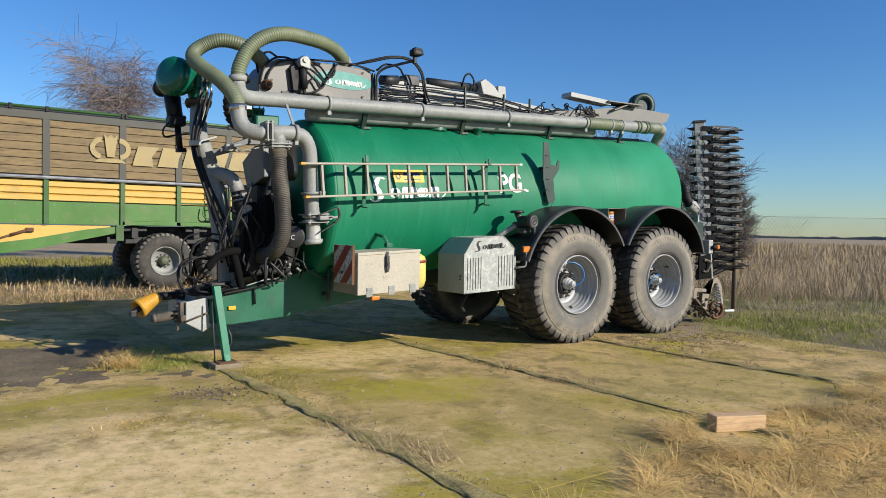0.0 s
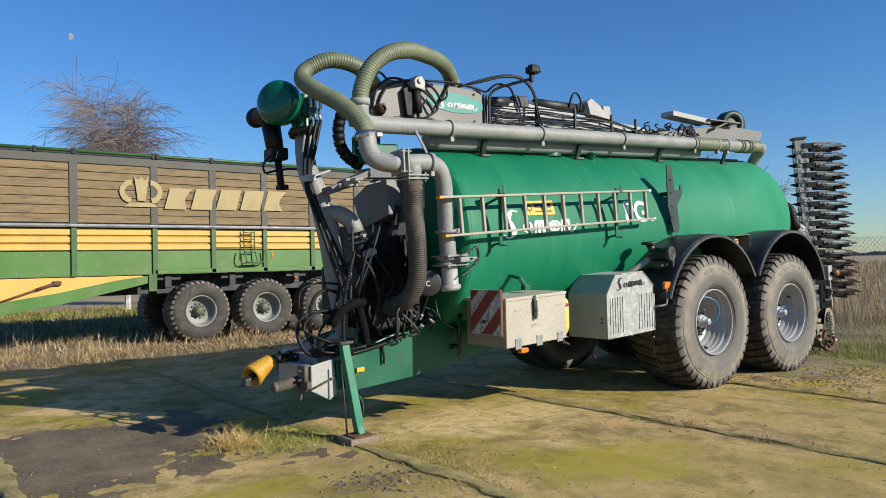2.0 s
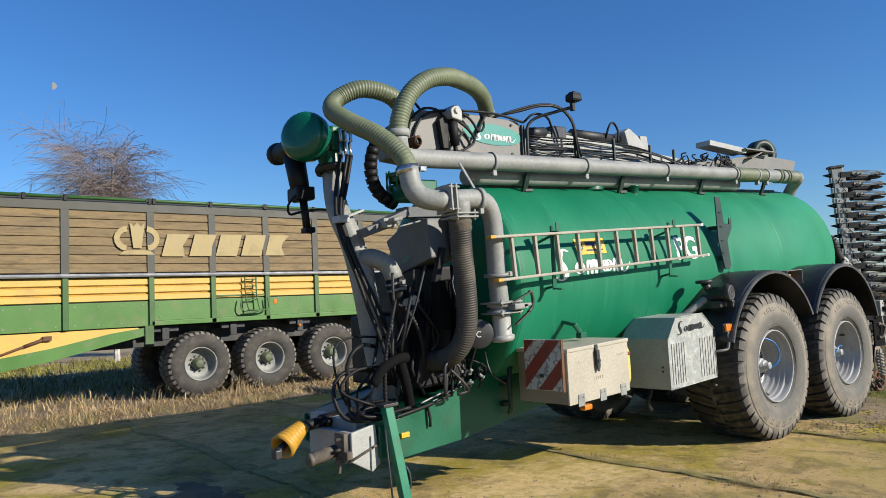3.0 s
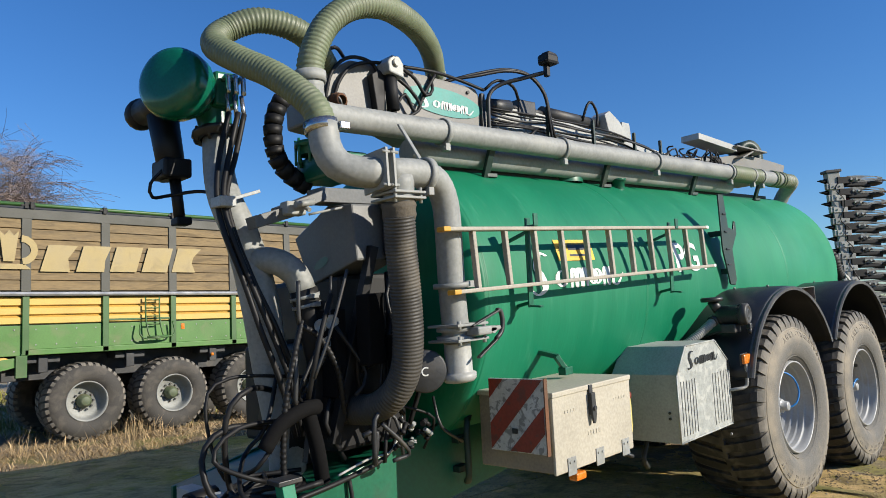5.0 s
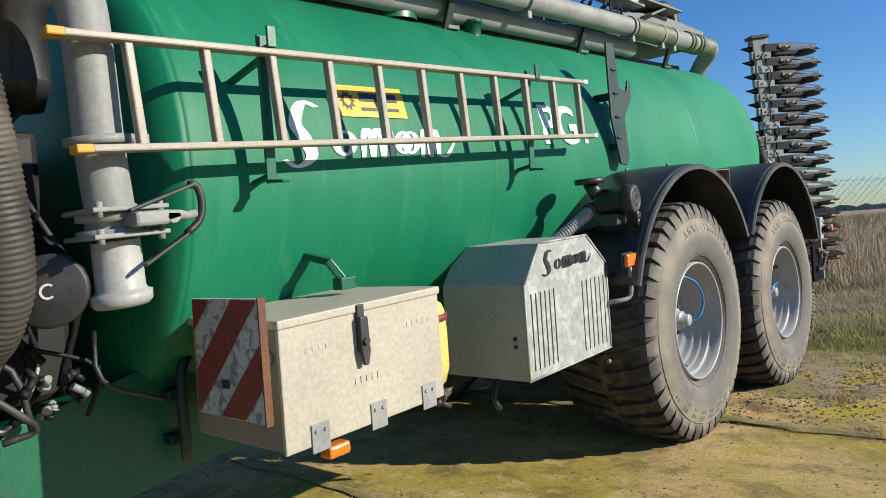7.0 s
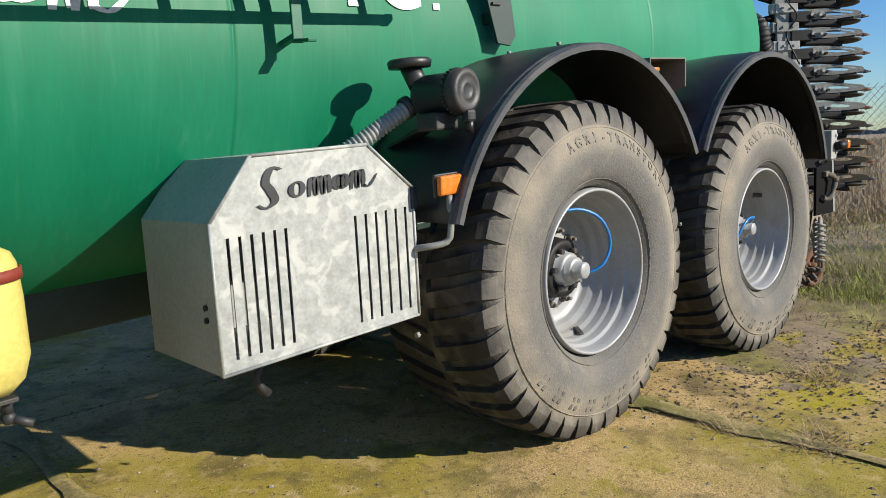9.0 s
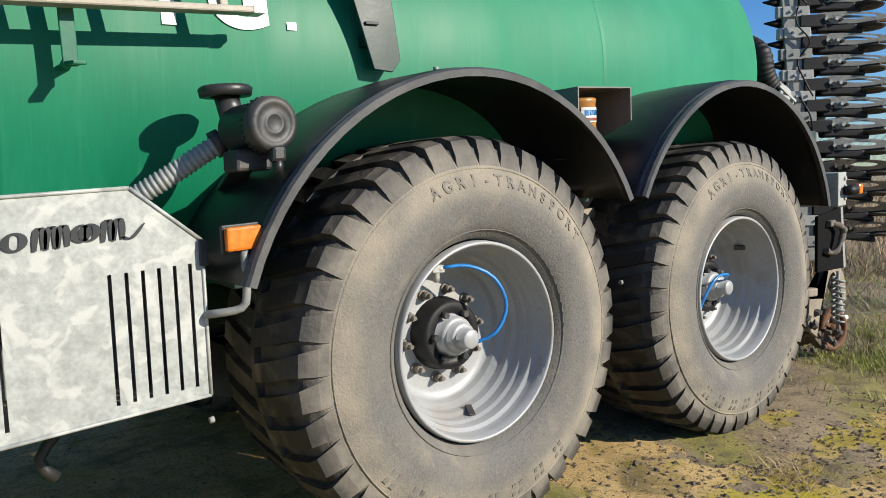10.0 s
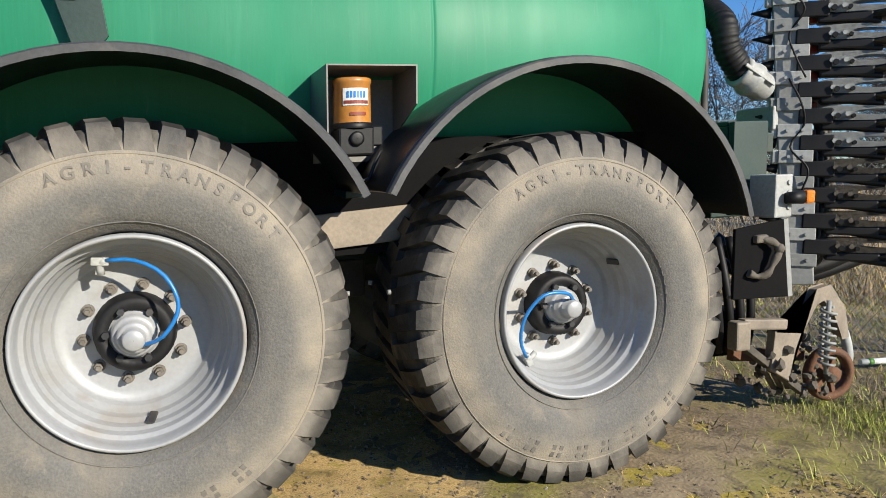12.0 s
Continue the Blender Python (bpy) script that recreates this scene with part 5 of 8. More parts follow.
# mast with camera
bm = B()
tube(bm, [(-2.42, 1.15, 3.16), (-2.43, 1.14, 3.40), (-2.42, 1.13, 3.54), (-2.34, 1.08, 3.62), (-2.2, 0.95, 3.66), (-2.08, 0.82, 3.69)], 0.017, 0.03, 10)
mast = bpart("camera_mast", bm, "steel", label="bent steel camera mast")
bm = B()
box(bm, (-2.14, 0.74, 3.74), (-2.0, 0.86, 3.83), 0.025)
prism(bm, [(-2.15, 3.76), (-2.10, 3.85), (-2.0, 3.84), (-1.97, 3.76)], 1, 0.76, 0.84, 0.01)
box(bm, (-2.10, 0.79, 3.65), (-2.06, 0.83, 3.75), 0.005)
bpart("work_light", bm, "black", mast, "black work light on the mast")

# ---- tanker: drawbar, chassis and side equipment ----
bm = B()
prism(bm, [(-4.62, 0.92), (-4.42, 0.96), (-3.75, 1.11), (-3.30, 1.20), (-2.6, 1.30), (-2.6, 0.80), (-2.95, 0.755), (-3.8, 0.66), (-4.4, 0.64), (-4.62, 0.68)], 1, 0.80, 0.83, 0.004)
prism(bm, [(-4.62, 0.92), (-4.42, 0.96), (-3.75, 1.11), (-3.30, 1.20), (-2.6, 1.30), (-2.6, 0.80), (-2.95, 0.755), (-3.8, 0.66), (-4.4, 0.64), (-4.62, 0.68)], 1, 2.01, 2.04, 0.004)
plank(bm, (-4.6, 1.42, 0.91), (-3.0, 1.42, 1.20), 1.18, 0.03)
plank(bm, (-4.6, 1.42, 0.68), (-3.0, 1.42, 0.75), 1.18, 0.03)
drawbar = bpart("drawbar", bm, "green", label="green welded drawbar with worn paint")
bm = B()
tube(bm, [(-3.27, 0.74, 0.80), (-3.29, 0.70, 0.84), (-3.29, 0.70, 1.12), (-3.25, 0.72, 1.20), (-3.17, 0.76, 1.22)], 0.022, 0.03, 10)
box(bm, (-3.33, 0.74, 0.86), (-3.24, 0.80, 0.90), 0.004)
box(bm, (-3.33, 0.74, 1.04), (-3.24, 0.80, 1.08), 0.004)
bpart("grab_rail", bm, "dgreen", drawbar)
bm = B()
box(bm, (-4.43, 0.775, 0.80), (-4.35, 0.797, 0.84), 0.003)
bpart("reflector", bm, "yel", drawbar, "small amber reflector")
bm = B()
plank(bm, (-4.66, 1.0, 0.90), (-4.66, 1.75, 0.90), 0.10, 0.14)
prism(bm, [(-4.86, 0.92), (-4.64, 0.95), (-4.60, 0.64), (-4.68, 0.59), (-4.86, 0.70)], 1, 0.83, 0.86, 0.006)
plank(bm, (-4.83, 0.86, 0.80), (-4.83, 1.5, 0.80), 0.05, 0.22)
bpart("hitch_plate", bm, "light", drawbar, "whitish hitch plate with bolts")
bm = B()
box(bm, (-4.91, 0.86, 0.70), (-4.86, 1.00, 0.92), 0.006)
box(bm, (-4.92, 0.80, 0.73), (-4.87, 0.88, 0.79), 0.005)
for w in (0.72, 0.80, 0.88):
    rod(bm, (-4.96, 0.90, w), (-4.82, 0.90, w), 0.014, n=8)
rod(bm, (-4.86, 0.82, 0.72), (-4.60, 0.82, 0.80), 0.011, n=8)
plank(bm, (-4.92, 0.93, 0.62), (-4.89, 0.93, 0.8), 0.03, 0.02)
bpart("hitch_bolts", bm, "mud", drawbar)
bm = B()
rod(bm, (-4.90, 1.0, 0.78), (-5.14, 0.96, 0.765), 0.048, 0.052, 16)
rod(bm, (-5.14, 0.96, 0.765), (-5.165, 0.956, 0.763), 0.052, 0.036, 16)
bpart("drawbar_nose", bm, "mud", drawbar, "worn blunt iron drawbar nose")
# drive shaft with yellow guard
bm = B()
rod(bm, (-4.70, 1.42, 0.94), (-5.02, 1.32, 0.95), 0.045, n=14)
rod(bm, (-4.62, 1.45, 0.94), (-4.80, 1.40, 0.94), 0.06, n=14)
shaft = bpart("drive_shaft", bm, "black", label="black drive shaft tube")
bm = B()
prof = []
for k in range(7):
    a = -k * 0.036
    prof += [(a, 0.062 + 0.007 * k), (a - 0.026, 0.068 + 0.007 * k), (a - 0.03, 0.060 + 0.007 * k)]
prof += [(-0.26, 0.10), (-0.255, 0.085), (-0.1, 0.05)]
lathe(bm, prof, (-5.02, 1.32, 0.95), (0.84, 0.30, 0.42), 24)
bpart("shaft_guard", bm, "yplas", shaft, "yellow ribbed plastic shaft guard")
bm = B()
rod(bm, (-5.19, 1.26, 0.865), (-5.29, 1.225, 0.815), 0.03, n=10)
box(bm, (-5.32, 1.18, 0.77), (-5.26, 1.26, 0.84), 0.01)
bpart("shaft_joint", bm, "steel", shaft)
# stand
bm = B()
plank(bm, (-4.575, 0.76, 1.09), (-4.485, 0.66, 0.30), 0.074, 0.074, 0.004)
plank(bm, (-4.50, 0.68, 0.45), (-4.482, 0.645, 0.28), 0.06, 0.06, 0.004)
stand = bpart("support_stand", bm, "sgreen", label="green square support stand")
bm = B()
box(bm, (-4.60, 0.55, 0.275), (-4.41, 0.74, 0.288), 0.003)
bpart("stand_foot", bm, "rust", stand, "rusty foot plate")
bm = B()
box(bm, (-4.64, 0.70, 1.08), (-4.50, 0.82, 1.105), 0.004)
rod(bm, (-4.63, 0.71, 0.92), (-4.61, 0.66, 0.29), 0.008, n=6)
tube(bm, [(-4.47, 0.70, 0.62), (-4.44, 0.68, 0.55), (-4.44, 0.67, 0.45), (-4.47, 0.68, 0.42)], 0.012, 0.03, 6)
bpart("stand_pin", bm, "steel", stand)

# wooden pad under the stand, standing on the slab
pad = tagged(empty("wooden_pad", (-4.5, 0.65, 0)), "weathered wooden block under the support stand", "wood block")
bm = B()
box(bm, (-0.15, -0.12, -0.004), (0.14, 0.13, 0.052), 0.008)
part("block", bm, "padw", pad)

# bundle of hydraulic hoses and cables over the hitch
rnd = random.Random(11)
for k in range(6):
    bm = B()
    a = rnd.uniform(0, 6.28)
    base = Vector((-4.28 + rnd.uniform(-0.12, 0.1), 1.0 + rnd.uniform(-0.2, 0.3), 1.25 + rnd.uniform(0, 0.5)))
    low = Vector((-4.70 + rnd.uniform(-0.12, 0.12), 1.0 + rnd.uniform(-0.2, 0.25), 1.02 + rnd.uniform(-0.04, 0.14)))
    mid = Vector((-4.79 + rnd.uniform(-0.10, 0.16), 0.98 + rnd.uniform(-0.15, 0.15), 1.32 + rnd.uniform(-0.16, 0.16)))
    end = Vector((-4.46 + rnd.uniform(-0.1, 0.16), 0.92 + rnd.uniform(-0.15, 0.2), 0.98 + rnd.uniform(0.0, 0.12)))
    tube(bm, [base, mid + Vector((0.14, 0, 0.14)), mid, low, end], rnd.choice((0.010, 0.013, 0.017)), 0.05, 7)
    bpart("hydraulic_hose", bm, "black", drawbar, "black coiled hydraulic hose")
for k in range(4):
    bm = B()
    c = Vector((-4.60 + 0.02 * k, 0.95 + 0.02 * k, 1.0 + 0.012 * k))
    r = 0.20 + 0.02 * (k % 3)
    tube(bm, [c + Vector((r * math.cos(j * 0.7 + k), 0.5 * r * math.sin(j * 0.7 + k), 0.03 * math.sin(j * 1.7 + k))) for j in range(10)], 0.015, 0.05, 7)
    bpart("hose_coil", bm, "black", drawbar)
for k in range(22):
    bm = B()
    p = Vector((rnd.uniform(-4.3, -3.65), rnd.uniform(0.6, 0.95), rnd.uniform(1.2, 2.2)))
    q = p + Vector((rnd.uniform(-0.25, 0.25), rnd.uniform(-0.1, 0.1), -rnd.uniform(0.3, 0.7)))
    q.z = max(q.z, 1.08)
    m1 = (p + q) / 2 + Vector((rnd.uniform(-0.15, 0.15), rnd.uniform(-0.1, 0.0), rnd.uniform(-0.1, 0.1)))
    tube(bm, [p, m1, q], rnd.choice((0.009, 0.012, 0.016)), 0.06, 6)
    bpart("hydraulic_hose", bm, "steel" if k % 3 == 0 else "black", pump)
for pts, r, mt in (([(-4.40, 0.82, 1.90), (-4.46, 0.80, 1.75), (-4.52, 0.82, 1.45), (-4.52, 0.85, 1.15), (-4.50, 0.85, 1.0)], 0.017, "black"),
                   ([(-4.42, 0.82, 1.88), (-4.32, 0.78, 1.80), (-4.22, 0.76, 1.62), (-4.16, 0.8, 1.42), (-4.12, 0.85, 1.3)], 0.017, "black"),
                   ([(-4.42, 0.82, 2.12), (-4.43, 0.81, 1.98), (-4.42, 0.82, 1.88)], 0.012, "steel"),
                   ([(-4.46, 0.80, 1.72), (-4.47, 0.79, 1.58), (-4.47, 0.8, 1.46)], 0.014, "steel"),
                   ([(-4.30, 0.85, 1.42), (-4.42, 0.82, 1.42), (-4.56, 0.82, 1.36), (-4.64, 0.84, 1.25)], 0.043, "matte"),
                   ([(-4.36, 0.86, 1.42), (-4.30, 0.86, 1.2), (-4.24, 0.9, 0.98)], 0.043, "matte"),
                   ([(-4.25, 0.74, 1.05), (-4.05, 0.72, 1.10), (-3.9, 0.7, 1.12), (-3.8, 0.72, 1.3), (-3.82, 0.75, 1.45)], 0.007, "light"),
                   ([(-4.05, 0.60, 1.30), (-3.93, 0.58, 1.18), (-3.86, 0.6, 1.10), (-3.96, 0.62, 1.08)], 0.012, "steel"),
                   ([(-4.5, 0.76, 0.98), (-4.2, 0.74, 1.02), (-3.95, 0.72, 1.08), (-3.8, 0.75, 1.2)], 0.014, "black"),
                   ([(-4.15, 0.78, 1.0), (-4.14, 0.77, 0.90), (-4.14, 0.775, 0.84)], 0.012, "black")):
    bm = B()
    tube(bm, pts, r, 0.03, 9, rib=(0.002 if r == 0.017 else 0), pitch=0.03)
    bpart("hose", bm, mt, drawbar)
for k in range(14):
    bm = B()
    p = Vector((-3.83 + rnd.uniform(-0.08, 0.14), 0.62 + rnd.uniform(-0.06, 0.06), 1.14 + rnd.uniform(-0.02, 0.13)))
    q = p + Vector((rnd.uniform(-0.05, 0.05), rnd.uniform(-0.03, 0.03), rnd.uniform(-0.03, 0.04)))
    rod(bm, p, q, 0.013, n=8)
    rod(bm, p, p + (p - q) * 0.4, 0.018, n=6)
    bpart("coupling", bm, "black" if k % 3 else "zinc", drawbar)

# chassis
for y in (0.98, 1.80):
    bm = B()
    box(bm, (-3.0, y - 0.06, 0.86), (3.0, y + 0.06, 1.08), 0.008)
    bpart("chassis_rail", bm, "dgreen")
for x in (-2.6, -1.2, 0.92, 2.6):
    bm = B()
    prism(bm, [(0.75, 1.05), (2.09, 1.05), (2.2, 1.4), (1.8, 1.0), (1.04, 1.0), (0.64, 1.4)], 0, x - 0.03, x + 0.03)
    bpart("tank_saddle", bm, "dgreen")
for x in (0.0, 1.838):
    bm = B()
    box(bm, (x - 0.07, 0.3, HUB_Z - SLOPE * x - 0.07), (x + 0.07, 2.54, HUB_Z - SLOPE * x + 0.07), 0.01)
    rod(bm, (x, 0.19, HUB_Z - SLOPE * x), (x, 2.65, HUB_Z - SLOPE * x), 0.05, n=12)
    bpart("axle", bm, "steel")
for y in (0.98, 1.80):
    bm = B()
    prism(bm, [(-0.35, 0.72), (-0.3, 0.84), (0.92, 0.9), (2.1, 0.76), (2.1, 0.66), (0.92, 0.8)], 1, y - 0.05, y + 0.05)
    box(bm, (0.75, y - 0.08, 0.70), (1.1, y + 0.08, 0.9), 0.01)
    bpart("bogie_spring", bm, "steel", label="dark bogie spring")
bm = B()
plank(bm, (0.5, 0.40, 1.08), (1.3, 0.40, 1.12), 0.03, 0.16)
bpart("bogie_plate", bm, "boxs", label="pale dusty chassis plate")
bm = B()
tube(bm, [(-1.3, 0.62, 0.82), (-1.35, 0.6, 0.7), (-1.45, 0.58, 0.58), (-1.4, 0.58, 0.5)], 0.02, 0.04, 8)
bpart("hook_hose", bm, "steel")

# toolbox
X0, X1, Y0, Y1, W0, W1 = -3.30, -2.51, 0.0, 0.57, 0.925, 1.378
bm = B()
box(bm, (X0, Y0 + 0.012, W0), (X1, Y1, W1 - 0.03), 0.008)
toolbox = bpart("toolbox", bm, "boxs", label="cream steel toolbox with grimy sides")
bm = B()
box(bm, (X0 - 0.006, Y0 - 0.004, W0 - 0.006), (X1 + 0.004, Y0 + 0.014, W1 - 0.01), 0.005)
front = bpart("door", bm, "box", toolbox, "cream painted front flap")
bm = B()
box(bm, (X0 - 0.012, Y0 - 0.012, W1 - 0.032), (X1 + 0.01, Y1 + 0.01, W1), 0.006)
bpart("lid", bm, "box", toolbox, "cream lid with dirt on top")
bm = B()
box(bm, (-2.965, Y0 - 0.02, 1.20), (-2.93, Y0 - 0.004, 1.375), 0.004)
prism(bm, [(-2.968, 1.33), (-2.928, 1.33), (-2.922, 1.20), (-2.935, 1.15), (-2.955, 1.15), (-2.965, 1.2)], 1, Y0 - 0.035, Y0 - 0.02, 0.004)
rod(bm, (-2.945, Y0 - 0.045, 1.24), (-2.945, Y0 - 0.02, 1.24), 0.014, n=10)
bpart("latch", bm, "steel", toolbox, "dark steel toggle latch")
for x in (-3.16, -2.88, -2.60):
    bm = B()
    box(bm, (x - 0.04, Y0 - 0.010, W0 - 0.03), (x + 0.04, Y0 - 0.003, W0 + 0.07), 0.003)
    for dx in (-0.02, 0.02):
        rod(bm, (x + dx, Y0 - 0.016, W0 + 0.045), (x + dx, Y0, W0 + 0.045), 0.007, n=8)
    bpart("hinge", bm, "zinc", toolbox, "galvanised hinge plate")
for x in (-3.20, -2.70):
    bm = B()
    for j in range(4 if x < -3 else 5):
        box(bm, (x + 0.03 * j, Y0 - 0.006, 1.245), (x + 0.03 * j + 0.02, Y0 - 0.003, 1.262), 0)
    bpart("embossed_bars", bm, "box", toolbox)
bm = B()
for k in range(5):
    box(bm, (-2.985 + 0.028 * k, Y0 - 0.007, 1.085), (-2.985 + 0.028 * k + 0.02, Y0 - 0.003, 1.11), 0)
bpart("embossed_bars", bm, "box", toolbox)
bm = B()
lathe(bm, [(0, 0.018), (0.02, 0.018), (0.02, 0.024), (0, 0.024)], (X0 - 0.02, 0.06, 1.25), (1, 0, 0), 14, close=True)
bpart("ring_pull", bm, "zinc", toolbox)
bm = B()
box(bm, (-3.13, -0.012, W0 - 0.075), (-3.03, 0.05, W0 - 0.028), 0.012)
bpart("side_marker_lamp", bm, "orange", label="amber side marker lamp")
# warning board facing forwards
BX, BY0, BY1, BW0, BW1 = -3.375, -0.005, 0.415, 1.045, 1.462
bm = B()
box(bm, (BX, BY0, BW0), (BX + 0.02, BY1, BW1), 0.003)
board = bpart("warning_board", bm, "white", label="red and white striped warning board, scratched")
bm = B()
S = BY1 - BY0 - 0.012


def stripe(c0, c1):
    """The band between the diagonals v - u = c0 and v - u = c1 in the unit square, u towards the camera's side."""
    poly = [(0, 0), (1, 0), (1, 1), (0, 1)]
    for c, keep in ((c0, 1), (c1, -1)):
        out = []
        for (u, v), (p, q) in zip(poly, poly[1:] + poly[:1]):
            a, b = keep * (v - u - c), keep * (q - p - c)
            if a >= 0:
                out.append((u, v))
            if a * b < 0:
                s = a / (a - b)
                out.append((u + (p - u) * s, v + (q - v) * s))
        poly = out
    return poly


for c0, c1 in ((0.72, 1.1), (0.0, 0.37), (-0.73, -0.36)):
    pl = stripe(c0, c1)
    bm.faces.new([bm.verts.new((BX - 0.004, BY1 - 0.006 - u * S, BW0 + 0.006 + v * S)) for u, v in pl])
bpart("red_stripes", bm, "red", board)
bm = B()
box(bm, (BX - 0.006, BY0 - 0.008, BW0 - 0.005), (BX + 0.024, BY0, BW1 + 0.004), 0.002)
bpart("board_edge", bm, "rust", board)
bm = B()
box(bm, (BX - 0.008, 0.2, 1.15), (BX + 0.1, 0.24, 1.18), 0.003)
bpart("board_bracket", bm, "steel", board)

# canister
bm = B()
CX, CY = -2.445, 0.17
lathe(bm, [(0, 0.001), (0, 0.07), (0.03, 0.10), (0.09, 0.118), (0.25, 0.118), (0.34, 0.112), (0.37, 0.10), (0.39, 0.07), (0.40, 0.06), (0.40, 0.001)], (CX, CY, 0.915), (0, 0, 1), 32)
can = bpart("water_canister", bm, "ytank", label="pale yellow plastic hand-wash canister")
bm = B()
lathe(bm, [(0, 0.119), (0, 0.123), (0.03, 0.122), (0.03, 0.117)], (CX, CY, 1.215), (0, 0, 1), 32, close=True)
bpart("strap", bm, "red", can, "red strap")
bm = B()
rod(bm, (CX + 0.04, CY - 0.04, 0.92), (CX + 0.04, CY - 0.04, 0.86), 0.014, n=10)
ball(bm, (CX + 0.04, CY - 0.04, 0.85), 0.02, 10)
rod(bm, (CX + 0.04, CY - 0.04, 0.85), (CX + 0.09, CY - 0.07, 0.825), 0.012, n=8)
bpart("tap", bm, "steel", can, "grey plastic tap")
bm = B()
box(bm, (X1 + 0.01, 0.08, 0.90), (CX + 0.06, 0.3, 0.913), 0.003)
bpart("shelf", bm, "steel", can)

# galvanised cover
OUT = [(-1.845, 0.81), (-1.035, 0.815), (-1.035, 1.30), (-1.235, 1.475), (-1.69, 1.475), (-1.845, 1.285)]
FY, BYY = 0.03, 0.56
cover = None
bm = B()


def band(o, y0, y1):
    for (a, b), (c, d) in zip(o, o[1:] + o[:1]):
        bm.faces.new([bm.verts.new(p) for p in ((a, y0, b), (c, y0, d), (c, y1, d), (a, y1, b))])


# front sheet with real slots: columns of narrow bars between two plain fields
ins = [(x * 1.0, w) for x, w in OUT]
band(ins, FY + 0.004, BYY)
bm.faces.new([bm.verts.new((x, BYY, w)) for x, w in OUT])
cover = bpart("generator_cover", bm, "light", label="galvanised generator cover with ventilation slots")
bm = B()


def upper(x):
    if x < -1.69:
        return 1.285 + (x + 1.845) / 0.155 * 0.19
    if x > -1.235:
        return 1.475 - (x + 1.235) / 0.2 * 0.175
    return 1.475


SLOT, LO, HI = 0.011, 0.85, 1.232
slots = [-1.79 + 0.041 * k for k in range(6)] + [-1.305 + 0.046 * k for k in range(6)]
edges = sorted({-1.845, -1.69, -1.235, -1.035, *[x - SLOT / 2 for x in slots], *[x + SLOT / 2 for x in slots]})
for a, b in zip(edges, edges[1:]):
    hole = any(abs((a + b) / 2 - x) < 0.002 for x in slots)
    for k, (lo, hi) in enumerate((((0.81, 0.81), (LO, LO)), ((LO, LO), (HI, HI)), ((HI, HI), (upper(a), upper(b))))):
        if hole and k == 1:
            continue
        bm.faces.new([bm.verts.new(p) for p in ((a, FY, lo[0]), (b, FY, lo[1]), (b, FY, hi[1]), (a, FY, hi[0]))])
bmesh.ops.remove_doubles(bm, verts=bm.verts[:], dist=0.0005)
bmesh.ops.solidify(bm, geom=bm.faces[:], thickness=0.005)
sheet_ob = bpart("front_sheet", bm, "zincw", cover, "spangled zinc front sheet with slots")
bm = B()
swoosh(bm, -1.68, -1.20, 1.305, 0.135, lambda u, v: Vector((u, FY - 0.006, v)), 0.012)
bpart("cover_mark", bm, "decalb", cover, "black script flourish")
bm = B()
for (a, b), (c, d) in zip(OUT, OUT[1:] + OUT[:1]):
    rod(bm, (a, FY - 0.001, b), (c, FY - 0.001, d), 0.006, n=8)
bpart("cover_edge", bm, "zincw", cover)
for w in (0.98, 1.02):
    bm = B()
    rod(bm, (-1.853, 0.10, w), (-1.845, 0.10, w), 0.01, n=8)
    bpart("cover_rivet", bm, "steel", cover)
bm = B()
box(bm, (-1.045, FY - 0.012, 1.22), (-1.02, FY + 0.05, 1.30), 0.004)
bpart("cover_clip", bm, "steel", cover)

# air filter
bm = B()
AX, AW = -0.82, 1.64
prof = [(0.0, 0.001), (0.0, 0.025), (-0.004, 0.03), (0.0, 0.035), (0.0, 0.06), (-0.006, 0.066), (0.004, 0.085), (0.045, 0.088), (0.05, 0.082), (0.06, 0.082), (0.065, 0.078), (0.22, 0.078), (0.24, 0.06), (0.24, 0.001)]
lathe(bm, prof, (AX, -0.075, AW), (-0.12, 1, 0), 30)
filt = bpart("air_filter", bm, "steel", label="dark grey air filter housing")
bm = B()
for k in range(30):
    a = k * 2 * math.pi / 30
    rod(bm, (AX + 0.086 * math.cos(a), -0.03, AW + 0.086 * math.sin(a)), (AX - 0.002 + 0.086 * math.cos(a), -0.012, AW + 0.086 * math.sin(a)), 0.006, n=5)
box(bm, (AX - 0.02, -0.09, AW - 0.12), (AX + 0.03, -0.05, AW - 0.07), 0.012)
rod(bm, (AX + 0.005, -0.07, AW - 0.11), (AX + 0.01, -0.07, AW - 0.16), 0.018, 0.012, 10)
bpart("filter_clip", bm, "fender", filt)
bm = B()
rod(bm, (-0.865, 0.15, 1.68), (-0.865, 0.2, 1.76), 0.04, n=16)
lathe(bm, [(0, 0.05), (0.0, 0.085), (0.025, 0.09), (0.035, 0.08), (0.037, 0.001)], (-0.865, 0.2, 1.755), (0, 0, 1), 24)
bpart("rain_cap", bm, "fender", filt, "black mushroom rain cap")
bm = B()
tube(bm, [(-0.89, 0.17, 1.61), (-0.97, 0.2, 1.56), (-1.08, 0.25, 1.49), (-1.2, 0.32, 1.42), (-1.3, 0.4, 1.38)], 0.034, 0.03, 14, rib=0.004, pitch=0.018)
bpart("intake_hose", bm, "zinc", filt, "grey corrugated intake hose")
bm = B()
lathe(bm, [(-0.015, 0.034), (-0.015, 0.046), (0.015, 0.046), (0.015, 0.034)], (-0.91, 0.18, 1.60), (1, -0.2, 0.5), 16, close=True)
box(bm, (-0.92, -0.0, 1.50), (-0.80, 0.12, 1.57), 0.01)
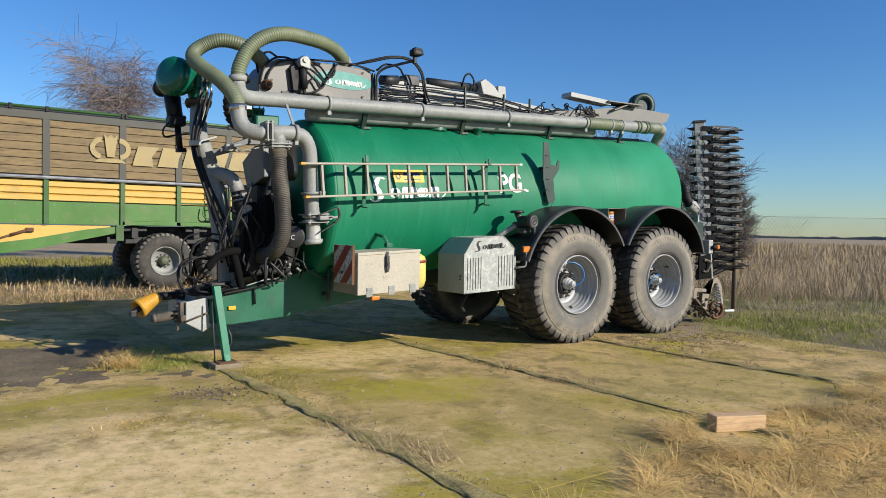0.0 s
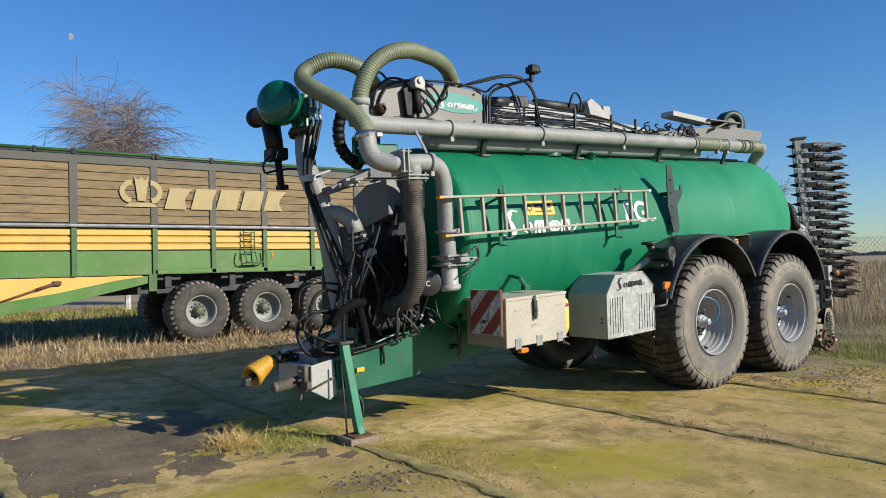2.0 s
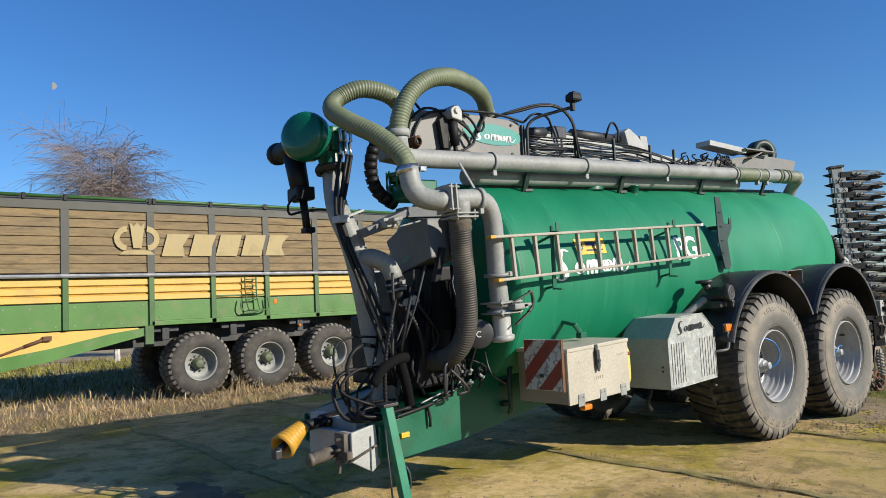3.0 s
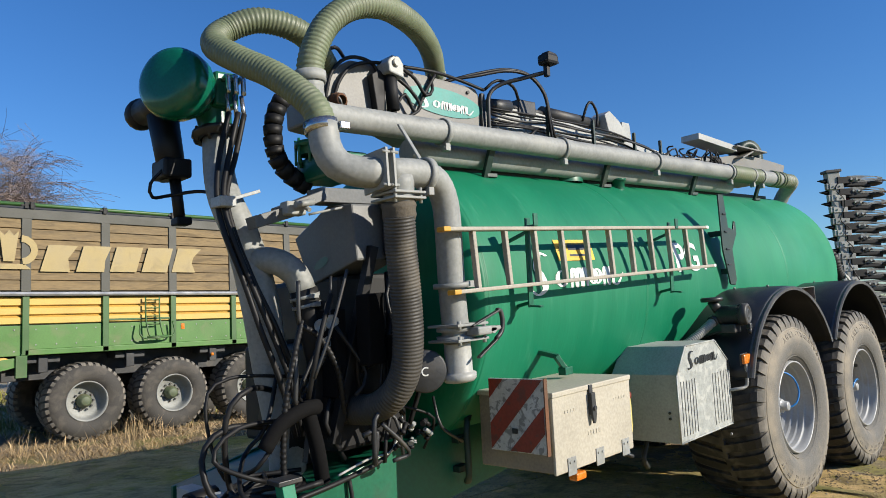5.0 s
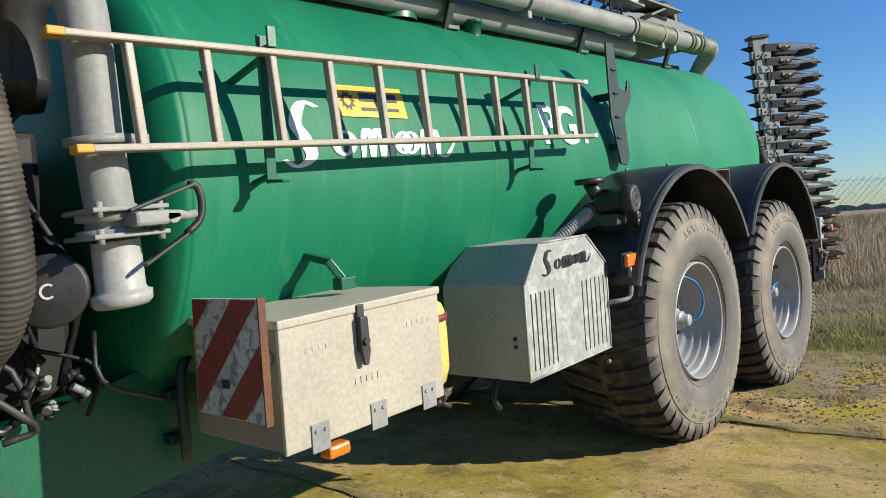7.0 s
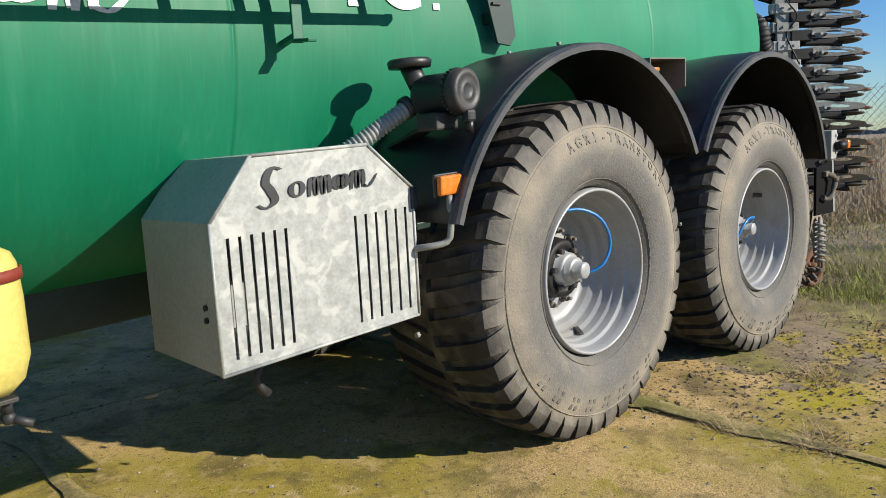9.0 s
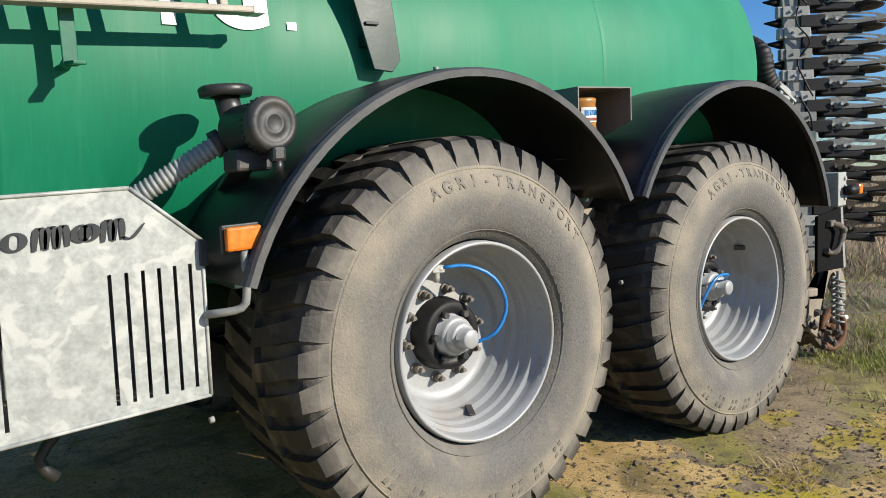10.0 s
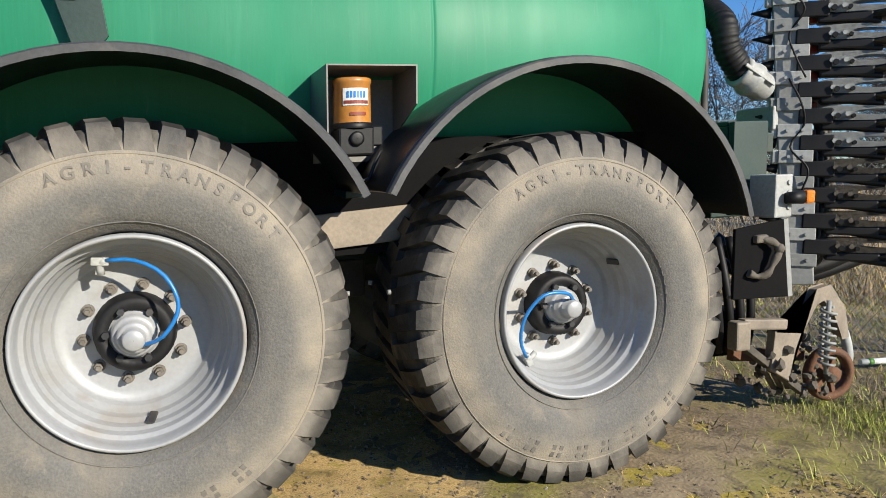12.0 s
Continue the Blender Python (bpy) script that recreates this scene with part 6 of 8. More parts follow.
plank(bm, (-0.86, 0.1, 1.52), (-0.8, 0.4, 1.45), 0.08, 0.02)
bpart("filter_bracket", bm, "steel", filt)

# mudguards
def mudguard(hx, a0, a1, cz, r):
    bm = B()
    n = 28
    prof = [(-0.125, -0.028), (-0.128, -0.006), (-0.118, 0.0), (-0.108, -0.004), (-0.098, -0.004), (-0.09, 0.0), (-0.06, 0.012), (0.2, 0.02), (0.55, 0.012), (0.60, 0.0)]
    inner = [(y, d - 0.014) for y, d in reversed(prof[1:])]
    ring = prof + inner
    rows = []
    for k in range(n + 1):
        a = radians(a0 + (a1 - a0) * k / n)
        rows.append([bm.verts.new((hx + (r + d) * math.cos(a), y, cz + (r + d) * math.sin(a))) for y, d in ring])
    for p, q in zip(rows, rows[1:]):
        for i in range(len(ring)):
            j = (i + 1) % len(ring)
            bm.faces.new((p[i], p[j], q[j], q[i])).smooth = True
    bm.faces.new(rows[0])
    bm.faces.new(rows[-1][::-1])
    g = bpart("mudguard", bm, "fender", label="black plastic mudguard with a ribbed rim")
    for a in (a0 + 25, (a0 + a1) / 2, a1 - 25):
        q = radians(a)
        for y in (0.05, 0.35):
            bm = B()
            c = Vector((hx + (r + 0.016) * math.cos(q), y, cz + (r + 0.016) * math.sin(q)))
            rod(bm, c, c + Vector((math.cos(q), 0, math.sin(q))) * 0.015, 0.011, n=6)
            bpart("bolt", bm, "zinc", g)
    bm = B()
    strip = [(-0.131, -0.030), (-0.134, -0.004), (-0.121, 0.004), (-0.106, 0.002), (-0.096, -0.001), (-0.088, 0.004), (-0.080, 0.004), (-0.080, -0.010), (-0.120, -0.014)]
    rows = []
    for k in range(n + 1):
        a = radians(a0 + (a1 - a0) * k / n)
        rows.append([bm.verts.new((hx + (r + d) * math.cos(a), y, cz + (r + d) * math.sin(a))) for y, d in strip])
    for p, q in zip(rows, rows[1:]):
        for i in range(len(strip)):
            j = (i + 1) % len(strip)
            bm.faces.new((p[i], p[j], q[j], q[i]))
    bm.faces.new(rows[0])
    bm.faces.new(rows[-1][::-1])
    bpart("guard_rim", bm, "guardrim", g, "scuffed grey ribbed rim")
    return g


mudguard(-0.03, 161, 26, 0.835, 0.984)
mudguard(1.79, 153, 14, 0.83, 0.965)
for x0, x1, w in ((-0.95, -0.70, 1.12), (0.72, 1.05, 1.26), (2.5, 2.75, 1.1)):
    bm = B()
    plank(bm, ((x0 + x1) / 2, 0.2, w), ((x0 + x1) / 2, 0.75, w + 0.02), 0.10, 0.03)
    bpart("mudguard_bracket", bm, "dgreen")
# black plate added behind the wheels, standing in for the shade inside the arches
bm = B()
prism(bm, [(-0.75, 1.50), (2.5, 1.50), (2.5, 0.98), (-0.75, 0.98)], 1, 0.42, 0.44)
bpart("side_plate", bm, "matte", label="black plate added behind the mudguards for the dark of the arches")
# amber lamps
bm = B()
tube(bm, [(-1.04, 0.1, 1.06), (-1.02, -0.02, 1.075), (-0.955, -0.06, 1.085), (-0.94, -0.07, 1.13), (-0.94, -0.07, 1.26)], 0.013, 0.02, 8)
lampb = bpart("lamp_bracket", bm, "zinc", label="bent steel lamp bracket")
bm = B()
box(bm, (-1.0, -0.092, 1.262), (-0.885, -0.062, 1.335), 0.012)
bpart("lamp_lens", bm, "orange", lampb, "amber side lamp lens")
bm = B()
box(bm, (-1.008, -0.068, 1.254), (-0.877, -0.052, 1.343), 0.008)
bpart("lamp_base", bm, "fender", lampb)

# grease pump in its box
bm = B()
GX0, GX1, GW0, GW1, GY0, GY1 = 0.735, 1.11, 1.40, 1.785, 0.08, 0.42
box(bm, (GX0 + 0.007, GY1 - 0.006, GW0), (GX1 - 0.001, GY1, GW1 - 0.007), 0)
gbox = bpart("pump_shield", bm, "boom", label="grey bent sheet-metal pump shield")
bm = B()
box(bm, (GX0, GY0, GW0 + 0.06), (GX0 + 0.006, GY1, GW1), 0)
bpart("side_sheet", bm, "boom", gbox)
bm = B()
box(bm, (GX0 + 0.007, GY0, GW1 - 0.006), (GX1 - 0.001, GY1, GW1), 0)
bpart("top_sheet", bm, "boom", gbox)
bm = B()
prism(bm, [(GY0, GW1), (GY0, GW1 - 0.16), (GY1, GW0 + 0.1), (GY1, GW1)], 0, GX1, GX1 + 0.006)
bpart("side_sheet", bm, "boom", gbox)
bm = B()
lathe(bm, [(0, 0.078), (0.16, 0.076), (0.165, 0.079), (0.18, 0.079), (0.185, 0.07), (0.185, 0.001)], (0.865, 0.19, 1.555), (0, 0, 1), 28)
gp = bpart("grease_reservoir", bm, "amber", gbox, "amber grease reservoir")
bm = B()
n = 10
for (w0, w1) in ((1.625, 1.695),):
    rows = [[bm.verts.new((0.865 + 0.0795 * math.sin(a), 0.19 - 0.0795 * math.cos(a), w)) for w in (w0, w1)] for a in [radians(-42 + 84 * k / n) for k in range(n + 1)]]
    for p, q in zip(rows, rows[1:]):
        bm.faces.new((p[0], q[0], q[1], p[1]))
lab = bpart("label", bm, "decal", gbox, "white label on the reservoir")
bm = B()
for w0, w1, s0, s1 in ((1.632, 1.645, -38, 38), (1.585, 1.598, -20, 30)):
    rows = [[bm.verts.new((0.865 + 0.0815 * math.sin(a), 0.19 - 0.0815 * math.cos(a), w)) for w in (w0, w1)] for a in [radians(s0 + (s1 - s0) * k / n) for k in range(n + 1)]]
    for p, q in zip(rows, rows[1:]):
        bm.faces.new((p[0], q[0], q[1], p[1]))
bpart("label_red_bar", bm, "red", gbox)
bm = B()
for k in range(6):
    a = radians(-26 + 10 * k)
    rows = [[bm.verts.new((0.865 + 0.0815 * math.sin(b), 0.19 - 0.0815 * math.cos(b), w)) for w in (1.656, 1.682)] for b in (a - 0.055, a + 0.055)]
    bm.faces.new((rows[0][0], rows[1][0], rows[1][1], rows[0][1]))
bpart("label_blue_bars", bm, "blue", gbox)
bm = B()
box(bm, (0.79, 0.12, 1.42), (0.94, 0.27, 1.535), 0.01)
lathe(bm, [(0, 0.082), (0.02, 0.086), (0.024, 0.078)], (0.865, 0.19, 1.533), (0, 0, 1), 24)
lathe(bm, [(0, 0.03), (-0.012, 0.03), (-0.014, 0.02), (-0.014, 0.001)], (0.865, 0.12, 1.49), (0, 1, 0), 14)
box(bm, (0.94, 0.15, 1.46), (0.985, 0.2, 1.54), 0.006)
rod(bm, (0.82, 0.14, 1.42), (0.82, 0.14, 1.37), 0.012, n=8)
bpart("grease_pump", bm, "black", gbox, "black grease pump body")
bm = B()
tube(bm, [(0.82, 0.14, 1.38), (0.86, 0.14, 1.33), (0.92, 0.16, 1.32), (0.96, 0.2, 1.38), (1.0, 0.24, 1.44)], 0.008, 0.02, 6)
bpart("grease_line", bm, "steel", gbox)

# hooks and plates on the tank's side
bm = B()
prism(bm, [(-0.30, 2.70), (-0.20, 2.70), (-0.15, 2.40), (-0.05, 2.38), (-0.02, 2.46), (0.01, 2.45), (0.01, 2.34), (-0.10, 2.20), (-0.06, 1.92), (-0.10, 1.87), (-0.19, 1.88), (-0.29, 2.2)], 1, 0.33, 0.345, 0.003)
for w in (2.0, 2.35):
    plank(bm, (-0.2, 0.345, w), (-0.2, 0.55 if w > 2.2 else 0.42, w), 0.03, 0.05)
hookp = bpart("hose_hook", bm, "dgreen", label="dark green notched hose hook")
for w in (2.52, 2.36, 2.2, 2.06):
    bm = B()
    box(bm, (-0.255 + (2.52 - w) * 0.06, 0.318, w - 0.006), (-0.195 + (2.52 - w) * 0.06, 0.333, w + 0.006), 0.002)
    bpart("hook_tooth", bm, "steel", hookp)
for x in (-3.09, -1.33):
    bm = B()
    plank(bm, (x, 0.275, 2.42), (x + 0.02, 0.30, 1.86), 0.012, 0.045, 0.003, up=(1, 0, 0))
    plank(bm, (x, 0.21, 2.44), (x, 0.21, 2.36), 0.012, 0.04, 0.003, up=(1, 0, 0))
    plank(bm, (x, 0.215, 2.365), (x, 0.29, 2.365), 0.04, 0.012, 0.003)
    plank(bm, (x + 0.02, 0.30, 1.87), (x + 0.03, 0.22, 1.86), 0.04, 0.012, 0.003)
    plank(bm, (x, 0.29, 2.33), (x - 0.03, 0.47, 2.27), 0.03, 0.02, 0.003)
    plank(bm, (x + 0.02, 0.30, 1.89), (x + 0.02, 0.42, 1.87), 0.03, 0.02, 0.003)
    bpart("ladder_hook", bm, "green", label="dark green ladder hook")
bm = B()
plank(bm, (-2.80, 0.50, 1.56), (-2.76, 0.35, 1.52), 0.05, 0.03, 0.003)
plank(bm, (-2.78, 0.36, 1.53), (-2.72, 0.33, 1.43), 0.05, 0.03, 0.003)
box(bm, (-2.76, 0.30, 1.40), (-2.68, 0.36, 1.45), 0.004)
bpart("side_hook", bm, "green", label="green welded side hook")

# ---- ladder hung on the tank ----
ladder = tagged(empty("ladder", (-2.3, 0.24, 2.05)), "grey-beige aluminium ladder hung on the tank's hooks", "ladder")


def lpart(name, bm, mat, label=""):
    for v in bm.verts:
        v.co.z += SLOPE * v.co.x
        v.co -= Vector((-2.3, 0.24, 2.05))
    return part(name, bm, mat, ladder, label)


def rail_w(x, top):
    return (2.335 + (x + 3.88) * 0.014) if top else (1.985 + (x + 3.82) * 0.022)


for top, x0, x1 in ((True, -3.88, -0.78), (False, -3.82, -0.70)):
    bm = B()
    plank(bm, (x0 + 0.05, 0.24, rail_w(x0 + 0.05, top)), (x1 - 0.04, 0.24, rail_w(x1 - 0.04, top)), 0.06, 0.024, 0.006)
    lpart("rail", bm, "alum", "dusty aluminium side rail")
    for a, b, mt in ((x0, x0 + 0.055, "yplas"), (x1 - 0.045, x1, "decal")):
        bm = B()
        plank(bm, (a, 0.24, rail_w(a, top)), (b, 0.24, rail_w(b, top)), 0.064, 0.028, 0.006)
        lpart("end_cap", bm, mt)
for k in range(11):
    x = -3.62 + 0.276 * k
    bm = B()
    plank(bm, (x - 0.01, 0.24, rail_w(x, True)), (x + 0.02, 0.24, rail_w(x, False)), 0.036, 0.030, 0.006, up=(1, 0, 0))
    lpart("rung", bm, "alum", "")

# ---- rear frame ----
bm = B()
tube(bm, [(2.98, 1.05, 2.86), (3.08, 1.12, 2.66), (3.18, 1.0, 2.4), (3.14, 0.7, 2.2), (3.08, 0.52, 2.08), (3.10, 0.5, 1.94), (3.22, 0.5, 1.80)], 0.075, 0.04, 16, rib=0.004, pitch=0.03)
rhose = bpart("rear_hose", bm, "black", label="black ribbed rear hose")
bm = B()
lathe(bm, [(0, 0.07), (0, 0.09), (0.03, 0.092), (0.04, 0.085), (0.07, 0.09), (0.09, 0.1), (0.12, 0.1), (0.13, 0.085), (0.2, 0.085), (0.24, 0.06)], (3.18, 0.5, 1.83), (0.8, 0.0, -0.45), 20)
plank(bm, (3.15, 0.41, 1.85), (3.35, 0.40, 1.74), 0.012, 0.02)
bpart("coupling", bm, "light", rhose, "pale grey hose coupling")
bm = B()
box(bm, (2.80, 0.10, 1.05), (3.02, 0.14, 1.52), 0.004)
box(bm, (2.80, 0.145, 1.30), (2.82, 0.6, 1.50), 0.004)
box(bm, (3.03, 0.40, 1.36), (3.36, 0.46, 1.47), 0.006)
box(bm, (3.02, 0.50, 1.0), (3.36, 0.9, 1.34), 0.01)
box(bm, (2.80, 0.145, 1.50), (3.06, 0.9, 1.525), 0.006)
rframe = bpart("rear_frame", bm, "dgreen", label="dark grey-green rear frame plates")
bm = B()
prism(bm, [(2.66, 1.0), (2.965, 1.03), (3.015, 0.64), (2.66, 0.66)], 1, -0.085, -0.065, 0.004)
flap = bpart("mud_flap", bm, "matte", rframe, "black rubber mud flap")
bm = B()
plank(bm, (3.02, -0.08, 0.64), (2.97, -0.08, 1.03), 0.012, 0.03, 0.002)
bpart("flap_edge", bm, "zinc", flap, "bare metal edge strip")
bm = B()
box(bm, (2.87, -0.11, 1.04), (2.98, 0.06, 1.25), 0.008)
for w in (1.09, 1.16, 1.21):
    rod(bm, (2.955, -0.118, w), (2.955, -0.105, w), 0.013, n=10)
lb = bpart("lamp_bracket", bm, "light", rframe, "white bolted lamp bracket")
bm = B()
rod(bm, (2.92, -0.13, 1.135), (3.0, -0.15, 1.137), 0.028, 0.034, 14)
bpart("lamp_arm", bm, "black", rframe)
bm = B()
box(bm, (2.998, -0.18, 1.105), (3.055, -0.125, 1.17), 0.012)
bpart("lamp_lens", bm, "orange", rframe, "round amber rear lamp")
bm = B()
tube(bm, [(2.80, -0.10, 0.945), (2.86, -0.125, 0.925), (2.885, -0.135, 0.89), (2.86, -0.13, 0.83), (2.83, -0.12, 0.775), (2.78, -0.11, 0.765), (2.735, -0.10, 0.785)], lambda t: 0.011 + 0.010 * abs(math.sin(11 * t)), 0.015, 7)
box(bm, (2.765, -0.115, 0.925), (2.84, -0.08, 0.965), 0.01)
ball(bm, (2.885, -0.135, 0.895), 0.026, 8)
bpart("muddy_lever", bm, "mud", rframe, "mud-caked lever")
for k in range(3):
    bm = B()
    tube(bm, [(2.86 + 0.05 * k, 0.6, 2.2), (2.84 + 0.05 * k, 0.5, 1.9), (2.85 + 0.05 * k, 0.5, 1.5), (2.9 + 0.05 * k, 0.5, 1.3)], 0.022, 0.06, 8)
    bpart("rear_hose", bm, "bhose", rframe)

# ---- disc injector standing folded up at the rear ----
injector = tagged(empty("slurry_injector", (3.5, 0.5, 0.4)), "folded slurry injector with a column of muddy disc arms", "slurry injector")
IO = Vector((3.5, 0.5, 0.4))


def ipart(name, bm, mat, parent=None, label=""):
    for v in bm.verts:
        v.co -= IO
    return part(name, bm, mat, injector if parent is None else parent, label)


ARM = Vector((0.74, -0.67, 0)).normalized()     # the way the arms point out
FACE = Vector((-0.67, -0.74, 0)).normalized()   # the column's broad side


def column_at(z):
    f = (z - 0.75) / 2.6
    return Vector((3.63 - 0.14 * f, 0.44 + 0.12 * f, z))


bm = B()
plank(bm, column_at(0.75), column_at(3.35), 0.10, 0.17, 0.008, up=ARM)
column = ipart("column", bm, "zinc", None, "grey square steel column")
for k in range(16):
    c = column_at(0.90 + 0.151 * k)
    bm = B()
    plank(bm, c + FACE * 0.056 - ARM * 0.085, c + FACE * 0.056 + ARM * 0.10, 0.075, 0.014, 0.004, up=FACE)
    plank(bm, c + FACE * 0.03 - ARM * 0.08, c + FACE * 0.03 - ARM * 0.125, 0.085, 0.05, 0.012, up=FACE)
    for e in (-0.03, 0.05):
        rod(bm, c + FACE * 0.06 + ARM * e, c + FACE * 0.074 + ARM * e, 0.010, n=6)
    ipart("column_bracket", bm, "light" if k % 3 else "zinc", column)
for k in range(3):
    bm = B()
    z = 1.3 + 0.65 * k
    pts = [column_at(z + 0.13 * i) + FACE * (0.075 + 0.02 * math.sin(i * 1.9 + k)) + ARM * (0.03 + 0.05 * math.sin(i * 2.3 + k)) for i in range(6)]
    tube(bm, pts, 0.006, 0.03, 6)
    ipart("cable", bm, "black", column)
bm = B()
plank(bm, column_at(3.35), column_at(3.385), 0.14, 0.21, 0.006, up=ARM)
ipart("column_cap", bm, "steel", column)
NARM = 16


def disc_arm(k):
    z = 0.98 + 2.26 * k / (NARM - 1)
    f = k / (NARM - 1)
    c = column_at(z)
    d = Vector((ARM.x, ARM.y, -0.02)).normalized()
    s = Vector((0, 0, 1))
    L = 0.56
    m = "mud" if k < 4 else "light"
    o = c + ARM * 0.13
    a = empty("disc_arm", o - IO)
    a.parent = injector

    def ap(name, bm, mat, label=""):
        for v in bm.verts:
            v.co -= o
        return part(name, bm, mat, a, label)
    # pair of slotted arm plates
    side = d.cross(s).normalized()
    for e in (-0.055, 0.055):
        bm = B()
        outer, inner = [], []
        for q in range(28):
            an = q * 2 * math.pi / 28
            cu, sn = math.cos(an), math.sin(an)
            blunt = math.copysign(abs(sn) ** 0.55, sn)
            outer.append(bm.verts.new(o + side * e + d * (0.25 + 0.25 * cu) + s * (0.018 + 0.040 * blunt * (1.0 - 0.28 * cu))))
            inner.append(bm.verts.new(o + side * e + d * (0.31 + 0.12 * cu) + s * (0.022 + 0.016 * sn)))
        for q in range(28):
            r2 = (q + 1) % 28
            bm.faces.new((outer[q], outer[r2], inner[r2], inner[q]))
        bmesh.ops.solidify(bm, geom=bm.faces[:], thickness=0.012)
        for al in (0.08, 0.15):
            c = o + side * e + d * al + s * 0.01
            rod(bm, c - side * 0.022, c + side * 0.022, 0.014, n=6)
        ap("arm_plate", bm, m)
    bm = B()
    rod(bm, o + d * 0.1 + side * 0.08, o + d * 0.1 - side * 0.08, 0.016, n=8)
    rod(bm, o + d * 0.18 + side * 0.08, o + d * 0.18 - side * 0.08, 0.012, n=8)
    plank(bm, o - d * 0.10, o + d * 0.08, 0.13, 0.09, 0.008)
    plank(bm, o + d * 0.02 - s * 0.05, o + d * 0.30 - s * 0.05, 0.10, 0.055, 0.012)
    plank(bm, o + d * 0.28 - s * 0.045, o + d * 0.46 - s * 0.02, 0.07, 0.045, 0.012)
    rod(bm, o - d * 0.22, o - d * 0.33 + s * 0.004, 0.034, 0.005, 10)
    ap("arm_clamp", bm, "black")
    bm = B()
    lathe(bm, [(-0.004, 0.001), (-0.012, 0.05), (-0.003, 0.11), (0.003, 0.11), (0.012, 0.05), (0.004, 0.001)], o + d * 0.40 - s * 0.045, Vector((0.1, 0.05, 1)), 22)
    ap("cutting_disc", bm, "mud" if k < 9 else "steel", "thin worn cutting disc")
    bm = B()
    plank(bm, o + d * 0.46, o + d * L, 0.03, 0.022, 0.004)
    rod(bm, o + d * (L - 0.03), o + d * (L + 0.03), 0.018, 0.006, 8)
    ap("share_tip", bm, "rust" if k % 3 else "steel")
    bm = B()
    q = o + Vector((-0.02, -0.02, -0.03))
    tube(bm, [q, q + d * 0.16 - s * 0.03, q + d * 0.34 - s * 0.05], 0.02, 0.04, 8)
    ap("outlet_hose", bm, "black")


for k in range(NARM):
    disc_arm(k)
for k in range(9):
    bm = B()
    x = 3.58 + 0.045 * k
    tube(bm, [(x, 0.55, 1.75 - 0.04 * (k % 3)), (x + 0.01, 0.52, 1.4), (x - 0.01, 0.5, 1.1), (x - 0.05, 0.55, 0.85), (x - 0.2, 0.7, 0.72)], 0.024, 0.06, 9)
    ipart("feed_hose", bm, "bhose", None, "grey-brown feed hose")
bm = B()
lathe(bm, [(0, 0.2), (0.12, 0.2), (0.13, 0.22), (0.16, 0.22), (0.16, 0.001)], (3.8, 0.62, 1.74), (0, 0, 1), 24)
box(bm, (3.45, 0.5, 1.66), (3.62, 0.8, 1.80), 0.01)
ipart("distributor", bm, "light", None, "pale grey distributor head")
bm = B()
tube(bm, [(3.4, 0.9, 1.0), (3.6, 0.75, 0.82), (3.9, 0.6, 0.82), (4.2, 0.5, 0.95)], 0.05, 0.05, 10)
tube(bm, [(3.4, 1.0, 0.9), (3.65, 0.8, 0.74), (3.95, 0.65, 0.76), (4.3, 0.5, 0.9)], 0.04, 0.05, 10)
ipart("lower_hose", bm, "black")
for k in range(12):
    z = 2.95 - k * 0.17
    bm = B()
    box(bm, (3.62, 0.42, z), (3.70, 0.49, z + 0.06), 0.006)
    ipart("red_clip", bm, "red", column)
# lower linkage and press wheel standing on the ground
bm = B()
plank(bm, (3.05, 0.27, 0.58), (3.36, 0.27, 0.56), 0.06, 0.06, 0.01)
box(bm, (2.98, 0.22, 0.44), (3.08, 0.30, 0.60), 0.012)
prism(bm, [(3.28, 0.30), (3.42, 0.22), (3.46, 0.40), (3.60, 0.74), (3.70, 0.76), (3.82, 0.62), (3.86, 0.45), (3.82, 0.44), (3.74, 0.60), (3.66, 0.68), (3.60, 0.66), (3.50, 0.50), (3.30, 0.52)], 1, 0.27, 0.33, 0.006)
ipart("linkage", bm, "boxs", None, "pale grey muddy linkage plate")
bm = B()
pts = [(3.66 + 0.04 * math.cos(a), 0.24 + 0.04 * math.sin(a), 0.64 - a * 0.0068) for a in [k * 0.5 for k in range(104)]]
tube(bm, pts, 0.009, 0.03, 6, rough=True)
rod(bm, (3.66, 0.24, 0.68), (3.66, 0.24, 0.25), 0.014, n=8)
ipart("coil_spring", bm, "zinc", None, "grey coil spring")
bm = B()
lathe(bm, [(-0.035, 0.12), (-0.035, 0.15), (-0.02, 0.165), (0.02, 0.165), (0.035, 0.15), (0.035, 0.12)], (3.82, 0.36, 0.21), (0.15, 1, 0), 30, close=True)
for k in range(5):
    a = k * 2 * math.pi / 5
    plank(bm, (3.82, 0.36, 0.21), (3.82 + 0.135 * math.cos(a), 0.36, 0.21 + 0.135 * math.sin(a)), 0.03, 0.03)
lathe(bm, [(-0.05, 0.001), (-0.05, 0.05), (0.05, 0.05), (0.05, 0.001)], (3.82, 0.36, 0.21), (0.15, 1, 0), 16)
pw = ipart("press_wheel", bm, "rust", None, "rusty iron press wheel")
bm = B()
rnd = random.Random(3)
for k in range(70):
    c = Vector((3.35 + rnd.uniform(-0.12, 0.42), 0.36 + rnd.uniform(-0.12, 0.2), 0.24 + rnd.uniform(-0.14, 0.22)))
    r = rnd.uniform(0.012, 0.034)
    lump = bmesh.ops.create_icosphere(bm, subdivisions=1, radius=r)
    for v in lump["verts"]:
        v.co = c + v.co * rnd.uniform(0.65, 1.35)
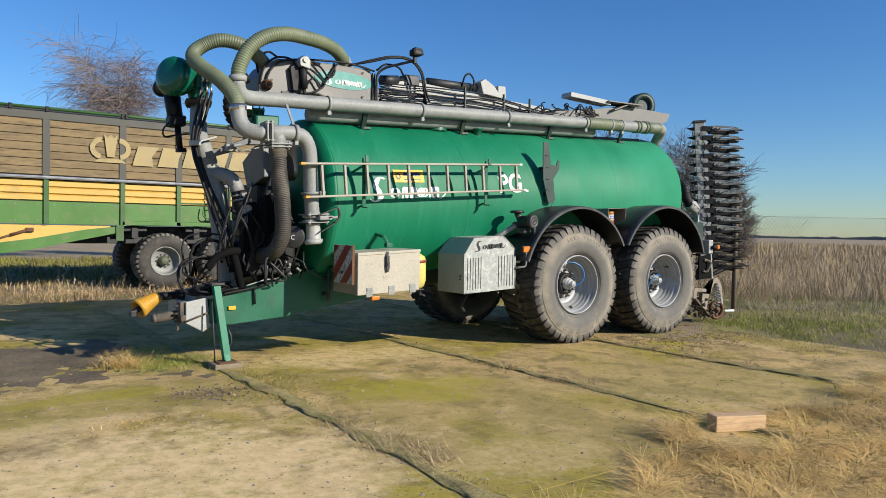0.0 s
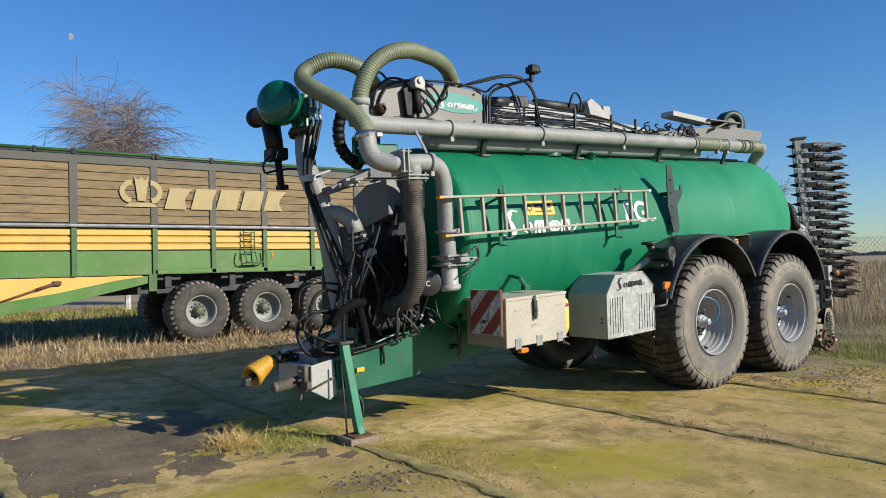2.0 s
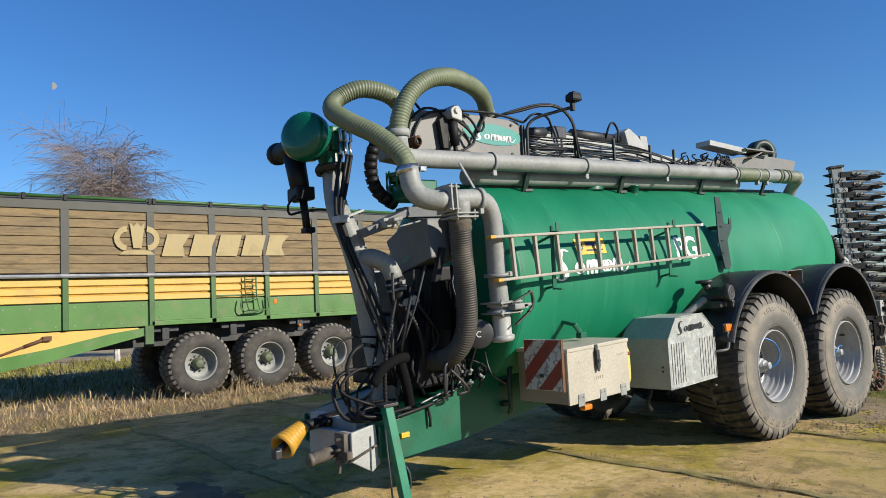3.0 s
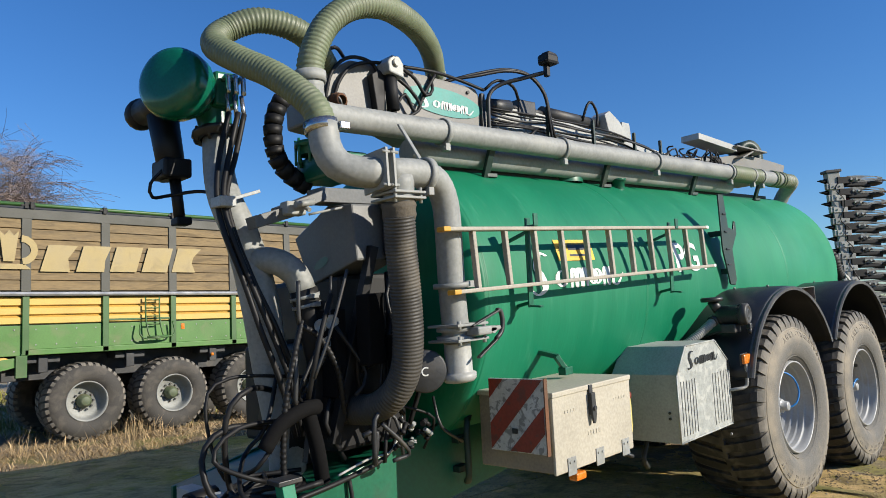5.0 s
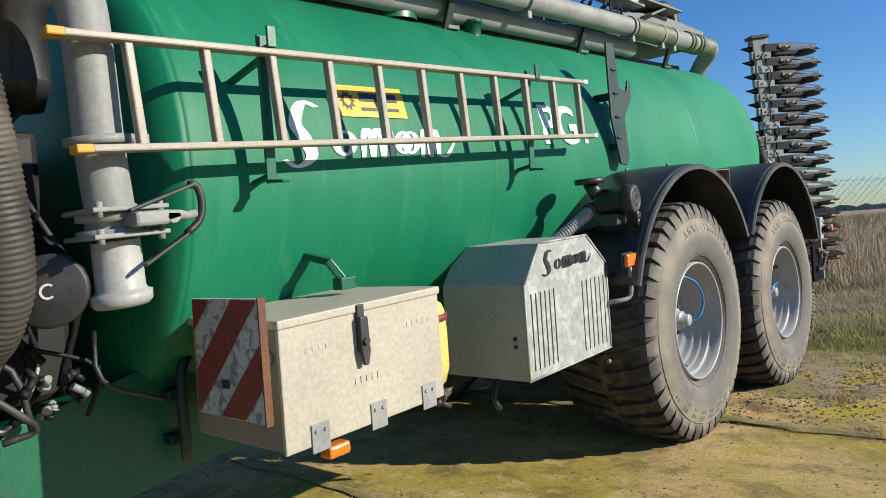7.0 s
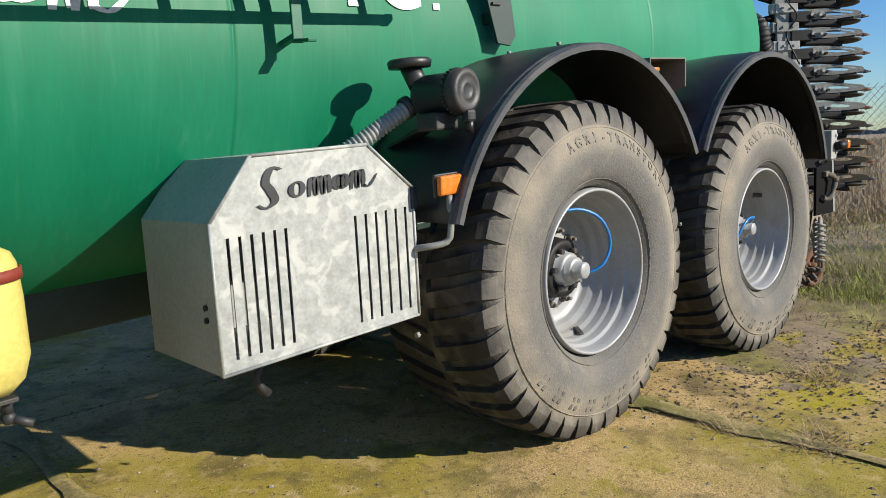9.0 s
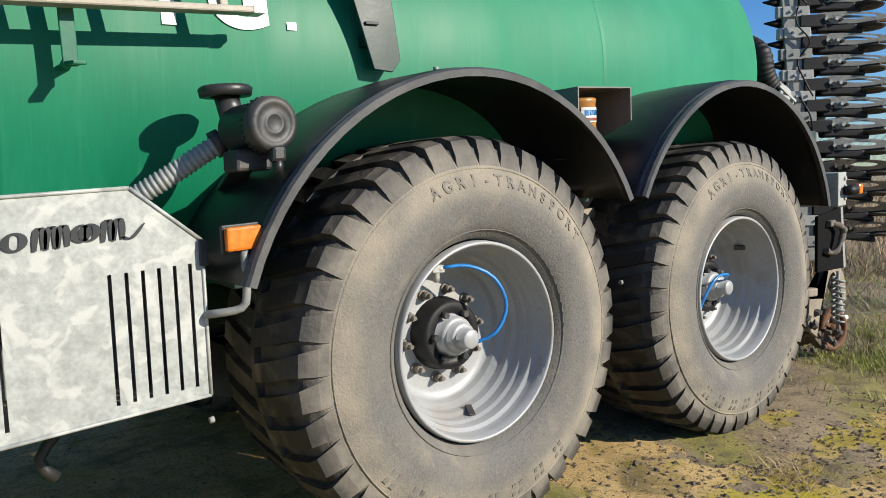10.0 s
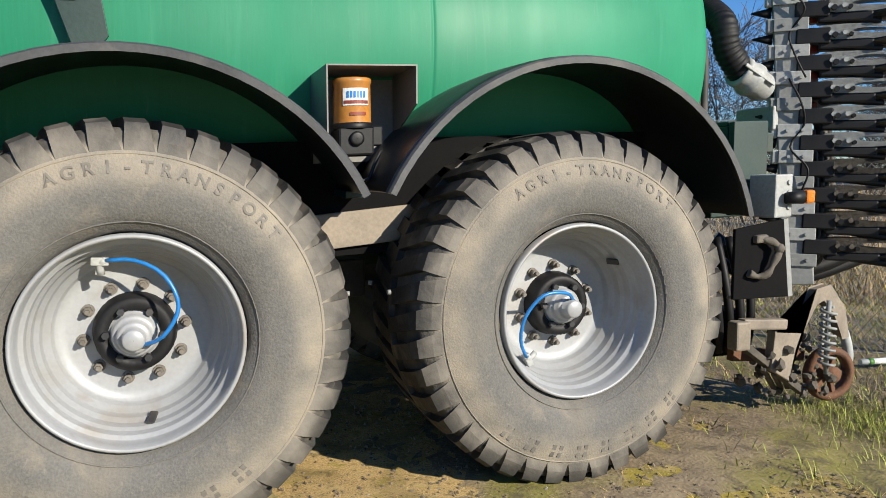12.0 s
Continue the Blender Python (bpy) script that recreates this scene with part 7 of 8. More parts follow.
for k in range(5):
    plank(bm, (3.25 + 0.08 * k, 0.3, 0.30 - 0.03 * k), (3.55 + 0.05 * k, 0.5, 0.10), 0.03, 0.02)
plank(bm, (3.1, 0.3, 0.45), (3.6, 0.34, 0.12), 0.06, 0.04)
ipart("muddy_linkage", bm, "mud", None, "mud-caked lower links")
bm = B()
plank(bm, (3.15, 0.45, 0.36), (3.75, 0.5, 0.30), 0.05, 0.07)
ipart("red_link", bm, "rust")
# presumed centre frame: black boxes added to block light and darken the rear
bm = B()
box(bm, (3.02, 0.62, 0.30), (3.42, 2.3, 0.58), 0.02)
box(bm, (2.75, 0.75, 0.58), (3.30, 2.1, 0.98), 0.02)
ipart("centre_frame", bm, "matte", None, "black boxes added for a presumed centre frame, keeping the rear dark")
for k in range(4):
    bm = B()
    tube(bm, [(3.12 + 0.09 * k, 0.66, 1.02), (3.10 + 0.09 * k, 0.56, 0.80), (3.14 + 0.08 * k, 0.54, 0.55), (3.20 + 0.07 * k, 0.60, 0.34)], 0.026, 0.05, 8)
    ipart("feed_hose", bm, "black")
bm = B()
tube(bm, [(3.86, 0.4, 0.58), (3.95, 0.38, 0.45), (4.0, 0.38, 0.3), (3.99, 0.4, 0.2)], 0.03, 0.03, 8)
ipart("side_strut", bm, "light")

# ---- forage wagon ----
WY, WB = 10.05, 12.6
wagon = tagged(empty("forage_wagon"), "green and yellow forage wagon with netted sides and three axles", "farm trailer")
POSTS = [-8.3, -6.45, -4.96, -3.49, -2.30, -1.15, 0.01, 1.2, 2.4, 3.6]


def wpart(name, bm, mat, parent=None, label=""):
    return part(name, bm, mat, wagon if parent is None else parent, label)


bm = B()
box(bm, (-8.3, WY + 0.07, 1.46), (3.6, WB, 3.72), 0.01)
body = wpart("body", bm, "frame", None, "dark load body behind the netting")
for x0, x1 in zip(POSTS, POSTS[1:]):
    # tan boards of the upper side
    n = 7
    for k in range(n):
        z0 = 2.47 + 1.14 * k / n
        bm = B()
        prism(bm, [(WY + 0.045, z0), (WY + 0.018, z0 + 0.008), (WY + 0.024, z0 + 0.154), (WY + 0.045, z0 + 0.161)], 0, x0 + 0.07, x1 - 0.07)
        wpart("board", bm, "net")
    # lower ribbed yellow panel
    bm = B()
    for k in range(3):
        z0 = 1.94 + 0.145 * k
        prism(bm, [(WY + 0.06, z0), (WY + 0.02, z0 + 0.015), (WY + 0.02, z0 + 0.11), (WY + 0.06, z0 + 0.13), (WY + 0.07, z0 + 0.14), (WY + 0.07, z0)], 0, x0 + 0.05, x1 - 0.05)
    wpart("ribbed_panel", bm, "wyel", None, "yellow ribbed side panel")
    bm = B()
    low = 1.46 if x0 < -3.5 else 1.55
    box(bm, (x0 + 0.05, WY + 0.02, low), (x1 - 0.05, WY + 0.07, 1.925), 0.006)
    gp2 = wpart("green_panel", bm, "wgreen", None, "green lower side panel")
    for j in range(4):
        x = x0 + 0.15 + (x1 - x0 - 0.3) * j / 3
        for z in (1.53 if low < 1.5 else 1.62, 1.86):
            bm = B()
            rod(bm, (x, WY + 0.02, z), (x, WY + 0.012, z), 0.012, n=6)
            wpart("rivet", bm, "zinc", gp2)
for x in POSTS:
    bm = B()
    box(bm, (x - 0.05, WY - 0.02, 1.46), (x + 0.05, WY + 0.075, 2.38), 0.008)
    wpart("post", bm, "wdgreen", None, "green upright post")
    bm = B()
    box(bm, (x - 0.07, WY - 0.002, 2.45), (x + 0.07, WY + 0.06, 3.62), 0.006)
    wpart("net_post", bm, "frame", None, "dark upper post")
bm = B()
box(bm, (-8.35, WY - 0.004, 3.60), (3.65, WY + 0.07, 3.76), 0.01)
wpart("top_frame", bm, "frame")
bm = B()
prism(bm, [(WY - 0.05, 2.385), (WY - 0.06, 2.41), (WY - 0.04, 2.445), (WY + 0.07, 2.452), (WY + 0.07, 2.385)], 0, -8.35, 3.65)
wpart("side_rail", bm, "alu", None, "bright aluminium side rail")
bm = B()
rod(bm, (-8.35, WY + 0.02, 3.83), (3.65, WY + 0.02, 3.83), 0.032, n=10)
rail = wpart("top_rail", bm, "wdgreen", None, "green round top rail")
for x in (-7.2, -5.6, -4.95, -3.5, -3.42, -2.32, -1.15, 0.0, 1.2, 2.4):
    bm = B()
    box(bm, (x - 0.03, WY - 0.03, 3.76), (x + 0.03, WY + 0.05, 3.87), 0.006)
    box(bm, (x - 0.08, WY - 0.02, 3.80), (x + 0.05, WY + 0.02, 3.835), 0.004)
    wpart("rail_clip", bm, "black", rail)
bm = B()
prism(bm, [(WY + 0.05, 3.74), (WY + 0.3, 3.86), (WY + 1.27, 3.95), (WB - 0.3, 3.86), (WB, 3.74)], 0, -8.3, 3.6)
wpart("roof_net", bm, "frame", None, "dark netted roof cover")


# maker's mark as plain slanted blocks and a crown-like emblem
def flat(outline, name, off=0.012):
    bm = B()
    prism(bm, outline, 1, WY - off - 0.004, WY - off)
    return wpart(name, bm, "logo", None, "cream painted maker's mark")


for k in range(5):
    x, s = -3.30 + 0.53 * k, 0.12
    z0, z1 = 2.77 + 0.006 * k, 3.20 + 0.006 * k
    w = 0.44
    notch = [[(x + w * 0.8 + s * 0.5, (z0 + z1) / 2)], [(x + w * 0.92 + s * 0.45, z0 + 0.2)], [], [], [(x + w * 0.75 + s * 0.62, z0 + 0.27), (x + w * 0.75 + s * 0.38, z0 + 0.16)]][k]
    flat([(x, z0), (x + w, z0)] + notch[::-1] + [(x + w + s, z1), (x + s, z1)], "mark_block")
flat([(-4.06, 2.80), (-3.42, 2.80), (-3.52, 2.88), (-3.97, 2.88)], "mark_base")
flat([(-3.81, 2.92), (-3.66, 2.92), (-3.60, 3.40), (-3.67, 3.33), (-3.735, 3.41), (-3.80, 3.33), (-3.87, 3.40)], "mark_centre")
for sg in (-1, 1):
    pts = []
    for k in range(9):
        a = radians(95 + 165 * k / 8)
        pts.append((-3.74 + sg * -(-0.16 + 0.25 * math.cos(a)) * 1.0, 3.10 + 0.24 * math.sin(a)))
    for k in range(8, -1, -1):
        a = radians(95 + 165 * k / 8)
        pts.append((-3.74 + sg * -(-0.16 + 0.15 * math.cos(a)), 3.10 + 0.13 * math.sin(a)))
    flat(pts, "mark_wing")

# front chassis beam, frame and mudguard details
bm = B()
prism(bm, [(-8.3, 1.44), (-3.75, 1.44), (-3.65, 1.40), (-5.2, 1.10), (-8.3, 0.62)], 1, WY + 0.05, WY + 0.12)
cb = wpart("front_chassis", bm, "wyel", None, "yellow front chassis beam")
bm = B()
prism(bm, [(-8.3, 0.72), (-5.2, 1.16), (-4.2, 1.36), (-3.55, 1.44), (-3.55, 1.30), (-4.1, 1.18), (-5.2, 0.94), (-8.3, 0.48)], 1, WY + 0.02, WY + 0.14)
wpart("chassis_flange", bm, "wgreen", cb, "green sloping chassis flange")
bm = B()
rod(bm, (-6.4, WY + 0.02, 0.95), (-5.3, WY + 0.02, 1.33), 0.02, n=8)
rod(bm, (-5.6, WY + 0.02, 1.225), (-5.25, WY + 0.02, 1.345), 0.03, n=8)
box(bm, (-5.32, WY - 0.02, 1.30), (-5.18, WY + 0.05, 1.38), 0.01)
wpart("strut", bm, "rust", cb)
bm = B()
box(bm, (-6.5, WY - 0.02, 0.9), (-6.25, WY + 0.05, 1.35), 0.02)
wpart("ram_bracket", bm, "wdgreen", cb)
for y in (WY + 0.6, WB - 0.6):
    bm = B()
    box(bm, (-8.2, y - 0.08, 1.05), (3.4, y + 0.08, 1.44), 0.01)
    wpart("chassis_rail", bm, "steel")
for x in (-3.2, -1.85, -0.35, 1.2):
    bm = B()
    box(bm, (x - 0.25, WY + 0.14, 1.33), (x + 0.25, WY + 0.5, 1.45), 0.01)
    box(bm, (x - 0.08, WY + 0.1, 1.18), (x + 0.06, WY + 0.2, 1.46), 0.01)
    wpart("axle_bracket", bm, "steel")
bm = B()
box(bm, (-3.62, WY - 0.01, 1.12), (-3.46, WY + 0.06, 1.46), 0.005)
prism(bm, [(-3.55, 1.46), (-3.45, 1.46), (-3.45, 1.62), (-3.5, 1.64)], 1, WY - 0.01, WY + 0.02)
wpart("corner_plate", bm, "wdgreen")
bm = B()
box(bm, (-3.5, WY - 0.02, 1.46), (3.6, WY + 0.06, 1.55), 0.01)
wpart("lower_sill", bm, "wgreen", None, "green folded sill")
# folding steps
bm = B()
for x in (-1.66, -1.42):
    tube(bm, [(x, WY - 0.06, 2.36), (x, WY - 0.07, 2.0), (x + 0.03, WY - 0.10, 1.75), (x + 0.06, WY - 0.12, 1.66)], 0.014, 0.05, 7)
for z in (2.30, 2.16, 2.02, 1.88):
    rod(bm, (-1.66, WY - 0.065, z), (-1.42, WY - 0.065, z), 0.012, n=6)
tube(bm, [(-1.76, WY - 0.1, 1.92), (-1.78, WY - 0.12, 1.72), (-1.66, WY - 0.14, 1.64), (-1.3, WY - 0.14, 1.66), (-1.18, WY - 0.12, 1.72), (-1.20, WY - 0.1, 1.92)], 0.014, 0.04, 7)
rod(bm, (-1.66, WY - 0.14, 1.66), (-1.3, WY - 0.14, 1.67), 0.02, n=6)
wpart("folding_steps", bm, "wdgreen", None, "green tubular folding steps")
bm = B()
box(bm, (-2.24, WY + 0.004, 1.97), (-1.2, WY + 0.018, 2.0), 0.002)
box(bm, (-2.27, WY + 0.004, 1.97), (-2.24, WY + 0.018, 2.38), 0.002)
wpart("door_frame", bm, "wdgreen")
bm = B()
box(bm, (-1.0, WY + 0.008, 1.78), (-0.94, WY + 0.02, 1.88), 0.003)
wpart("reflector", bm, "orange")
for x in (-6.95, -4.35, -0.4):
    bm = B()
    lathe(bm, [(0.02, 0.03), (0, 0.03), (-0.005, 0.001)], (x, WY + 0.04, 1.25 if x < -3 else 1.3), (0, 1, 0), 12)
    wpart("round_reflector", bm, "orange")


def wagon_wheel():
    w = empty("wheel")
    w.parent = wagon
    bm = B()
    prof = [(0.06, 0.30), (0.0, 0.33), (-0.03, 0.40), (-0.035, 0.48), (-0.01, 0.565), (0.03, 0.60), (0.15, 0.622), (0.45, 0.622), (0.57, 0.60), (0.61, 0.54), (0.63, 0.45), (0.6, 0.33)]
    lathe(bm, prof, (0, 0, 0), (0, 1, 0), 56)
    ty = part("tyre", bm, "tyre2", w, "dusty worn black rubber tyre")
    bm = B()
    n = 34
    for k in range(n):
        for side in (0, 1):
            a0 = (k + 0.5 * side) * 2 * math.pi / n
            rows = [(0.0, 0.54, 0.575, 0.05, 0), (0.03, 0.58, 0.622, 0.060, 0.01), (0.12, 0.6, 0.634, 0.066, 0.03), (0.28, 0.6, 0.634, 0.06, 0.08)]
            if side:
                rows = [(0.6 - y, i, o, h, s) for y, i, o, h, s in rows]
            loops = [[bm.verts.new((r * math.cos(a0 + s + e * h), y, r * math.sin(a0 + s + e * h))) for r, e in ((i, -1), (o, -1), (o, 1), (i, 1))] for y, i, o, h, s in rows]
            for p, q in zip(loops, loops[1:]):
                for i in range(3):
                    bm.faces.new((p[i], p[i + 1], q[i + 1], q[i]))
            bm.faces.new(loops[0])
            bm.faces.new(loops[-1])
    tr = part("tread", bm, "lug", ty)
    bm = B()
    lathe(bm, [(0.02, 0.33), (-0.01, 0.325), (-0.012, 0.315), (0.04, 0.295), (0.10, 0.285), (0.17, 0.275), (0.2, 0.24), (0.2, 0.12), (0.25, 0.1)], (0, 0, 0), (0, 1, 0), 40)
    part("rim", bm, "zinc", w, "dull grey steel rim")
    bm = B()
    lathe(bm, [(0.25, 0.12), (0.12, 0.11), (0.10, 0.085), (0.06, 0.08), (0.05, 0.06), (0.05, 0.001)], (0, 0, 0), (0, 1, 0), 20)
    part("hub", bm, "hubg", w, "grimy greyish green axle hub")
    for k in range(10):
        a = k * math.pi / 5
        bm = B()
        rod(bm, (0.15 * math.cos(a), 0.205, 0.15 * math.sin(a)), (0.15 * math.cos(a), 0.165, 0.15 * math.sin(a)), 0.018, n=6)
        part("wheel_nut", bm, "steel", w)
    return w


ww = wagon_wheel()
ww.matrix_local = pose(-2.57, WY + 0.03, 0.67)
for x, t in ((-1.12, 20), (0.40, 47)):
    copy_thing(ww, pose(x, WY + 0.03, 0.67, 0, t, 0))
for x, t in ((-2.57, 20), (-1.12, 47), (0.40, 5)):
    copy_thing(ww, Matrix.Translation((x, WB - 0.03, 0.67)) @ pose(0, 0, 0, 0, t, 180))
bm = B()
for x in (-2.57, -1.12, 0.40):
    rod(bm, (x, WY + 0.3, 0.67), (x, WB - 0.3, 0.67), 0.07, n=10)
    box(bm, (x - 0.4, WY + 0.52, 0.75), (x + 0.4, WY + 0.66, 0.9), 0.02)
wpart("axles", bm, "steel")


# ---- trees ----
def limb_ring(verts, faces, a, b, ra, rb, n=4):
    s, u = axes_of(b - a)
    i0 = len(verts)
    for p, r in ((a, ra), (b, rb)):
        for k in range(n):
            q = k * 2 * math.pi / n
            verts.append(p + (s * math.cos(q) + u * math.sin(q)) * r)
    for k in range(n):
        faces.append((i0 + k, i0 + (k + 1) % n, i0 + n + (k + 1) % n, i0 + n + k))


def bare_tree(name, at, height, spread, seed, label, bark="bark", twig="twig", droop=0.5, limbs=16, stems=1, fine=9, first=0.25, thin=0.007):
    """A leafless tree: tapered stems, limbs and many fine drooping twigs."""
    rnd = random.Random(seed)
    root = tagged(empty(name, at), label, "tree")
    TV, TF, WV, WF = [], [], [], []

    def branch(p, d, length, r, depth):
        segs = 5 if depth < 2 else 3
        for i in range(segs):
            d2 = d + Vector((rnd.uniform(-1, 1), rnd.uniform(-1, 1), rnd.uniform(-1, 1))) * 0.16
            d2.z += 0.05 if depth < 2 else -droop * 0.22
            d2.normalize()
            q = p + d2 * length / segs
            r2 = max(thin, r * (0.80 if depth < 2 else 0.7))
            limb_ring(TV if r > 0.012 else WV, TF if r > 0.012 else WF, p, q, r, r2, 6 if r > 0.05 else 3)
            if depth < 3:
                cnt = {0: max(1, limbs // segs), 1: 3, 2: fine // 3}[depth]
                if depth == 0 and i < segs * first:
                    cnt = 0
                for _ in range(cnt):
                    a = rnd.uniform(0, 6.283)
                    out = Vector((math.cos(a), math.sin(a), rnd.uniform(0.2, 0.9))) if depth < 1 else Vector((math.cos(a), math.sin(a), rnd.uniform(-0.5, 0.7)))
                    nd = (d2 * 0.6 + out.normalized() * 0.8).normalized()
                    branch(p + (q - p) * rnd.random(), nd, length * {0: rnd.uniform(0.35, 0.55) * spread, 1: rnd.uniform(0.35, 0.6), 2: rnd.uniform(0.5, 0.9)}[depth], max(thin, r2 * (0.42 if depth < 2 else 0.5)), depth + 1)
            p, d, r = q, d2, r2

    for s in range(stems):
        lean = Vector((rnd.uniform(-0.25, 0.25), rnd.uniform(-0.25, 0.25), 1)) if stems > 1 else Vector((0.06, 0, 1))
        branch(Vector((rnd.uniform(-0.1, 0.1) * stems, rnd.uniform(-0.1, 0.1) * stems, -0.1)), lean.normalized(), height * rnd.uniform(0.85, 1.0), height * 0.016 / stems ** 0.5, 0)
    for nm, V, F, mt in (("trunk", TV, TF, bark), ("crown", WV, WF, twig)):
        o = bulk(nm, [tuple(v) for v in V], F, mt)
        o.parent = root
        if nm == "crown":
            o["kind"] = "stuff"
    return root


bare_tree("birch_tree", (-0.3, 24.5, 0), 7.2, 0.92, 4, "tall bare birch with fine drooping brown twigs", limbs=34, fine=21, droop=0.8, thin=0.0055)
bare_tree("birch_tree", (2.3, 26.5, 0), 4.6, 1.0, 8, "smaller bare birch with brown twigs", limbs=30, fine=12, droop=0.7, thin=0.0065)
for (x, y, h, sd) in ((15.5, 9.5, 4.8, 2), (19.0, 11.0, 4.4, 3), (19.0, 9.2, 2.9, 6), (12.0, 9.5, 4.6, 9)):
    bare_tree("bare_shrub", (x, y, 0), h, 0.62, sd, "bare dark shrub with many upright stems", bark="dtwig", twig="dtwig", droop=-0.15, limbs=10, stems=4, fine=6, first=0.1, thin=0.005)

# ---- fence ----
FD = Vector((0.81, -0.59, 0)).normalized()
FP = Vector((5.36, 1.0, 0))
fence = tagged(empty("fence", FP), "rusty chain-link fence on weathered wooden posts", "fence")
for s in (0.0, 9.0, 13.0):
    bm = B()
    c = FD * s
    rod(bm, c + Vector((0, 0, -0.2)), c + Vector((0.02, 0, 2.18)), 0.045, 0.04, 8)
    part("post", bm, "wood", fence, "weathered round wooden post")
V, F = [], []
H0, H1, mesh = 0.05, 1.84, 0.085
s = -2.6
while s < 16:
    for sg in (-1, 1):
        a = FD * s + Vector((0, 0, H0))
        b = FD * (s + sg * (H1 - H0)) + Vector((0, 0, H1))
        limb_ring(V, F, a, b, 0.0022, 0.0022, 3)
    s += mesh
for z in (H1, 0.95, H0):
    limb_ring(V, F, FD * -2.6 + Vector((0, 0, z)), FD * 16 + Vector((0, 0, z)), 0.003, 0.003, 3)
FD2 = Vector((0.25, 0.97, 0)).normalized()
s = 0.0
while s < 12:
    for sg in (-1, 1):
        limb_ring(V, F, FD2 * s + Vector((0, 0, H0)), FD2 * (s + sg * (H1 - H0)) + Vector((0, 0, H1)), 0.0022, 0.0022, 3)
    s += mesh
for z in (H1, 0.95, H0):
    limb_ring(V, F, Vector((0, 0, z)), FD2 * 12 + Vector((0, 0, z)), 0.003, 0.003, 3)
nt = bulk("chain_link", V, F, "zinc")
nt.parent = fence
nt["kind"] = "stuff"


# ---- grass, straw and reeds ----
def blades(name, n, place, h, lean, width, mat, label, seed, curl=0.5, comb=0.0, pile=0.0):
    """Thin bent blades; place(rng, n) gives x and y; comb lays neighbours the same way."""
    g = np.random.default_rng(seed)
    x, y = place(g, n)
    n = len(x)
    z = np.array([max(0.0 if (-14.6 < a < 3.0 and -6.3 < b < 8.4) else -1, ground_height(a, b) if abs(a) < 40 and abs(b) < 40 else 0.02) for a, b in zip(x, y)]) - 0.01
    if pile:
        z = z + pile * g.random(n) * np.array([max(0.15, 0.6 + noise.noise((u * 1.1, v * 1.1, 31))) for u, v in zip(x, y)])
    hh = g.uniform(h[0], h[1], n) * g.uniform(0.7, 1.1, n)
    a = g.uniform(0, 2 * np.pi, n)
    if comb:
        lay = np.array([noise.noise((u * 1.7, v * 1.7, seed)) for u, v in zip(x, y)])
        a = lay * 9.0 + g.normal(0, comb, n)
        hh = hh * (0.8 + 0.5 * np.sin(lay * 14))
    ln = g.uniform(lean[0], lean[1], n)
    w = width * g.uniform(0.6, 1.3, n) * (np.hypot(x + 4, y + 3) / 8).clip(1, 6)
    dx, dy = np.cos(a), np.sin(a)
    sx, sy = -dy * w, dx * w
    base = np.stack([x, y, z], 1)
    mid = base + np.stack([dx * hh * np.sin(ln) * 0.5, dy * hh * np.sin(ln) * 0.5, hh * np.cos(ln) * 0.55], 1)
    tip = base + np.stack([dx * hh * np.sin(ln) * (1 + curl * 0.3), dy * hh * np.sin(ln) * (1 + curl * 0.3), hh * np.cos(ln) * (1 - 0.15 * curl)], 1)
    tip[:, 2] = np.maximum(tip[:, 2], z - pile * 0.3 + 0.015)
    sd = np.stack([sx, sy, np.zeros(n)], 1)
    V = np.concatenate([base - sd, base + sd, mid + sd * 0.7, mid - sd * 0.7, tip], 0)
    i = np.arange(n)
    F = [tuple(q) for q in np.stack([i, i + n, i + 2 * n, i + 3 * n], 1).tolist()] + [tuple(q) for q in np.stack([i + 3 * n, i + 2 * n, i + 4 * n], 1).tolist()]
    ob = bulk(name, V.tolist(), F, mat)
    return tagged(ob, label, "grass", kind="stuff")


def rect(x0, x1, y0, y1, clump=0.0, cuts=None):
    def f(g, n):
        if clump:
            m = max(1, n // 40)
            cx, cy = g.uniform(x0, x1, m), g.uniform(y0, y1, m)
            k = g.integers(0, m, n)
            x, y = cx[k] + g.normal(0, clump, n), cy[k] + g.normal(0, clump, n)
        else:
            x, y = g.uniform(x0, x1, n), g.uniform(y0, y1, n)
        if cuts is not None:
            ok = cuts(x, y)
            x, y = x[ok], y[ok]
        return x, y
    return f


def spots(pts, r):
    def f(g, n):
        k = g.integers(0, len(pts), n)
        p = np.array(pts)[k]
        return p[:, 0] + g.normal(0, r, n) * p[:, 2], p[:, 1] + g.normal(0, r, n) * p[:, 2]
    return f


def along(x, y0, y1, r):
    def f(g, n):
        t = g.uniform(y0, y1, n)
        grow = np.array([max(0.0, noise.noise((x * 3.1, v * 0.9, 5)) + 0.24) for v in t])
        ok = grow * 2.2 + np.sin(t * 7.7 + 2 * x) * 0.25 + g.normal(0, 0.25, n) > 0.45
        return (x + g.normal(0, 1, n) * r * (0.5 + 3 * grow))[ok], t[ok]
    return f


def verge_edge(x, y):
    return (y < -3.5 + 0.18 * np.sin(x * 2.1) + 0.1 * np.sin(x * 5.3 + 1) - 0.35 * (x < -2.6) * (-2.6 - x)) & (np.hypot(x + 7.1, y + 6.8) > 1.2) & (np.hypot(x + 2.25, y + 3.88) > 0.33)


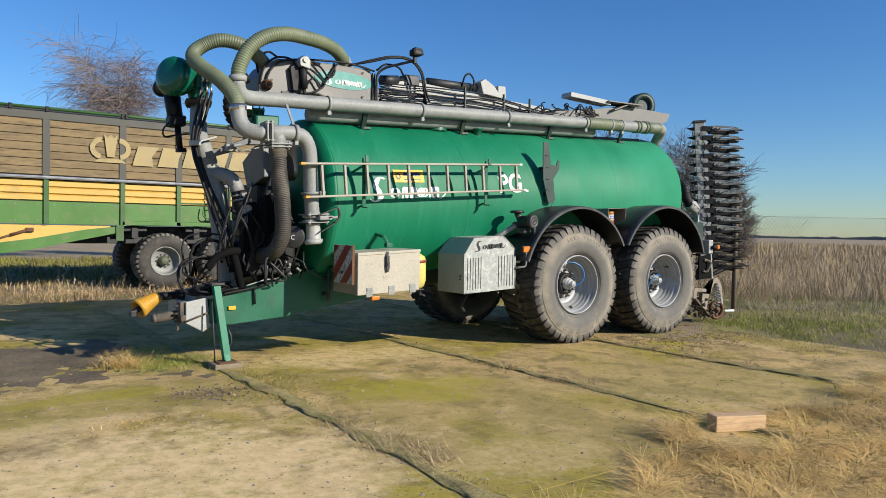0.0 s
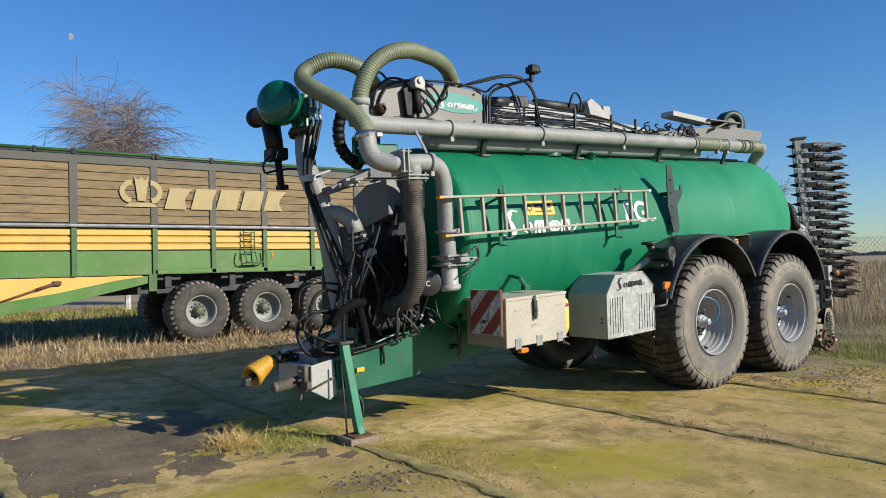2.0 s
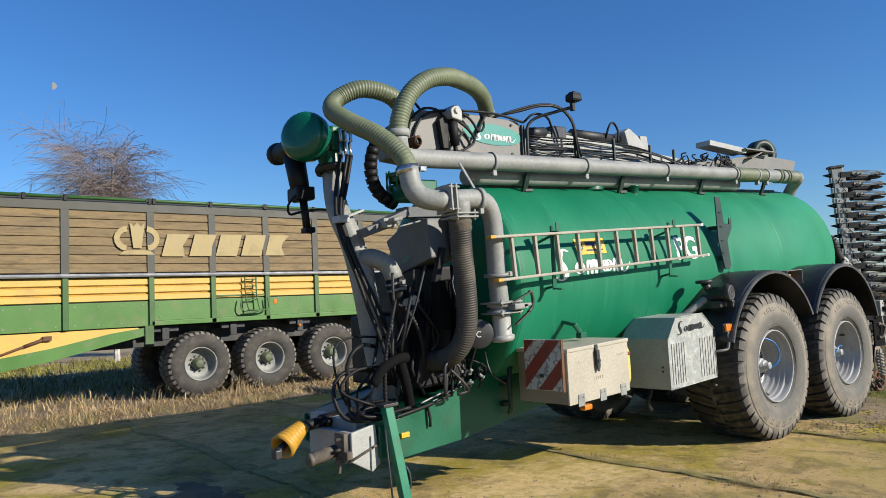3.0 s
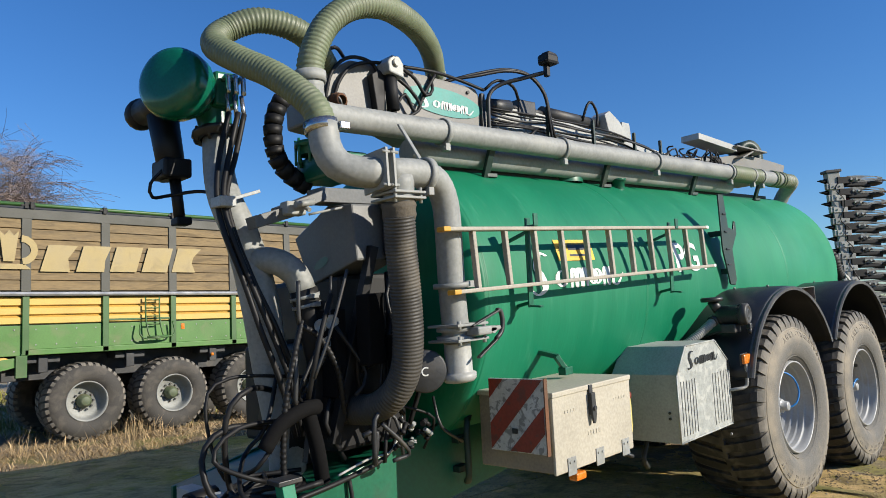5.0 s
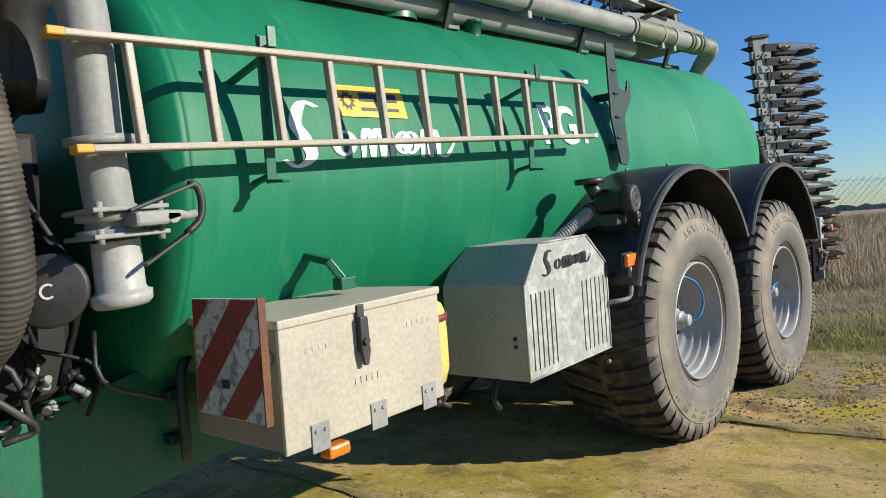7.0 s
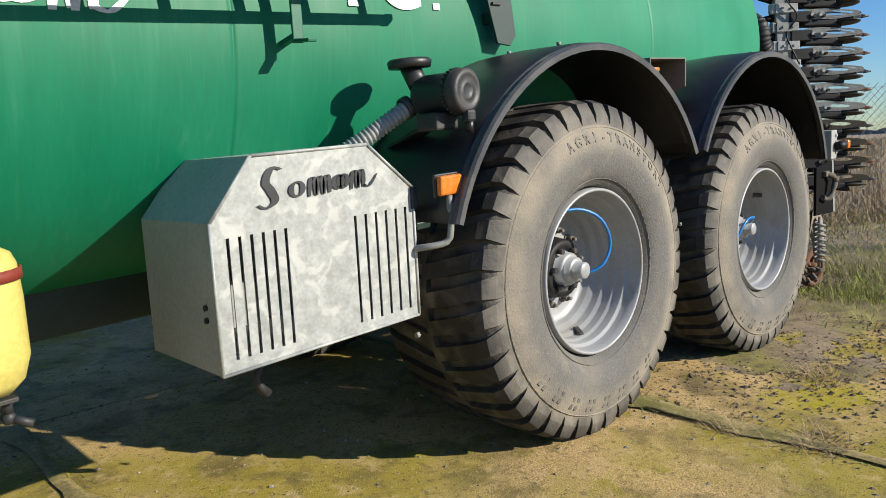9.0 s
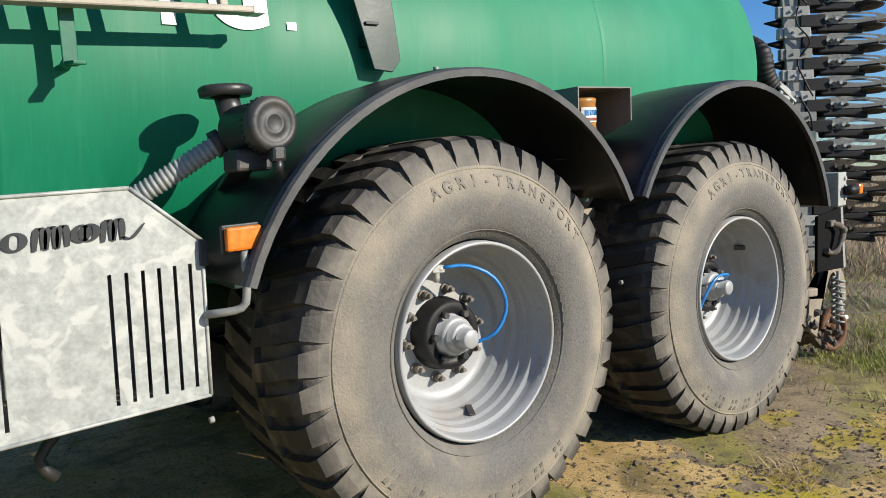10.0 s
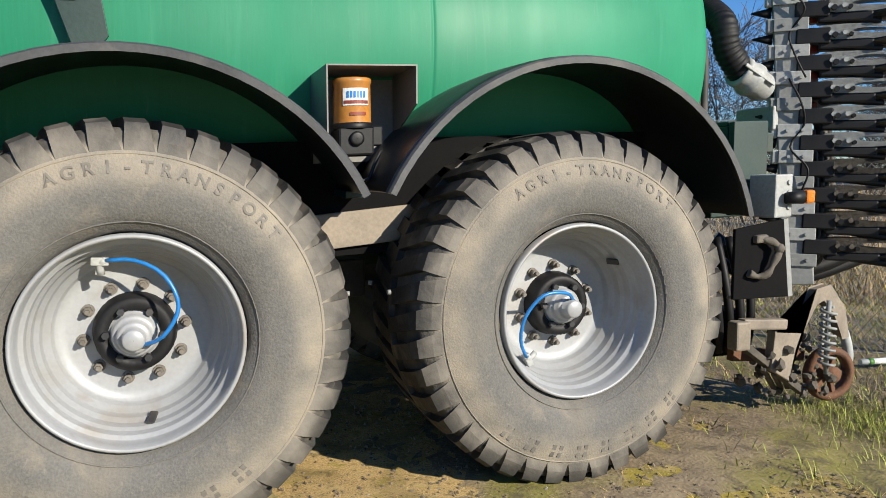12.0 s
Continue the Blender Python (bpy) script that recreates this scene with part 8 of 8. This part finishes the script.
blades("straw", 80000, rect(-4.4, 3.4, -6.4, -3.45, 0.16, verge_edge), (0.10, 0.34), (1.3, 1.62), 0.0024, "straw", "flattened dry yellow straw on the verge", 1, comb=0.9, pile=0.15)
blades("straw", 900, rect(-4.4, 3.4, -6.4, -3.5, 0.05, verge_edge), (0.12, 0.3), (0.5, 1.2), 0.002, "straw", "upright dry grass stalks on the verge", 2)
blades("grass", 6000, rect(-4.6, 3.6, -6.4, -3.5, 0.25, verge_edge), (0.03, 0.10), (0.2, 0.9), 0.003, "grass", "short green grass on the verge", 3)
blades("straw", 24000, rect(-13, 3.6, 8.40, 10.2, 0.22), (0.06, 0.24), (0.7, 1.5), 0.004, "dead", "dry grass strip along the concrete", 4)
blades("weeds", 1100, rect(-13, 3.6, 8.9, 10.3, 0.16), (0.22, 0.55), (0.0, 0.6), 0.003, "dead", "tall brown dead weeds", 5)
blades("straw", 12000, rect(-14, 8, 10, 19, 0.6), (0.10, 0.35), (0.4, 1.3), 0.006, "dead", "dry meadow grass", 6)
blades("grass", 26000, rect(-14, 9, 12.0, 26, 0.5), (0.10, 0.35), (0.3, 1.2), 0.005, "mossg", "rough olive meadow grass behind the wagon", 16)
blades("grass", 36000, rect(2.9, 10.5, -5.5, 5.5, 0.3), (0.03, 0.13), (0.2, 1.0), 0.0032, "grass", "short green grass by the fence", 7)
blades("straw", 16000, rect(3.6, 9.5, -5.5, 5.5, 0.22), (0.06, 0.22), (0.6, 1.45), 0.0028, "dead", "dry grass tufts by the fence", 8)


def beyond(g, n):
    s = g.uniform(-3, 30, n)
    d = 2.2 + 33 * g.uniform(0, 1, n) ** 1.8
    nx, ny = 0.59, 0.81
    return 5.36 + 0.81 * s * (1 + d / 20) + nx * d, 1.0 - 0.59 * s * (1 + d / 20) + ny * d


blades("reeds", 42000, beyond, (0.25, 0.95), (0.1, 1.25), 0.004, "reed", "tall dry reeds beyond the fence", 9)


def beyond_far(g, n):
    s = g.uniform(-20, 90, n)
    d = 30 + 60 * g.uniform(0, 1, n)
    return 5.36 + 0.81 * s + 0.59 * d, 1.0 - 0.59 * s + 0.81 * d


blades("reeds", 16000, beyond_far, (0.6, 1.0), (0.0, 0.4), 0.006, "reed", "far dry reeds in the field", 10)
for x, n in ((-4.55, 6500), (-1.95, 5500), (0.45, 4200), (-7.1, 1800)):
    blades("joint_grass", n, along(x, -4.6, 2.2, 0.045), (0.025, 0.075), (0.6, 1.5), 0.0022, "mossg", "short grass and moss in the slab joint", 120 + int(x * 10))
    blades("joint_straw", n // 3, along(x, -4.6, 2.2, 0.055), (0.05, 0.14), (1.0, 1.55), 0.0018, "dead", "dead straw in the slab joint", 260 + int(x * 10))
blades("tuft", 3600, spots([(-4.5, -1.9, 1.3), (-4.55, -2.2, 1.2), (-4.45, -2.9, 1.4), (0.45, -0.5, 1.0), (2.2, -2.0, 1.5), (-1.93, -0.62, 1.0), (-1.95, -0.9, 0.8), (-1.97, -1.7, 0.7), (-1.9, -2.1, 0.9), (0.5, -0.9, 0.8), (0.45, -1.6, 1.1), (0.5, -2.2, 0.9), (-4.5, -2.6, 1.2), (-4.5, -3.0, 1.0), (1.4, -0.55, 0.8)], 0.10), (0.05, 0.17), (0.8, 1.5), 0.0024, "dead", "dry grass tufts in the slab joints", 31)
blades("tuft", 520, spots([(-5.40, 1.22, 1.0)], 0.12), (0.14, 0.36), (0.75, 1.5), 0.003, "straw", "large dry grass tuft in front of the drawbar", 32)
blades("grass", 5000, spots([(-4.75, 1.05, 1.3), (-4.9, 1.35, 1.2), (-5.4, 1.2, 1.4), (-5.0, 1.6, 1.0), (-5.1, 0.9, 1.0)], 0.16), (0.03, 0.10), (0.5, 1.4), 0.0028, "grass", "low green grass patch by the support stand", 33)
blades("grass", 2600, spots([(-4.45, 0.2, 1.2), (-4.35, -0.5, 1.3), (-4.55, -0.85, 1.0), (-4.25, -0.2, 1.2)], 0.16), (0.03, 0.08), (0.8, 1.5), 0.0026, "mossg", "olive matted grass on the slab joint", 36)
blades("straw", 1200, spots([(-4.4, -0.3, 1.2), (-4.5, -0.8, 1.0), (-5.6, -1.1, 1.0), (-5.9, -1.15, 1.0)], 0.14), (0.03, 0.10), (0.9, 1.5), 0.0022, "straw", "dead grass lying on the slab", 34)
blades("brush", 3500, spots([(14.0, -2.4, 1.0), (16.0, -3.5, 1.4), (12.5, -3.6, 0.8)], 0.9), (0.5, 1.5), (0.1, 0.9), 0.004, "dtwig", "dark bramble thicket beyond the fence", 35)


blades("grass", 6000, rect(3.3, 5.2, -1.6, 0.6, 0.12), (0.05, 0.16), (0.2, 1.1), 0.0026, "grass", "green grass tufts behind the rear wheel", 37)
blades("straw", 2600, rect(1.0, 4.6, -1.6, 0.8, 0.25), (0.04, 0.13), (1.2, 1.57), 0.0018, "straw", "dry straw litter on the trodden soil", 38)
blades("straw", 3000, rect(-7.5, 1.0, -4.2, 0.5, 0.3), (0.02, 0.08), (1.35, 1.57), 0.0016, "straw", "bits of dry straw scattered on the slabs", 39)


# ---- stones and clods ----
def pebbles(name, n, place, size, mat, label, seed):
    g = np.random.default_rng(seed)
    x, y = place(g, n)
    V, F = [], []
    for a, b in zip(x, y):
        r = size * (0.4 + 1.6 * g.random() ** 3)
        z = 0.0 if (-14.6 < a < 3.0 and -6.3 < b < 8.4) else ground_height(a, b)
        i = len(V)
        st = g.uniform(0.6, 1.3, 6)
        for k, (dx, dy, dz) in enumerate(((1, 0, 0), (0, 1, 0), (-1, 0, 0), (0, -1, 0), (0, 0, 0.7), (0, 0, -0.5))):
            V.append((a + dx * r * st[k] + g.normal(0, r * 0.15), b + dy * r * st[k] + g.normal(0, r * 0.15), z + dz * r * st[k]))
        for k in range(4):
            F.append((i + k, i + (k + 1) % 4, i + 4))
            F.append((i + (k + 1) % 4, i + k, i + 5))
    return tagged(bulk(name, V, F, mat), label, "stones", kind="stuff")


pebbles("pebbles", 4200, rect(-7.5, 3.0, -3.8, 3.5), 0.008, "stone", "small loose pebbles on the concrete", 41)
pebbles("pebbles", 4200, rect(-7.5, 3.0, -4.6, 3.5), 0.0055, "clod", "dark crumbs of soil on the concrete", 42)
pebbles("soil_clods", 9000, rect(0.9, 4.6, -1.2, 1.4, 0.3), 0.009, "clod", "dark soil clods behind the rear wheel", 43)
pebbles("soil_clods", 500, rect(0.2, 2.4, -0.5, 0.6, 0.2), 0.008, "clod", "dark soil crumbs beside the wheels", 44)
pebbles("soil_clods", 260, spots([(-5.15, -0.42, 1.0), (-4.95, -0.5, 1.0)], 0.16), 0.014, "clod", "dark soil crumbs on the slab", 45)

# sawn timber block lying at the edge of the straw
timber = tagged(empty("timber_block", (-2.30, -3.66, 0.02)), "sawn timber block lying in dry straw", "wood block")
bm = B()
box(bm, (0, 0, -0.02), (0.42, 0.13, 0.10), 0.006)
part("block", bm, "timber", timber)
timber.rotation_euler.z = radians(-24)
# marker stick
stick = tagged(empty("marker_stick", (4.75, 0.80, 0.10)), "white plastic marker stick with a green band", "stick")
bm = B()
rod(bm, (-0.12, 0, 0), (0.22, -0.05, 0.0), 0.022, n=10)
part("stick", bm, "decal", stick)
bm = B()
rod(bm, (-0.06, -0.009, 0), (-0.02, -0.0147, 0), 0.0235, n=10)
part("band", bm, "wgreen", stick)

# ---- far woodland on the horizon ----
V, F = [], []
g = np.random.default_rng(5)
for ring, (dist, hmin, hmax) in enumerate(((520, 2.2, 4.6), (900, 6, 9))):
    n = 700
    for k in range(n + 1):
        a = 2 * math.pi * k / n
        gate = 0.35 + 0.65 * math.sin(a * 7 + ring * 2) * math.sin(a * 3 + 1)
        h = (hmin + (hmax - hmin) * g.random()) * (0.1 + 0.9 * max(0, gate))
        V += [(dist * math.cos(a), dist * math.sin(a), -2), (dist * math.cos(a), dist * math.sin(a), h)]
    o = ring * 2 * (n + 1)
    F += [(o + 2 * k, o + 2 * k + 2, o + 2 * k + 3, o + 2 * k + 1) for k in range(n)]
tagged(bulk("backdrop", V, F, "far"), "distant line of woodland tinted with blue haze", "backdrop", kind="structure")

# ---- moon, low over the wagon ----
moon_dir = Vector((0.1792, 0.9434, 0.2791))
moon_at = Vector((-7.9, -4.4, 1.6)) + moon_dir * 2000
bm = B()
s, u = axes_of(moon_dir)
N = 14
rim_pts = [moon_at + (s * math.sin(math.pi * k / N) + u * math.cos(math.pi * k / N)) * 8.5 for k in range(N + 1)]
inner = [moon_at + (s * -0.25 * math.sin(math.pi * k / N) + u * math.cos(math.pi * k / N)) * 8.5 for k in range(1, N)]
ring = [bm.verts.new(p) for p in rim_pts] + [bm.verts.new(p) for p in reversed(inner)]
bm.faces.new(ring)
bmesh.ops.triangulate(bm, faces=bm.faces[:])
tagged(part("moon", bm, "moon"), "pale daytime half moon in the sky", "moon", kind="structure")
